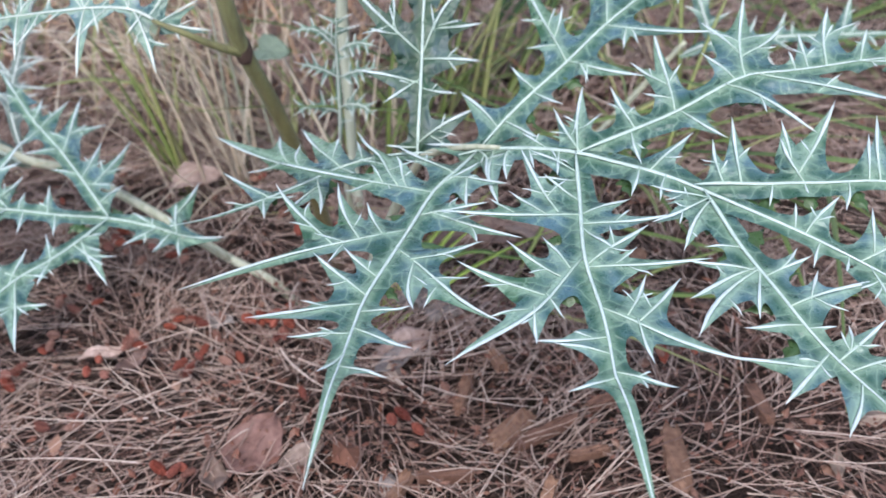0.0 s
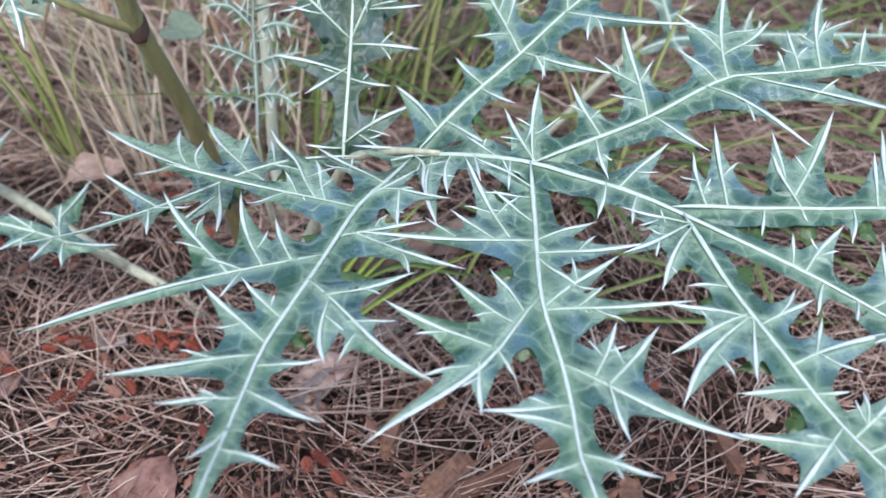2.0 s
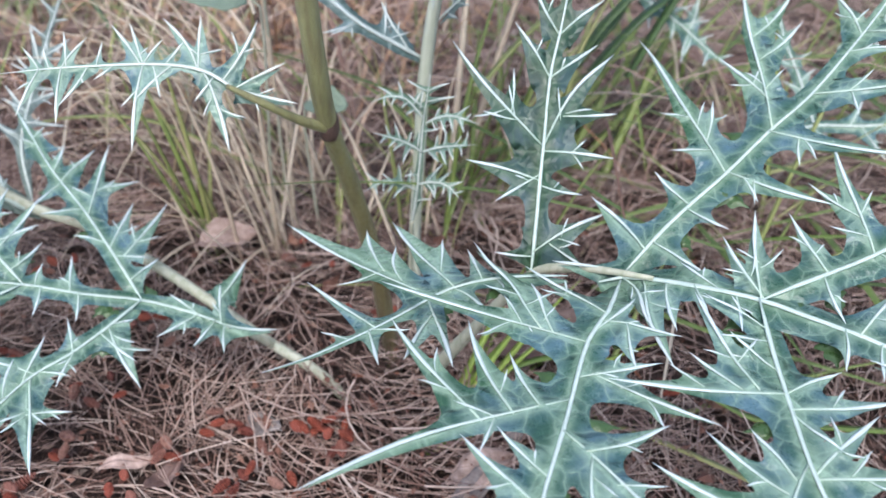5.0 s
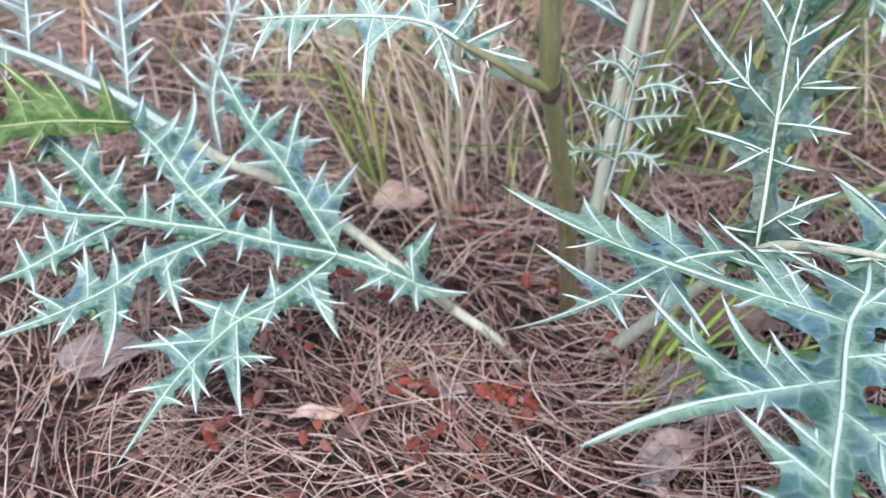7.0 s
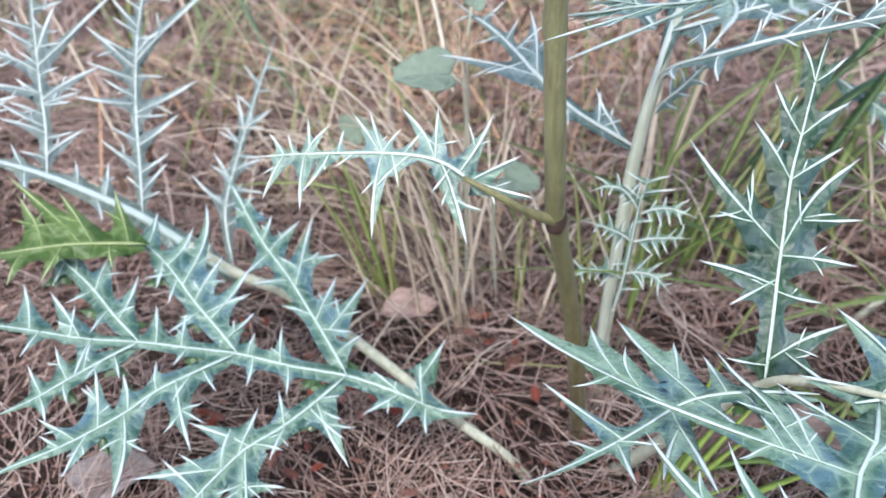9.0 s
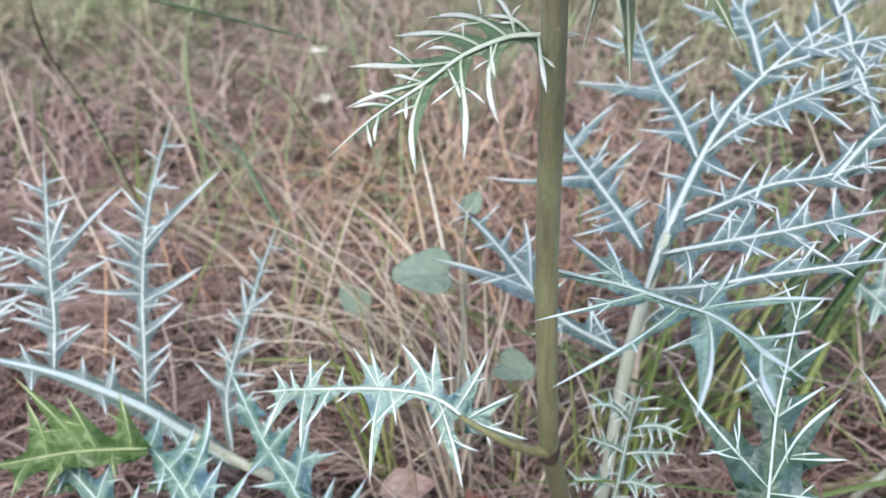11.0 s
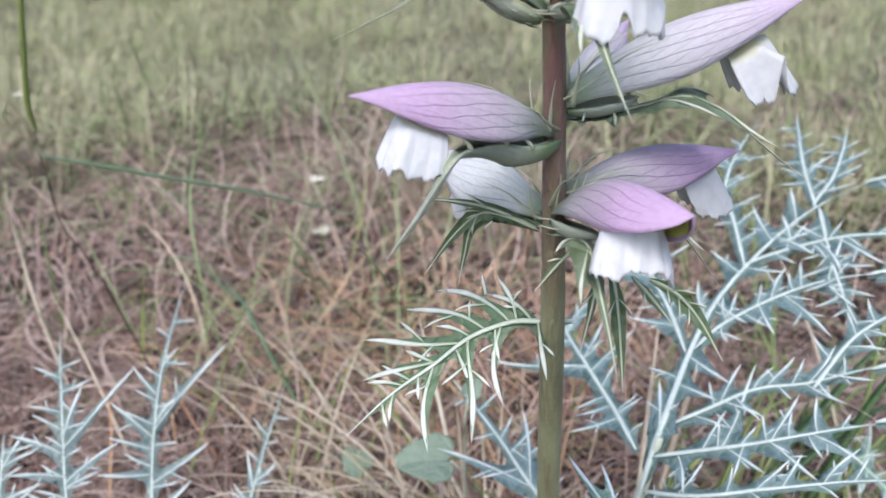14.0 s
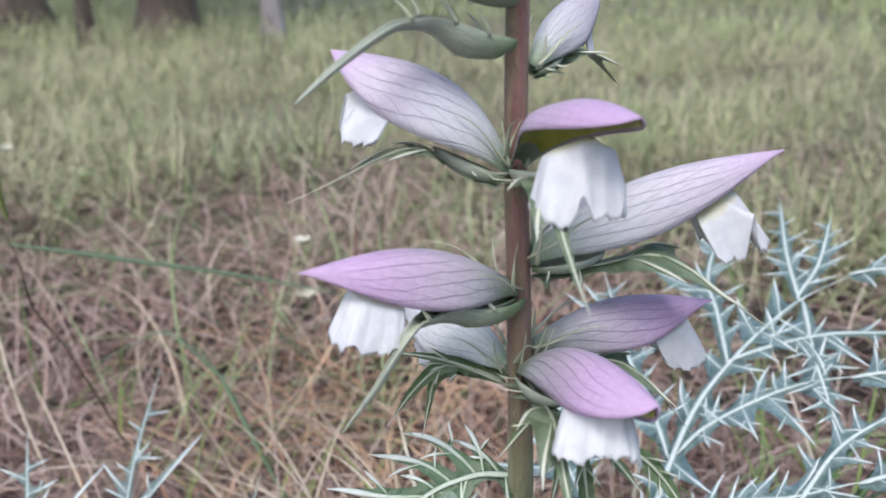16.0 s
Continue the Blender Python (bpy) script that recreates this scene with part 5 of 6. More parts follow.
hanging_bract([(-0.1207, 0.393, 0.4107), (-0.1322, 0.393, 0.4143), (-0.1422, 0.393, 0.4105), (-0.1453, 0.393, 0.3994), (-0.1471, 0.393, 0.3898)], [(12, 0, 19, -3), (16, 0, 22, 3)], 204, 2.4)
hanging_bract([(-0.1291, 0.39, 0.4155), (-0.1414, 0.389, 0.4194), (-0.1568, 0.388, 0.4211)], [(8, 0, 16, 3)], 209, 1.5)


# fine hairs on the upper stem
r_ = np.random.default_rng(31)
n_hair = 2600
along_ = r_.uniform(0, 1, n_hair)
path_ = np.array([(-0.114, 0.389, 0.377), (-0.116, 0.389, 0.447), (-0.118, 0.394, 0.50), (-0.118, 0.398, 0.60)])
at_ = np.stack([np.interp(0.38 + 0.21 * along_, path_[:, 2], path_[:, k]) for k in (0, 1, 2)], 1)
way_ = r_.uniform(0, 2 * np.pi, n_hair)
out_ = np.stack([np.cos(way_), np.sin(way_), np.zeros(n_hair)], 1)
root_ = at_ + out_ * np.interp(at_[:, 2], [0.377, 0.447, 0.60], [0.0039, 0.0035, 0.0029])[:, None]
tip_ = root_ + (out_ + np.stack([np.zeros(n_hair), np.zeros(n_hair), r_.normal(0.2, 0.4, n_hair)], 1)) * r_.uniform(0.0005, 0.0013, n_hair)[:, None]
wide_ = np.cross(out_, (0, 0, 1.0)) * 0.00005
hair_ = np.stack([root_ - wide_, root_ + wide_, tip_], 1).reshape(-1, 3)
tagged(mesh_object("hair", hair_, np.arange(n_hair * 3).reshape(-1, 3), streaked("stem_hair", (0.45, 0.40, 0.32), (0.60, 0.56, 0.48), 200), spike, label="fine pale hairs"), "fine pale hairs", kind="stuff")


# ---- ground ----
def ground_height(x, y):
    x, y = np.asarray(x, float), np.asarray(y, float)
    near = np.exp(-((x + 0.1) ** 2 + (y - 0.4) ** 2) / 4)
    return near * 0.006 * (np.sin(x * 9 + 1) * np.cos(y * 8) + 0.6 * np.sin(x * 23 + y * 17)) + 0.03 * (1 - near) * np.sin(x * 0.9) * np.sin(y * 0.7 + 0.4)


m, n_, l_, b_ = material("soil", (0.09, 0.055, 0.04), 0.9)
at_ = place(n_, l_)
g_ = grain(n_, l_, at_, 60, 8, 0.75)
# first ramp is near black: shade between the needles, put into the soil colour
soil_ = mix(n_, l_, ramp(n_, l_, grain(n_, l_, at_, 2.1, 8, 0.7), [(0.42, (0, 0, 0)), (0.72, (0.45, 0.45, 0.45))]),
            ramp(n_, l_, g_, [(0.3, (0.010, 0.006, 0.005)), (0.5, (0.024, 0.013, 0.010)), (0.72, (0.07, 0.038, 0.028))]),
            ramp(n_, l_, g_, [(0.3, (0.06, 0.05, 0.025)), (0.7, (0.16, 0.14, 0.08))]))
# lighter, yellower ground tone under the meadow, from a good metre behind the plant on
back_ = n_.new("ShaderNodeSeparateXYZ")
l_.new(at_, back_.inputs[0])
edge_ = n_.new("ShaderNodeMath")
edge_.operation = "MULTIPLY_ADD"
l_.new(back_.outputs[1], edge_.inputs[0])
edge_.inputs[1].default_value = 0.25
l_.new(grain(n_, l_, at_, 1.4, 5, 0.65), edge_.inputs[2])
l_.new(mix(n_, l_, ramp(n_, l_, edge_.outputs[0], [(0.80, (0, 0, 0)), (1.0, (0.6,) * 3)]), soil_,
           ramp(n_, l_, g_, [(0.3, (0.11, 0.10, 0.055)), (0.7, (0.27, 0.25, 0.15))])), b_.inputs["Base Color"])
relief(n_, l_, g_, b_, 0.8, 0.006)
SOIL = m
axis_ = np.concatenate([-np.geomspace(60, 1.5, 24), np.linspace(-1.4, 1.4, 90), np.geomspace(1.5, 60, 24)])
gx, gy = np.meshgrid(axis_ - 0.1, axis_ + 0.6)
k_ = len(axis_)
tagged(mesh_object("ground", np.stack([gx.ravel(), gy.ravel(), ground_height(gx, gy).ravel() - 0.004], 1),
                   [(i * k_ + j, i * k_ + j + 1, (i + 1) * k_ + j + 1, (i + 1) * k_ + j) for i in range(k_ - 1) for j in range(k_ - 1)], SOIL),
       "brown soil covered in pine needle litter", "ground", kind="structure")


def strands(name, count, area, length, width, rise, bend, mat, seed, label, category, density=None, droop=0.0, segs=4, lean=None, base=0.0, rest=0.0, flow=0.0, swirl=None):
    """Many thin strips, needles or blades, as one mesh. rise: how steeply they stand (radians from and to)."""
    r = np.random.default_rng(seed)
    x, y = area(r, count)
    a = r.uniform(0, 2 * np.pi, count)
    if flow:
        a = 2.2 * np.sin(x / 0.075 + 1) + 2.0 * np.sin(y / 0.06 + x / 0.11) + r.normal(0, flow, count)
    if lean is not None:
        a = r.normal(lean[0], lean[1], count)
    e = r.uniform(*rise, count)
    size = r.uniform(*length, count)
    w = r.uniform(*width, count) / 2
    curl = r.normal(0, bend, count)
    if swirl is not None:
        away = np.arctan2(y - swirl[1], x - swirl[0])
        a = away + np.pi / 2 + r.normal(0, 0.5, count)
        curl = 0.8 * size / np.hypot(x - swirl[0], y - swirl[1]) + 0.4 * curl
    f = np.linspace(0, 1, segs + 1)
    heading = a[:, None] + curl[:, None] * f
    steep = e[:, None] - droop * f ** 1.5 * r.uniform(0.3, 1.2, count)[:, None]
    step = size[:, None] / segs
    dx, dy, dz = np.cos(heading) * np.cos(steep) * step, np.sin(heading) * np.cos(steep) * step, np.sin(steep) * step
    px = x[:, None] + np.c_[np.zeros(count), np.cumsum(dx[:, :-1], 1)]
    py = y[:, None] + np.c_[np.zeros(count), np.cumsum(dy[:, :-1], 1)]
    pz = ground_height(x, y)[:, None] + r.uniform(rest, rest + base, count)[:, None] + np.c_[np.zeros(count), np.cumsum(dz[:, :-1], 1)]
    pz = np.maximum(pz, ground_height(px, py) - 0.001)
    c = np.stack([px, py, pz], -1)
    roll = r.uniform(0, np.pi, count)
    sx, sy = -np.sin(heading), np.cos(heading)
    side = np.stack([sx, sy, np.zeros_like(sx)], -1)
    taper = np.interp(f, [0, 0.6, 1], [1, 0.85, 0.12])
    up = np.stack([np.zeros_like(sx), np.zeros_like(sx), np.ones_like(sx)], -1)
    off = side * (w[:, None] * taper)[..., None]
    keel = up * (w[:, None] * taper * 0.8)[..., None]
    v = np.stack([c - off, c + keel, c + off], 2).reshape(-1, 3)
    k = (segs + 1) * 3
    one = []
    for i in range(segs):
        for j in (0, 1):
            one.append((i * 3 + j, i * 3 + j + 1, i * 3 + j + 4, i * 3 + j + 3))
    one = np.array(one)
    faces = (np.arange(count)[:, None, None] * k + one[None]).reshape(-1, 4)
    me = bpy.data.meshes.new(name)
    me.vertices.add(len(v))
    me.vertices.foreach_set("co", v.astype(np.float32).ravel())
    me.loops.add(faces.size)
    me.loops.foreach_set("vertex_index", faces.astype(np.int32).ravel())
    me.polygons.add(len(faces))
    me.polygons.foreach_set("loop_start", np.arange(0, faces.size, 4, dtype=np.int32))
    me.update(calc_edges=True)
    me.validate()
    me.materials.append(mat)
    return tagged(new(name, me), label, category, kind="stuff")


def patch(x0, x1, y0, y1):
    return lambda r, n: (r.uniform(x0, x1, n), r.uniform(y0, y1, n))


def ring_round(x, y, least, most):
    """Places in a ring about a foot, in front of it."""
    def pick_places(r, n):
        a, d = r.uniform(-2.9, 0.2, n), r.uniform(least, most, n)
        return x + d * np.cos(a), y + d * np.sin(a)
    return pick_places


def drifts(x0, x1, y0, y1, size, seed):
    """Places that gather in loose drifts rather than evenly."""
    def pick_places(r, n):
        x, y = r.uniform(x0, x1, n * 4), r.uniform(y0, y1, n * 4)
        q = np.random.default_rng(seed)
        k = sum(np.sin((x * math.cos(a) + y * math.sin(a)) / size * f + p) / f ** 0.5 for a, f, p in zip(q.uniform(0, 6.3, 9), q.uniform(0.35, 2.2, 9), q.uniform(0, 6.3, 9))) / 2.2
        order = np.argsort(-(k + r.normal(0, 0.9, n * 4)))[:n]
        return x[order], y[order]
    return pick_places


# bottom layers coloured dark, so that gaps between the upper needles look shaded
strands("needle_litter", 30000, patch(-0.75, 0.55, 0.05, 1.05), (0.03, 0.075), (0.0007, 0.0012), (-0.05, 0.12), 0.3, NEEDLE_GAP, 23, "pine needles matted on soil, coloured dark as shaded gaps", "pine needles", droop=0.2, base=0.013)
strands("needle_litter", 9000, patch(-0.6, 0.5, 0.08, 0.75), (0.010, 0.040), (0.0006, 0.0011), (-0.1, 0.3), 0.5, NEEDLE_MID, 33, "broken red-brown pine needles in litter, darkened as shade", "pine needles", droop=0.2, base=0.012, rest=0.009, segs=2)
strands("needle_litter", 24000, patch(-0.75, 0.55, 0.05, 1.05), (0.014, 0.085), (0.0005, 0.00105), (-0.05, 0.24), 0.5, NEEDLE, 3, "brown fallen pine needles lying thickly on soil", "pine needles", droop=0.28, base=0.017, rest=0.013, flow=0.75)
strands("needle_litter", 170, ring_round(-0.075, 0.445, 0.035, 0.10), (0.05, 0.10), (0.0008, 0.0013), (-0.02, 0.12), 0.3, NEEDLE, 31, "pine needles swept into a ring round plant foot", "pine needles", droop=0.2, base=0.014, rest=0.018, segs=7, swirl=(-0.075, 0.445))
# the same dark layer further back, for shaded gaps in the dry grass
strands("needle_litter", 10000, patch(-1.6, 1.4, 0.95, 2.4), (0.05, 0.10), (0.0016, 0.0028), (-0.05, 0.2), 0.5, NEEDLE_GAP, 24, "pine needles between dry grass, coloured dark as shaded gaps", "pine needles", droop=0.3, base=0.014)
strands("needle_litter", 5000, patch(-1.6, 1.4, 0.95, 2.4), (0.05, 0.10), (0.0014, 0.0024), (-0.05, 0.3), 0.5, NEEDLE, 4, "brown fallen pine needles between dry grass", "pine needles", droop=0.3, base=0.016, rest=0.01)
strands("dry_grass", 1600, patch(-0.9, 0.25, 0.54, 1.0), (0.05, 0.17), (0.0009, 0.0024), (0.0, 0.4), 0.9, STRAW, 5, "bleached dry grass blades lying and leaning", "dry grass", droop=0.7, segs=6, base=0.02)
strands("dry_grass", 1150, drifts(-1.3, 0.1, 0.62, 1.7, 0.13, 1), (0.12, 0.34), (0.0016, 0.0032), (0.3, 1.2), 1.3, STRAW, 41, "long arching straw fallen over needle litter", "dry grass", droop=1.9, segs=9, base=0.01)
strands("dry_grass", 280, drifts(-0.5, 0.0, 0.58, 1.1, 0.10, 2), (0.12, 0.30), (0.0016, 0.003), (0.3, 1.3), 1.2, RUST, 42, "orange-brown bent grass blades over litter", "dry grass", droop=2.0, segs=9, base=0.01)
strands("green_grass", 60, patch(0.03, 0.45, 0.5, 0.9), (0.2, 0.42), (0.003, 0.006), (0.15, 0.6), 0.5, GRASS, 44, "long green blades lying over litter", "grass", droop=0.7, segs=8, base=0.03)
strands("green_grass", 420, drifts(-1.3, 1.1, 0.85, 2.3, 0.16, 4), (0.14, 0.40), (0.002, 0.0042), (0.4, 1.4), 0.8, GRASS_PALE, 43, "long soft green blades leaning over dry litter", "grass", droop=1.3, segs=8)
strands("dry_grass", 1500, drifts(-1.5, 1.2, 1.0, 2.2, 0.12, 9), (0.08, 0.24), (0.0014, 0.003), (0.05, 0.9), 0.9, STRAW, 8, "bleached dry grass in loose drifts", "dry grass", droop=1.1, segs=6, base=0.02)
strands("green_grass", 500, patch(-1.2, 1.0, 0.7, 2.0), (0.08, 0.26), (0.0015, 0.0032), (0.5, 1.5), 0.6, GRASS, 9, "thin green grass blades among litter", "grass", droop=1.0, segs=6)
def around(r, n):
    """Places all round, outside the stretch in front of the camera."""
    x, y = r.uniform(-4.6, 4.4, n * 3), r.uniform(-4.0, 4.5, n * 3)
    free = ((y < 0.05) | (np.abs(x + 0.1) > 0.65 + np.clip(y - 0.6, 0, 1.2) * 1.4)) & (np.hypot(x + 0.1, y - 0.5) < 3.6 + 0.8 * np.sin(3 * np.arctan2(y, x)) + r.normal(0, 0.4, n * 3))
    free &= np.hypot(x, y) > 0.7
    return np.resize(x[free], n), np.resize(y[free], n)


strands("needle_litter", 14000, around, (0.06, 0.11), (0.0025, 0.004), (-0.05, 0.3), 0.5, NEEDLE, 25, "brown fallen pine needles spread over clearing", "pine needles", droop=0.3, base=0.02)
strands("meadow_grass", 5000, around, (0.08, 0.24), (0.003, 0.006), (0.3, 1.5), 1.2, HAZE_GRASS, 26, "sparse grey-green grass round clearing", "grass", droop=1.5, segs=5)
strands("meadow_grass", 22000, drifts(-3.0, 2.8, 1.35, 4.5, 0.22, 5), (0.06, 0.24), (0.0018, 0.004), (0.3, 1.5), 1.2, HAZE_GRASS, 6, "grey-green meadow grass with dry blades mixed in", "grass", droop=1.5, segs=5)
strands("meadow_grass", 22000, drifts(-6.5, 6, 3.8, 13, 0.55, 6), (0.08, 0.22), (0.005, 0.010), (0.3, 1.5), 1.2, HAZE_FAR, 7, "soft green meadow grass further off", "grass", droop=1.5, segs=4)


# ---- things lying on the ground ----
def on_ground(x, y):
    return float(ground_height(x, y)) + 0.021


def dry_leaf(x, y, length, width, turn, mat, label, curl=0.25, tilt=0.1, seed=0):
    """A fallen leaf: a curled, pointed sheet with a raised midrib and a short stalk."""
    rng = np.random.default_rng(seed)
    leaf = thing("fallen_leaf", label, "fallen leaf", "fallen leaves")
    m4 = pose(x, y, on_ground(x, y) + 0.004 + 0.3 * width * math.sin(tilt), math.degrees(tilt), rng.uniform(-12, 12), turn)
    wave = rng.uniform(0, 6, 3)

    def shape(u, v):
        p = (v - 0.5) * 2
        w = width / 2 * np.sin(np.pi * np.clip(u, 0, 1) ** 0.85) ** 0.8
        px = (u - 0.5) * length
        py = p * w
        jag = 1 + 0.06 * np.sin(u * 23 + wave[2]) * np.abs(p)
        py = py * jag
        pz = curl * np.abs(p) ** 1.6 * w + 0.002 * np.sin(u * 7 + wave[0]) + 0.0016 * np.sin(p * 5 + wave[1]) * u + curl * 0.04 * length * (u - 0.5) ** 2 * 4
        q = np.stack([px, py, pz], -1)
        return q @ np.array(m4.to_3x3()).T + np.array(m4.translation)
    part = sheet("blade", shape, 22, 11, mat, leaf, 0.0005)
    k = np.linspace(-0.08, 0.97, 16)
    c = shape(np.clip(k, 0.001, 1), np.full(16, 0.5))
    c[0] += (c[1] - c[2]) * 1.2
    v, f = tube(c, np.linspace(0.0009, 0.0002, 16), 6)
    mesh_object("midrib", v, f, mat, part)
    return leaf


REDLEAF = single("red_brown_leaf", [(0.21, 0.115, 0.095), (0.24, 0.13, 0.11)], 0.6, 0.5)
PALELEAF = single("pale_leaf", [(0.46, 0.34, 0.30), (0.50, 0.37, 0.32)], 0.6, 0.4)
dry_leaf(-0.203, 0.548, 0.040, 0.024, 25, PALELEAF, "pale brown curled leaf propped in grass tuft", 0.6, 0.4, 1)
dry_leaf(-0.332, 0.380, 0.050, 0.034, 10, GREYLEAF, "flat grey-brown leaf lying on needles", 0.1, 0.05, 2)
dry_leaf(-0.146, 0.384, 0.024, 0.013, -30, GREYLEAF, "small silvery leaf on needles", 0.2, 0.05, 3)
dry_leaf(-0.035, 0.359, 0.046, 0.014, 52, GREYLEAF, "long grey dried leaf with wavy edges", 0.35, 0.1, 4)
dry_leaf(0.018, 0.466, 0.052, 0.026, 15, DRYLEAF, "dark brown dried leaf under spiny leaf", 0.3, 0.15, 5)
dry_leaf(-0.105, 0.287, 0.042, 0.030, 70, REDLEAF, "broad reddish-brown leaf on needles", 0.15, 0.08, 6)
dry_leaf(-0.080, 0.279, 0.026, 0.014, 40, DRYLEAF, "grey-brown crumpled leaf on needles", 0.5, 0.2, 16)
dry_leaf(-0.121, 0.266, 0.026, 0.014, 110, DRYLEAF, "weathered grey leaf on needles", 0.3, 0.15, 17)
dry_leaf(-0.036, 0.266, 0.014, 0.008, 80, GREYLEAF, "tiny whitish leaf scrap on needles", 0.4, 0.2, 18)
dry_leaf(0.045, 0.475, 0.050, 0.026, -20, DRYLEAF, "purplish-brown dried leaf on litter", 0.25, 0.1, 7)
dry_leaf(-0.033, 0.368, 0.040, 0.020, 35, PALELEAF, "pale greyish dried leaf below spiny leaf", 0.2, 0.1, 21)
dry_leaf(0.000, 0.455, 0.056, 0.030, 25, DRYLEAF, "large curled brown leaf by grass blades", 0.4, 0.25, 22)
dry_leaf(-0.206, 0.352, 0.026, 0.008, 12, PALELEAF, "narrow tan dried leaf on needles", 0.3, 0.1, 8)
dry_leaf(-0.186, 0.346, 0.026, 0.009, 60, DRYLEAF, "narrow brown dried leaf on needles", 0.3, 0.1, 9)


def wood_chip(x, y, length, width, turn, seed):
    """A split chip of bark: an uneven slab with bevelled, broken ends."""
    rng = random.Random(seed)
    bm = bmesh.new()
    bmesh.ops.create_cube(bm, size=1)
    bmesh.ops.subdivide_edges(bm, edges=bm.edges[:], cuts=3, use_grid_fill=True)
    for v in bm.verts:
        v.co.x += rng.uniform(-0.09, 0.09) * (abs(v.co.x) > 0.4)
        v.co.y *= 1 - 0.35 * max(0, abs(v.co.x) - 0.2) + rng.uniform(-0.08, 0.08)
        v.co.z += rng.uniform(-0.12, 0.12) + 0.25 * v.co.x ** 2
    bmesh.ops.bevel(bm, geom=[e for e in bm.edges if e.calc_face_angle(0) > 0.9], offset=0.06, segments=1, affect="EDGES")
    bmesh.ops.scale(bm, vec=(length * 0.95, width * 0.85, 0.006), verts=bm.verts)
    me = bpy.data.meshes.new("wood_chip")
    bm.to_mesh(me)
    bm.free()
    me.materials.append(CHIP)
    ob = new("wood_chip", me)
    ob.matrix_world = pose(x, y, on_ground(x, y) + 0.005, rng.uniform(-8, 8), rng.uniform(-8, 8), turn)
    return tagged(ob, "reddish-brown splinter of pine bark on needles", "wood chip", "bark chips")


for k, row in enumerate(((0.105, 0.275, 0.040, 0.0125, 88), (0.026, 0.300, 0.030, 0.013, 50), (0.042, 0.297, 0.040, 0.007, 28), (0.001, 0.328, 0.030, 0.007, 78), (-0.008, 0.271, 0.028, 0.006, -3), (0.042, 0.259, 0.018, 0.007, 70),
                         (0.103, 0.432, 0.040, 0.016, 60), (0.154, 0.311, 0.026, 0.009, 100), (0.075, 0.315, 0.018, 0.006, 20), (0.020, 0.350, 0.016, 0.008, 110), (-0.03, 0.262, 0.020, 0.006, 60), (0.064, 0.282, 0.020, 0.005, 15))):
    wood_chip(*row, 40 + k)
for k, row in enumerate(((-0.026, 0.412, 0.034, 0.022, 65), (-0.010, 0.395, 0.026, 0.014, 20))):
    tagged(wood_chip(*row, 70 + k), "weathered grey piece of bark on needles").data.materials[0] = GREYBARK


def pollen_cone(mat):
    """A small dry pollen cone: a spindle covered in rows of pointed scales."""
    vv, ff = [], []
    rows, sides = 16, 12
    for i in range(rows):
        u = i / (rows - 1)
        r = 0.0038 * max(0.12, math.sin(math.pi * (0.10 + 0.86 * u))) ** 0.6 * (1.05 if i % 2 else 0.50)
        for j in range(sides):
            a = 2 * math.pi * (j + 0.5 * (i // 2 % 2)) / sides
            vv.append(((u - 0.5) * 0.0135 + (0.0005 if i % 2 and j % 2 else 0), r * math.cos(a) * (1.0 if (i // 2 + j) % 2 else 0.86), r * math.sin(a) * (1.0 if (i // 2 + j) % 2 else 0.86)))
    for i in range(rows - 1):
        ff += [(i * sides + j, i * sides + (j + 1) % sides, (i + 1) * sides + (j + 1) % sides, (i + 1) * sides + j) for j in range(sides)]
    ff += [tuple(range(sides))[::-1], tuple(range((rows - 1) * sides, rows * sides))]
    me = bpy.data.meshes.new("pollen_cone")
    me.from_pydata(vv, [], ff)
    me.materials.append(mat)
    return me


SCALE1 = single("cone_scale_red", [(0.26, 0.062, 0.040), (0.33, 0.085, 0.05), (0.15, 0.042, 0.032), (0.34, 0.19, 0.15), (0.21, 0.052, 0.036)], 0.7, 0.4, 400)
cone = pollen_cone(SCALE1)
pick = random.Random(12)
heaps = [(-0.237, 0.392, 4), (-0.241, 0.352, 1), (-0.233, 0.358, 2), (-0.171, 0.385, 1), (-0.167, 0.369, 4), (-0.153, 0.374, 1), (-0.1165, 0.389, 4), (-0.101, 0.380, 5), (-0.192, 0.355, 3), (-0.252, 0.330, 2), (-0.204, 0.336, 2),
         (-0.154, 0.340, 2), (-0.135, 0.350, 2), (-0.237, 0.459, 3), (-0.210, 0.448, 2), (-0.183, 0.445, 2), (-0.231, 0.445, 4), (-0.119, 0.382, 3), (-0.140, 0.268, 3), (-0.029, 0.308, 2), (0.120, 0.348, 3), (-0.086, 0.322, 1),
         (-0.201, 0.300, 2), (-0.254, 0.335, 2), (-0.300, 0.420, 3), (0.06, 0.42, 3), (-0.10, 0.47, 4), (-0.15, 0.53, 3), (-0.3, 0.5, 3), (-0.06, 0.43, 3)]
for hx, hy, count in heaps:
    for _ in range(count + (count > 1)):
        x, y = hx + pick.gauss(0, 0.0065) * (count > 1), hy + pick.gauss(0, 0.0055) * (count > 1)
        ob = new("pollen_cone", cone)
        s = pick.uniform(0.5, 0.82)
        ob.matrix_world = pose(x, y, on_ground(x, y) + pick.uniform(0.007, 0.012), pick.uniform(0, 360), pick.uniform(-20, 20), pick.uniform(0, 360)) @ Matrix.Diagonal((s, s, s, 1))
        tagged(ob, "small rust-red dry pollen cone on needles", "pollen cone", "fallen pollen cones")


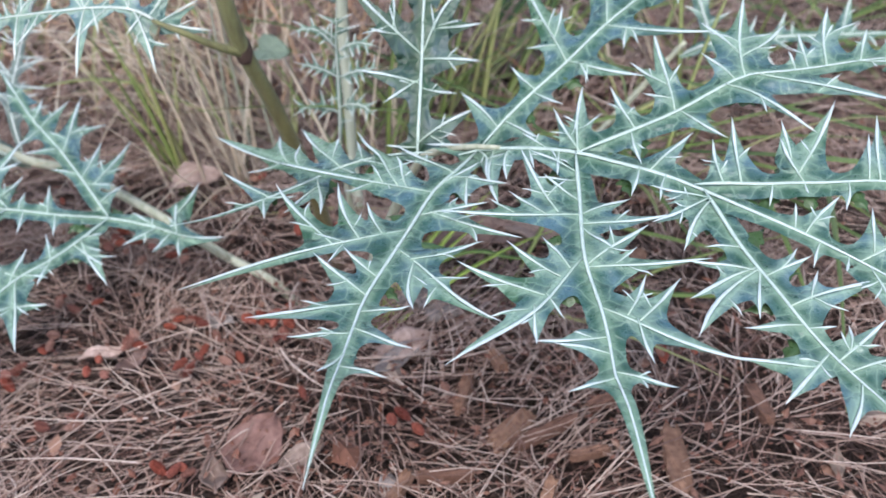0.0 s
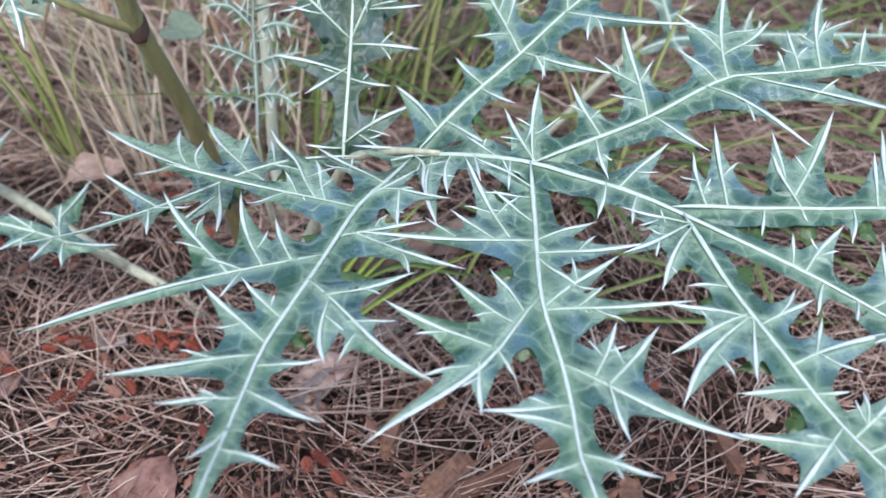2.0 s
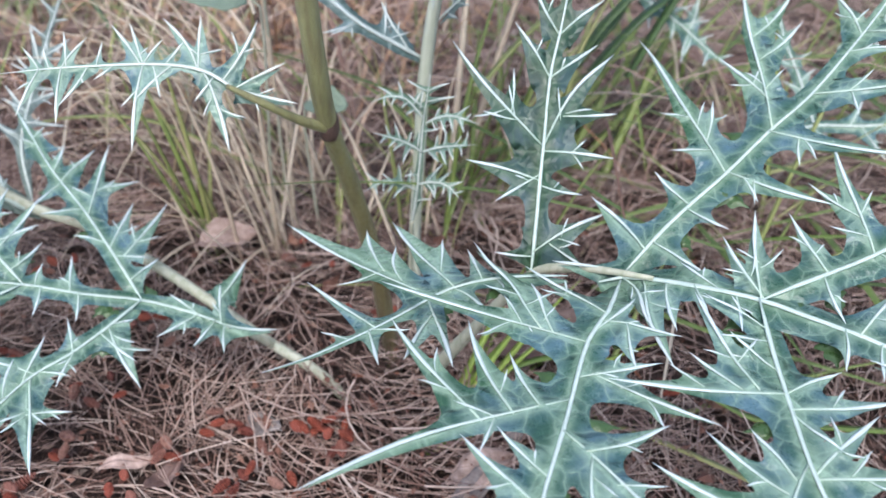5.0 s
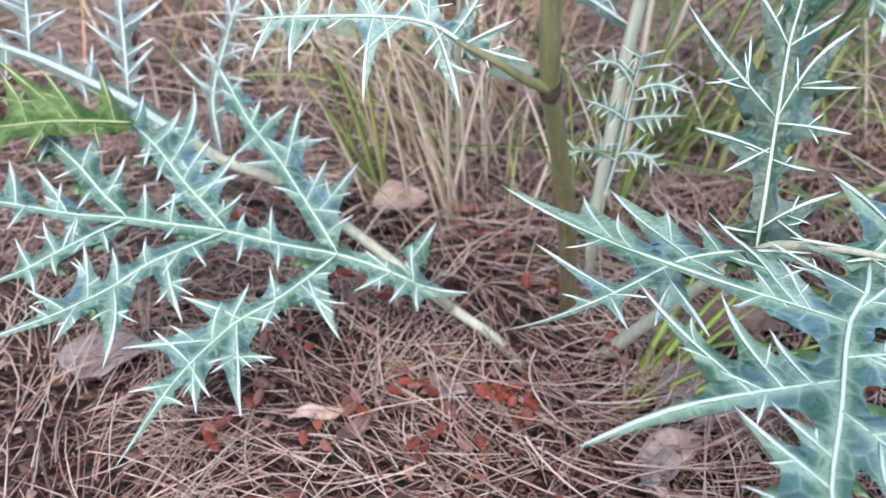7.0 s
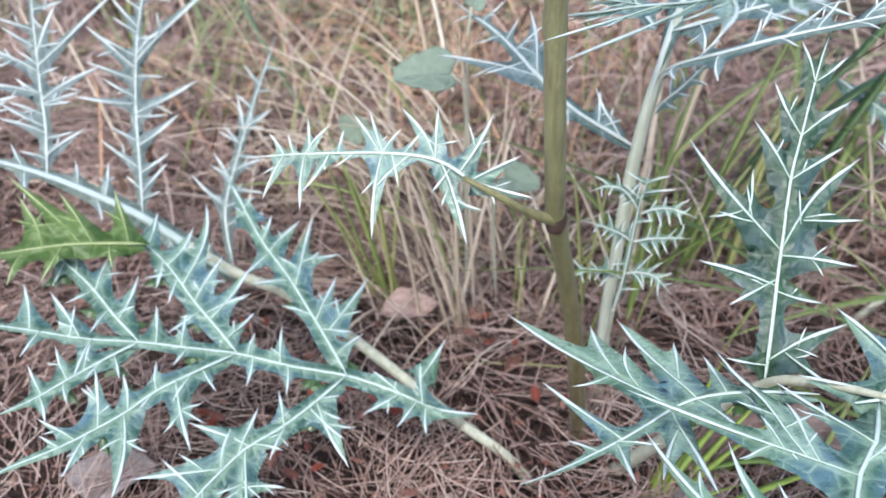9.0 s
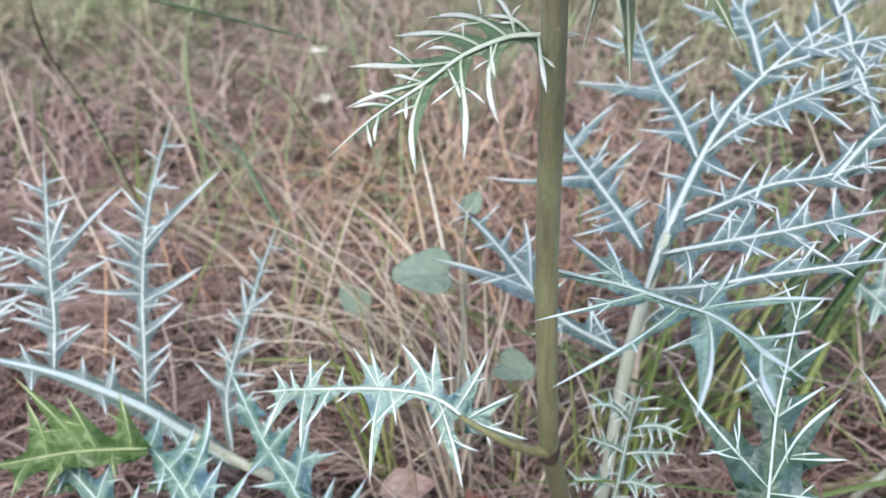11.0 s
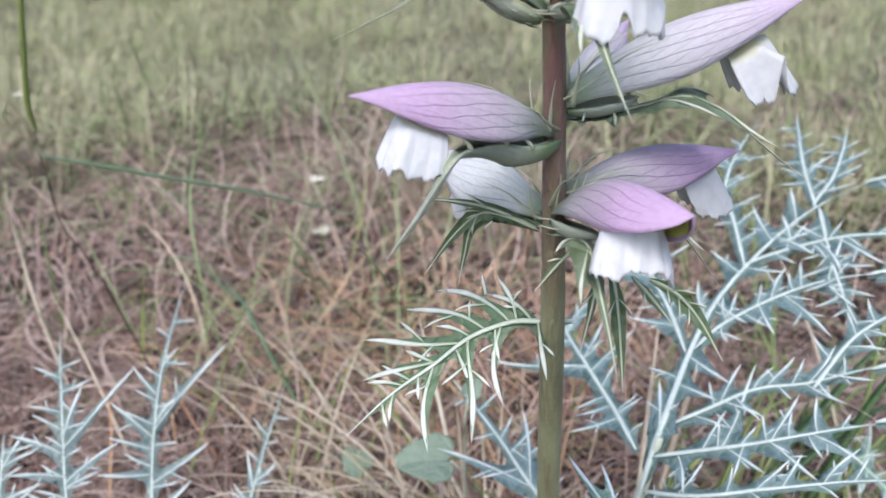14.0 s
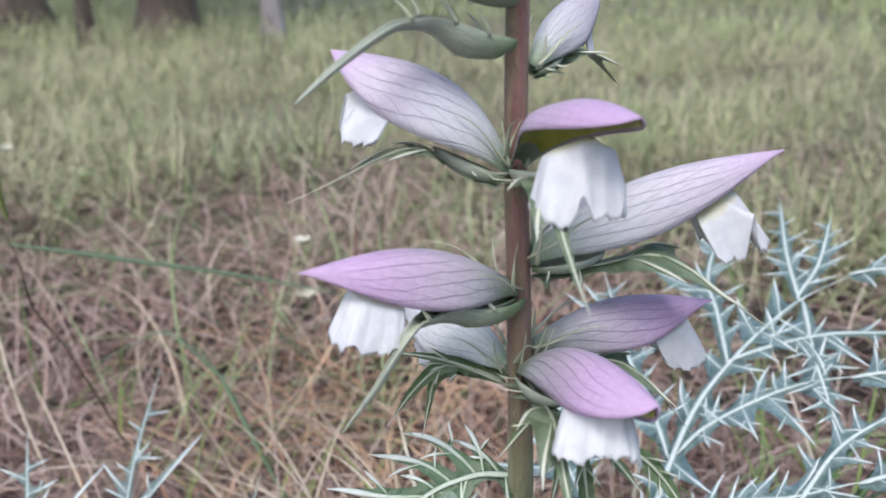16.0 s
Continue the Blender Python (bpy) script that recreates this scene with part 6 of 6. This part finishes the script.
# ---- crumbs of bark and scale between the needles ----
r_ = np.random.default_rng(77)
count_ = 9000
cx, cy = r_.uniform(-0.7, 0.5, count_), r_.uniform(0.08, 0.95, count_)
size_ = np.exp(r_.normal(math.log(0.0018), 0.55, count_))
octa_ = np.array([(1, 0, 0), (-1, 0, 0), (0, 0.6, 0), (0, -0.6, 0), (0, 0, 0.35), (0, 0, -0.35)])
turn_ = r_.uniform(0, 6.28, count_)
jit_ = octa_[None] * r_.uniform(0.5, 1.5, (count_, 6, 1)) * size_[:, None, None]
vx = jit_[..., 0] * np.cos(turn_)[:, None] - jit_[..., 1] * np.sin(turn_)[:, None] + cx[:, None]
vy = jit_[..., 0] * np.sin(turn_)[:, None] + jit_[..., 1] * np.cos(turn_)[:, None] + cy[:, None]
vz = jit_[..., 2] + jit_[..., 0] * r_.normal(0, 0.3, count_)[:, None] + (ground_height(cx, cy) + r_.uniform(0.010, 0.027, count_))[:, None]
faces_ = np.array([(0, 2, 4), (2, 1, 4), (1, 3, 4), (3, 0, 4), (2, 0, 5), (1, 2, 5), (3, 1, 5), (0, 3, 5)])
tagged(mesh_object("bark_crumbs", np.stack([vx, vy, vz], -1).reshape(-1, 3), (np.arange(count_)[:, None, None] * 6 + faces_[None]).reshape(-1, 3),
                   island("crumb", [(0.20, 0.075, 0.045), (0.10, 0.05, 0.035), (0.33, 0.22, 0.17), (0.24, 0.10, 0.06), (0.06, 0.03, 0.022), (0.45, 0.36, 0.30), (0.16, 0.06, 0.035)], 0.8), smooth=False),
       "small crumbs of bark and cone scale among needles", "bark crumbs", kind="stuff")


r_ = np.random.default_rng(78)
count_ = 2600
cx, cy = r_.normal(-0.03, 0.15, count_), r_.normal(0.30, 0.07, count_)
size_ = np.exp(r_.normal(math.log(0.0015), 0.45, count_))
turn_ = r_.uniform(0, 6.28, count_)
jit_ = octa_[None] * r_.uniform(0.5, 1.5, (count_, 6, 1)) * size_[:, None, None]
vx = jit_[..., 0] * np.cos(turn_)[:, None] - jit_[..., 1] * np.sin(turn_)[:, None] + cx[:, None]
vy = jit_[..., 0] * np.sin(turn_)[:, None] + jit_[..., 1] * np.cos(turn_)[:, None] + cy[:, None]
vz = jit_[..., 2] + jit_[..., 0] * r_.normal(0, 0.4, count_)[:, None] + (ground_height(cx, cy) + r_.uniform(0.018, 0.031, count_))[:, None]
tagged(mesh_object("bark_crumbs", np.stack([vx, vy, vz], -1).reshape(-1, 3), (np.arange(count_)[:, None, None] * 6 + faces_[None]).reshape(-1, 3),
                   island("red_flake", [(0.19, 0.075, 0.05), (0.13, 0.055, 0.038), (0.28, 0.15, 0.11), (0.09, 0.04, 0.03), (0.22, 0.10, 0.07)], 0.8), smooth=False),
       "reddish flakes of pine bark strewn over needles", "bark crumbs", kind="stuff")


# ---- grass tufts, each blade apart ----
def blade_points(base, heading, steep, length, droop, n=14):
    f = np.linspace(0, 1, n)
    e = steep - droop * f ** 1.4
    step = length / (n - 1)
    dx = np.r_[0, np.cumsum(np.cos(e[:-1]) * step)]
    dz = np.r_[0, np.cumsum(np.sin(e[:-1]) * step)]
    p = np.stack([base[0] + math.cos(heading) * dx, base[1] + math.sin(heading) * dx, base[2] + dz], 1)
    p[:, 2] = np.maximum(p[:, 2], ground_height(p[:, 0], p[:, 1]) + 0.006)
    return p


def grass_blade(points, width, mat, parent, label=""):
    """A keeled strip that narrows to a point."""
    p = np.asarray(points, float)
    t = np.gradient(p, axis=0)
    side = np.cross(t, (0.0, 0.0, 1.0)) + 1e-6
    side /= np.linalg.norm(side, axis=1)[:, None]
    up = np.cross(side, t)
    up /= np.linalg.norm(up, axis=1)[:, None]
    f = np.linspace(0, 1, len(p))
    w = width / 2 * np.interp(f, [0, 0.15, 0.6, 1], [0.6, 1, 0.85, 0.06])[:, None]
    v = np.stack([p - side * w, p - up * w * 0.45, p + side * w, p + up * w * 0.1], 1).reshape(-1, 3)
    faces = [(i * 4 + a, i * 4 + b, i * 4 + 4 + b, i * 4 + 4 + a) for i in range(len(p) - 1) for a, b in ((0, 1), (1, 2), (2, 3), (3, 0))]
    return mesh_object("blade", v, faces, mat, parent, label=label)


BLADE_GREEN = single("blade_green", [(0.14, 0.20, 0.04), (0.25, 0.30, 0.09), (0.36, 0.36, 0.14), (0.19, 0.25, 0.06)], 0.45, 0.2, 200, spots=0.3)
BLADE_FRESH = single("blade_fresh", [(0.22, 0.32, 0.04), (0.30, 0.40, 0.07), (0.25, 0.36, 0.05)], 0.42, 0.2, 200, spots=0.3)
BLADE_STRAW = single("blade_straw", [(0.54, 0.43, 0.30), (0.66, 0.56, 0.43), (0.44, 0.33, 0.215), (0.70, 0.63, 0.51)], 0.6, 0.2, 200, spots=0.3)


def tuft(x, y, count, green, heading, spread, steep, length, droop, width, seed, label, foot=0.010, fresh=None):
    rng = random.Random(seed)
    ob = thing("grass_tuft", label, "grass tuft", "grass tufts")
    for _ in range(count):
        bx, by = x + rng.gauss(0, foot), y + rng.gauss(0, foot)
        pts = blade_points((bx, by, float(ground_height(bx, by)) - 0.002), rng.gauss(heading, spread), rng.uniform(*steep), rng.uniform(*length), rng.uniform(*droop))
        grass_blade(pts, rng.uniform(*width), (fresh or BLADE_GREEN) if rng.random() < green else BLADE_STRAW, ob)
    return ob


tuft(-0.216, 0.556, 9, 0.8, 2.7, 0.7, (1.05, 1.5), (0.10, 0.19), (0.0, 0.5), (0.0026, 0.0046), 1, "tuft of yellow-green grass blades rising from needles", 0.007)
tuft(-0.165, 0.545, 19, 0.08, 2.9, 0.8, (0.95, 1.55), (0.09, 0.19), (0.0, 0.7), (0.0018, 0.0036), 2, "tuft of straw-coloured dry grass rising from needles", 0.008)
tuft(-0.185, 0.610, 30, 0.05, 2.3, 1.2, (0.5, 1.4), (0.10, 0.22), (0.6, 2.0), (0.0014, 0.0030), 3, "loose tuft of bleached dry grass", 0.03)
tuft(-0.165, 0.640, 26, 0.06, 2.9, 0.6, (0.9, 1.35), (0.18, 0.34), (1.5, 2.4), (0.0020, 0.0036), 16, "tuft of long arching straw bent over litter", 0.025)
tuft(-0.130, 0.565, 7, 0.75, 1.0, 0.7, (0.9, 1.4), (0.07, 0.14), (0.2, 0.9), (0.0018, 0.003), 4, "small tuft of green and yellow grass")
tuft(-0.035, 0.620, 16, 0.92, 1.0, 0.6, (0.8, 1.45), (0.14, 0.28), (0.3, 1.5), (0.0035, 0.0065), 5, "tuft of long green grass behind leaf stalks", 0.02)
tuft(-0.075, 0.560, 12, 0.5, 1.8, 0.8, (0.9, 1.5), (0.08, 0.18), (0.2, 1.2), (0.0018, 0.0032), 6, "mixed green and orange-brown grass tuft", 0.014)
tuft(-0.058, 0.399, 11, 1.0, 0.65, 0.30, (0.5, 0.95), (0.08, 0.15), (0.4, 1.1), (0.0035, 0.0055), 7, "bright green broad grass blades at plant foot", 0.005, BLADE_FRESH)
tuft(0.090, 0.560, 16, 0.7, 0.6, 1.2, (0.3, 1.2), (0.14, 0.30), (0.4, 1.4), (0.0018, 0.0034), 8, "sprawling tuft of green and dry grass", 0.04)
tuft(0.020, 0.420, 5, 1.0, 0.3, 0.5, (0.2, 0.6), (0.10, 0.2), (0.2, 0.6), (0.003, 0.0045), 9, "few green grass blades under spiny leaf", 0.02)
tuft(-0.300, 0.700, 22, 0.35, 2.0, 1.5, (0.5, 1.5), (0.12, 0.26), (0.6, 1.7), (0.0016, 0.003), 10, "arching tuft of dry and green grass", 0.04)
tuft(-0.200, 0.760, 30, 0.2, 1.5, 2.0, (0.5, 1.5), (0.12, 0.30), (0.6, 1.9), (0.0014, 0.0028), 11, "arching tuft of orange-tinged dry grass", 0.05)
tuft(-0.48, 0.80, 14, 0.7, 1.5, 1.6, (0.7, 1.5), (0.15, 0.3), (0.4, 1.2), (0.002, 0.0035), 12, "thin green grass tuft in litter", 0.05)
tuft(0.16, 0.70, 22, 0.75, 1.5, 1.6, (0.6, 1.5), (0.15, 0.32), (0.4, 1.4), (0.002, 0.004), 13, "dense green grass tuft behind glaucous leaf", 0.05)
tuft(-0.27, 0.62, 18, 0.05, 3.0, 1.4, (0.1, 0.7), (0.12, 0.24), (0.2, 0.8), (0.0012, 0.0024), 14, "flattened tuft of pale dry grass", 0.04)
tuft(0.02, 0.66, 7, 1.0, 0.9, 0.35, (0.5, 0.9), (0.16, 0.26), (0.2, 0.7), (0.006, 0.010), 15, "broad dark green grass blades behind glaucous leaf", 0.02)


# ---- tall single grasses, a round-leaved weed, white flowers and the far trees ----
def stalk_thing(name, points, width, mat, label, category, group=""):
    ob = thing(name, label, category, group)
    c, _ = spline(points, 24)
    grass_blade(c, width, mat, ob)
    return ob


BLADE_LUSH = single("blade_lush", [(0.10, 0.17, 0.03), (0.17, 0.235, 0.05), (0.13, 0.20, 0.035)], 0.42, 0.2, 200, spots=0.3)
BLADE_DARK = single("blade_dark", [(0.13, 0.20, 0.10), (0.16, 0.235, 0.13)], 0.45, 0.2, 200, spots=0.3)
stalk_thing("tall_grass", [(-0.501, 0.800, 0.079), (-0.500, 0.770, 0.145), (-0.500, 0.730, 0.226), (-0.502, 0.700, 0.278), (-0.495, 0.685, 0.317), (-0.492, 0.675, 0.340), (-0.488, 0.660, 0.369)], 0.0024, single("dark_stalk", [(0.06, 0.045, 0.03), (0.08, 0.06, 0.035)], 0.7), "thin dark dry grass stalk leaning over litter", "tall grass", "tall grasses")
stalk_thing("tall_grass", [(-0.491, 0.675, 0.359), (-0.486, 0.665, 0.382), (-0.474, 0.655, 0.422), (-0.461, 0.645, 0.467), (-0.454, 0.640, 0.507)], 0.0045, BLADE_GREEN, "upright bright green grass blade on dark stalk", "tall grass", "tall grasses")
stalk_thing("tall_grass", [(-0.492, 0.675, 0.340), (-0.461, 0.700, 0.326), (-0.421, 0.730, 0.308), (-0.373, 0.770, 0.285), (-0.320, 0.810, 0.258), (-0.270, 0.840, 0.233)], 0.0095, BLADE_DARK, "long arching green grass blade across dry litter", "tall grass", "tall grasses")
stalk_thing("tall_grass", [(-0.343, 0.800, 0.026), (-0.388, 0.820, 0.098), (-0.423, 0.840, 0.151), (-0.456, 0.840, 0.192)], 0.0055, BLADE_DARK, "upright blue-green grass blade in litter", "tall grass", "tall grasses")
stalk_thing("tall_grass", [(-0.581, 0.880, 0.126), (-0.540, 0.880, 0.150), (-0.488, 0.880, 0.171), (-0.430, 0.880, 0.123), (-0.367, 0.880, 0.168)], 0.0050, BLADE_DARK, "leaning green grass blade in litter", "tall grass", "tall grasses")
stalk_thing("tall_grass", [(-0.594, 0.800, 0.056), (-0.625, 0.820, 0.130), (-0.646, 0.840, 0.192), (-0.649, 0.840, 0.268)], 0.0030, BLADE_STRAW, "pale dry grass stalk standing in litter", "tall grass", "tall grasses")
stalk_thing("tall_grass", [(-0.534, 0.840, 0.072), (-0.529, 0.850, 0.141), (-0.517, 0.850, 0.194)], 0.0050, BLADE_GREEN, "short green grass blade in litter", "tall grass", "tall grasses")
stalk_thing("tall_grass", [(-0.386, 1.100, 0.057), (-0.372, 1.120, 0.124), (-0.358, 1.140, 0.217)], 0.0040, BLADE_GREEN, "thin green grass blade rising from litter", "tall grass", "tall grasses")
for k, row in enumerate((((-0.196, 0.600, 0.177), (-0.208, 0.620, 0.216), (-0.217, 0.630, 0.239)), ((-0.181, 0.600, 0.161), (-0.195, 0.620, 0.208), (-0.209, 0.640, 0.247)), ((-0.164, 0.560, 0.128), (-0.175, 0.600, 0.178), (-0.180, 0.610, 0.206)))):
    stalk_thing("tall_grass", row, 0.0036, BLADE_STRAW, "bleached straw stalk standing by weed", "tall grass", "tall grasses")

stalk_thing("tall_grass", [(-0.3434, 0.60, 0.0794), (-0.3074, 0.60, 0.0856), (-0.2749, 0.60, 0.0863), (-0.2435, 0.60, 0.0784), (-0.2084, 0.60, 0.0582), (-0.1684, 0.60, 0.0343), (-0.1437, 0.60, 0.0167)], 0.0046, BLADE_GREEN, "long green grass blade bowed over dry tuft", "tall grass", "tall grasses")
for row in (((-0.0507, 0.60, 0.0199), (-0.0352, 0.60, 0.0601), (-0.0202, 0.60, 0.1032), (-0.0098, 0.60, 0.1422), (-0.0029, 0.60, 0.1743)), ((-0.0404, 0.61, 0.0167), (-0.0259, 0.61, 0.0506), (-0.0131, 0.61, 0.0863), (0.0, 0.61, 0.131), (0.0118, 0.61, 0.1714)),
            ((-0.0471, 0.60, 0.0217), (-0.0395, 0.60, 0.0641), (-0.030, 0.60, 0.0984), (-0.0202, 0.60, 0.1341), (-0.0137, 0.60, 0.1634)), ((-0.0253, 0.62, 0.0237), (-0.0102, 0.62, 0.0506), (0.0049, 0.62, 0.0718), (0.0212, 0.62, 0.0817)),
            ((-0.0574, 0.62, 0.0150), (-0.0554, 0.62, 0.0601), (-0.0382, 0.62, 0.1121), (-0.0289, 0.62, 0.1436))):
    stalk_thing("tall_grass", row, 0.0058, BLADE_LUSH, "long lush green grass blade rising behind leaf stalk", "tall grass", "tall grasses")
for row in (((0.09, 0.41, 0.030), (0.1122, 0.40, 0.0264), (0.165, 0.40, 0.022), (0.2177, 0.40, 0.021), (0.258, 0.40, 0.018)), ((-0.03, 0.43, 0.022), (-0.0067, 0.43, 0.0352), (0.0111, 0.43, 0.0387), (0.0321, 0.43, 0.0326), (0.06, 0.44, 0.022))):
    stalk_thing("tall_grass", row, 0.0050, BLADE_LUSH, "green grass blade lying over needles below spiny leaf", "tall grass", "tall grasses")

BROAD_DARK = single("blade_deep", [(0.035, 0.085, 0.02), (0.06, 0.12, 0.03), (0.05, 0.10, 0.025)], 0.4, 0.2, 200)
stalk_thing("tall_grass", [(0.020, 0.660, 0.092), (0.051, 0.680, 0.130), (0.080, 0.700, 0.154), (0.108, 0.720, 0.183), (0.141, 0.740, 0.213)], 0.009, BROAD_DARK, "broad deep green grass blade behind glaucous leaf", "tall grass", "tall grasses")
stalk_thing("tall_grass", [(0.036, 0.660, 0.094), (0.075, 0.680, 0.133), (0.108, 0.700, 0.149), (0.144, 0.720, 0.161)], 0.01, BROAD_DARK, "broad deep green grass blade behind glaucous leaf", "tall grass", "tall grasses")
stalk_thing("tall_grass", [(0.067, 0.660, 0.097), (0.093, 0.680, 0.139), (0.119, 0.700, 0.177), (0.150, 0.720, 0.214)], 0.008, BROAD_DARK, "broad deep green grass blade behind glaucous leaf", "tall grass", "tall grasses")
stalk_thing("tall_grass", [(0.004, 0.660, 0.058), (0.035, 0.680, 0.098), (0.064, 0.700, 0.128), (0.079, 0.720, 0.161)], 0.008, BROAD_DARK, "broad deep green grass blade behind glaucous leaf", "tall grass", "tall grasses")

weed = thing("weed", "low weed with rounded grey-green scalloped leaves on thin stems", "weed")
WEED = leaf_material("weed_leaf", (0.075, 0.115, 0.08), (0.125, 0.17, 0.125), (0.22, 0.28, 0.215), 0.6)


def round_leaf(centre, way, up, size, seed):
    """A rounded leaf with a scalloped margin, folded a little along its midrib, on its own stem."""
    c, a = np.array(centre), np.array(way, float)
    a /= np.linalg.norm(a)
    s = np.cross(a, np.array(up, float))
    s /= np.linalg.norm(s)
    n = np.cross(s, a)

    def shape(q, p):
        ang = (p - 0.5) * 2 * math.pi
        r = size * (0.5 + 0.06 * np.cos(ang * 3)) * (1 + 0.045 * np.abs(np.sin(ang * 8))) * (1 - 0.28 * np.exp(-((np.abs(ang) - math.pi) / 0.35) ** 2)) * q
        x, y = r * np.cos(ang), r * np.sin(ang) * 0.86
        return c + x[..., None] * a + y[..., None] * s + (0.28 * np.abs(y) + 0.02 * size * np.sin(ang * 8) * q ** 2 - 2.0 * x * x)[..., None] * n
    part = sheet("leaf", shape, 10, 65, WEED, weed, 0.0005)
    foot = c - a * size * 0.36
    k, _ = spline([foot, foot - a * size * 0.25 + np.array((0, 0, -0.02)), (foot[0] - 0.004, foot[1] + 0.012, 0.0)], 14)
    v, f = tube(k, np.linspace(0.0008, 0.0012, 14), 6)
    mesh_object("leaf_stem", v, f, PETIOLE, weed)


round_leaf((-0.188, 0.554, 0.191), (-1, -0.15, 0.0), (0.1, -0.42, 0.9), 0.036, 1)
round_leaf((-0.136, 0.572, 0.116), (1, -0.3, -0.1), (0.0, -0.45, 0.9), 0.026, 2)
round_leaf((-0.165, 0.585, 0.225), (0.3, 0.4, 0.4), (0.2, -0.8, 0.5), 0.014, 4)
round_leaf((-0.27, 0.68, 0.09), (-0.6, 0.2, 0.5), (0.2, -0.8, 0.5), 0.026, 5)


def white_flower(x, y, z, size, seed):
    rng = np.random.default_rng(seed)
    ob = thing("white_flower", "small creamy white wildflower on thin stem", "wildflower", "small white flowers")
    k, _ = spline([(x + 0.01, y + 0.01, 0), (x + 0.006, y, z * 0.5), (x, y, z)], 10)
    v, f = tube(k, 0.0009, 6)
    mesh_object("flower_stem", v, f, BLADE_GREEN, ob)
    for i in range(7):
        a = i * 0.9 + rng.uniform(0, 0.4)
        d = np.array([math.cos(a), math.sin(a), 0.5])
        t = np.array([-math.sin(a), math.cos(a), 0.0])
        shape = lambda q, p: np.array([x, y, z]) + size * (q[..., None] * d * 0.6 + ((p - 0.5) * np.sin(np.pi * np.clip(q * 0.8 + 0.12, 0, 1)))[..., None] * t * 0.5 + (0.2 * q ** 2)[..., None] * np.array([0, 0, 1.0]))
        sheet("petal", shape, 5, 5, PETAL_CREAM, ob, 0.0003)


PETAL_CREAM = single("petal_cream", [(0.66, 0.66, 0.52), (0.72, 0.71, 0.60)], 0.6, 0.2)
white_flower(-0.454, 1.22, 0.06, 0.026, 1)
white_flower(-0.50, 1.36, 0.09, 0.022, 2)
white_flower(0.75, 2.5, 0.12, 0.03, 3)
white_flower(0.62, 2.2, 0.10, 0.028, 4)
white_flower(-1.35, 1.9, 0.08, 0.028, 5)


def bark_material(name, deep, mid, ridge):
    m, n, l, b = material(name, mid, 0.9)
    g = grain(n, l, place(n, l, (1, 1, 0.25)), 18, 8, 0.7)
    l.new(ramp(n, l, g, [(0.3, deep), (0.55, mid), (0.75, ridge)]), b.inputs["Base Color"])
    relief(n, l, g, b, 0.9, 0.02)
    return m


BARK = bark_material("bark", (0.035, 0.026, 0.022), (0.10, 0.075, 0.06), (0.19, 0.15, 0.125))
BARK_GREY = bark_material("grey_trunk_bark", (0.12, 0.10, 0.095), (0.27, 0.245, 0.24), (0.40, 0.37, 0.37))
PINE = island("pine_foliage", [(0.05, 0.09, 0.03), (0.08, 0.12, 0.04), (0.04, 0.07, 0.025)], 0.6)


def pine(x, y, radius, height, seed, bark=None, label="dark pine trunk standing in meadow grass"):
    """A pine: a tapered trunk flaring at the foot, bare limbs high up and a ragged crown of needle sprays."""
    rng = np.random.default_rng(seed)
    ob = thing("pine_tree", label, "tree", "pines")
    bark = bark or BARK
    z = np.linspace(-0.05, height, 30)
    pts = np.stack([x + 0.05 * np.sin(z * 0.8 + seed), y + 0.05 * np.cos(z * 0.7), z], 1)
    r = radius * (1 - 0.75 * z / height) * (1 + 0.6 * np.exp(-np.clip(z, 0, 9) / 0.12))
    v, f = tube(pts, r, 14, up=(0, 1, 0))
    v += rng.normal(0, radius * 0.04, v.shape)
    mesh_object("trunk", v, f, bark, ob)
    tips = []
    for i in range(9):
        h = height * (0.55 + 0.045 * i)
        a = i * 2.4 + seed
        reach = (1 - 0.07 * i) * height * 0.25
        s = np.array([np.interp(h, z, pts[:, 0]), np.interp(h, z, pts[:, 1]), h])
        e = s + reach * np.array([math.cos(a), math.sin(a), 0.35])
        k, _ = spline([s, (s + e) / 2 + np.array([0, 0, -0.05]), e], 8)
        v, f = tube(k, np.linspace(radius * 0.28, 0.008, 8), 7)
        mesh_object("limb", v, f, bark, ob)
        tips += [s + (e - s) * q for q in (0.5, 0.7, 0.85, 1.0)]
    vv, ff = [], []
    for c in tips:
        for _ in range(60):
            d = rng.normal(0, 1, 3)
            d /= np.linalg.norm(d)
            a = c + rng.normal(0, 0.16, 3)
            s = np.cross(d, rng.normal(0, 1, 3))
            s /= np.linalg.norm(s)
            k = len(vv)
            vv += [a - s * 0.012, a + s * 0.012, a + d * 0.26]
            ff.append((k, k + 1, k + 2))
    mesh_object("crown", vv, ff, PINE, ob, smooth=False)


pine(-2.16, 4.37, 0.131, 5.2, 1)
pine(-1.55, 4.19, 0.048, 4.2, 2, BARK_GREY, "slender grey pine trunk standing in meadow grass")
pine(-2.37, 4.11, 0.036, 3.8, 5)
pine(-3.15, 4.71, 0.143, 6.0, 3)
pine(2.9, 8.6, 0.14, 6.2, 4)
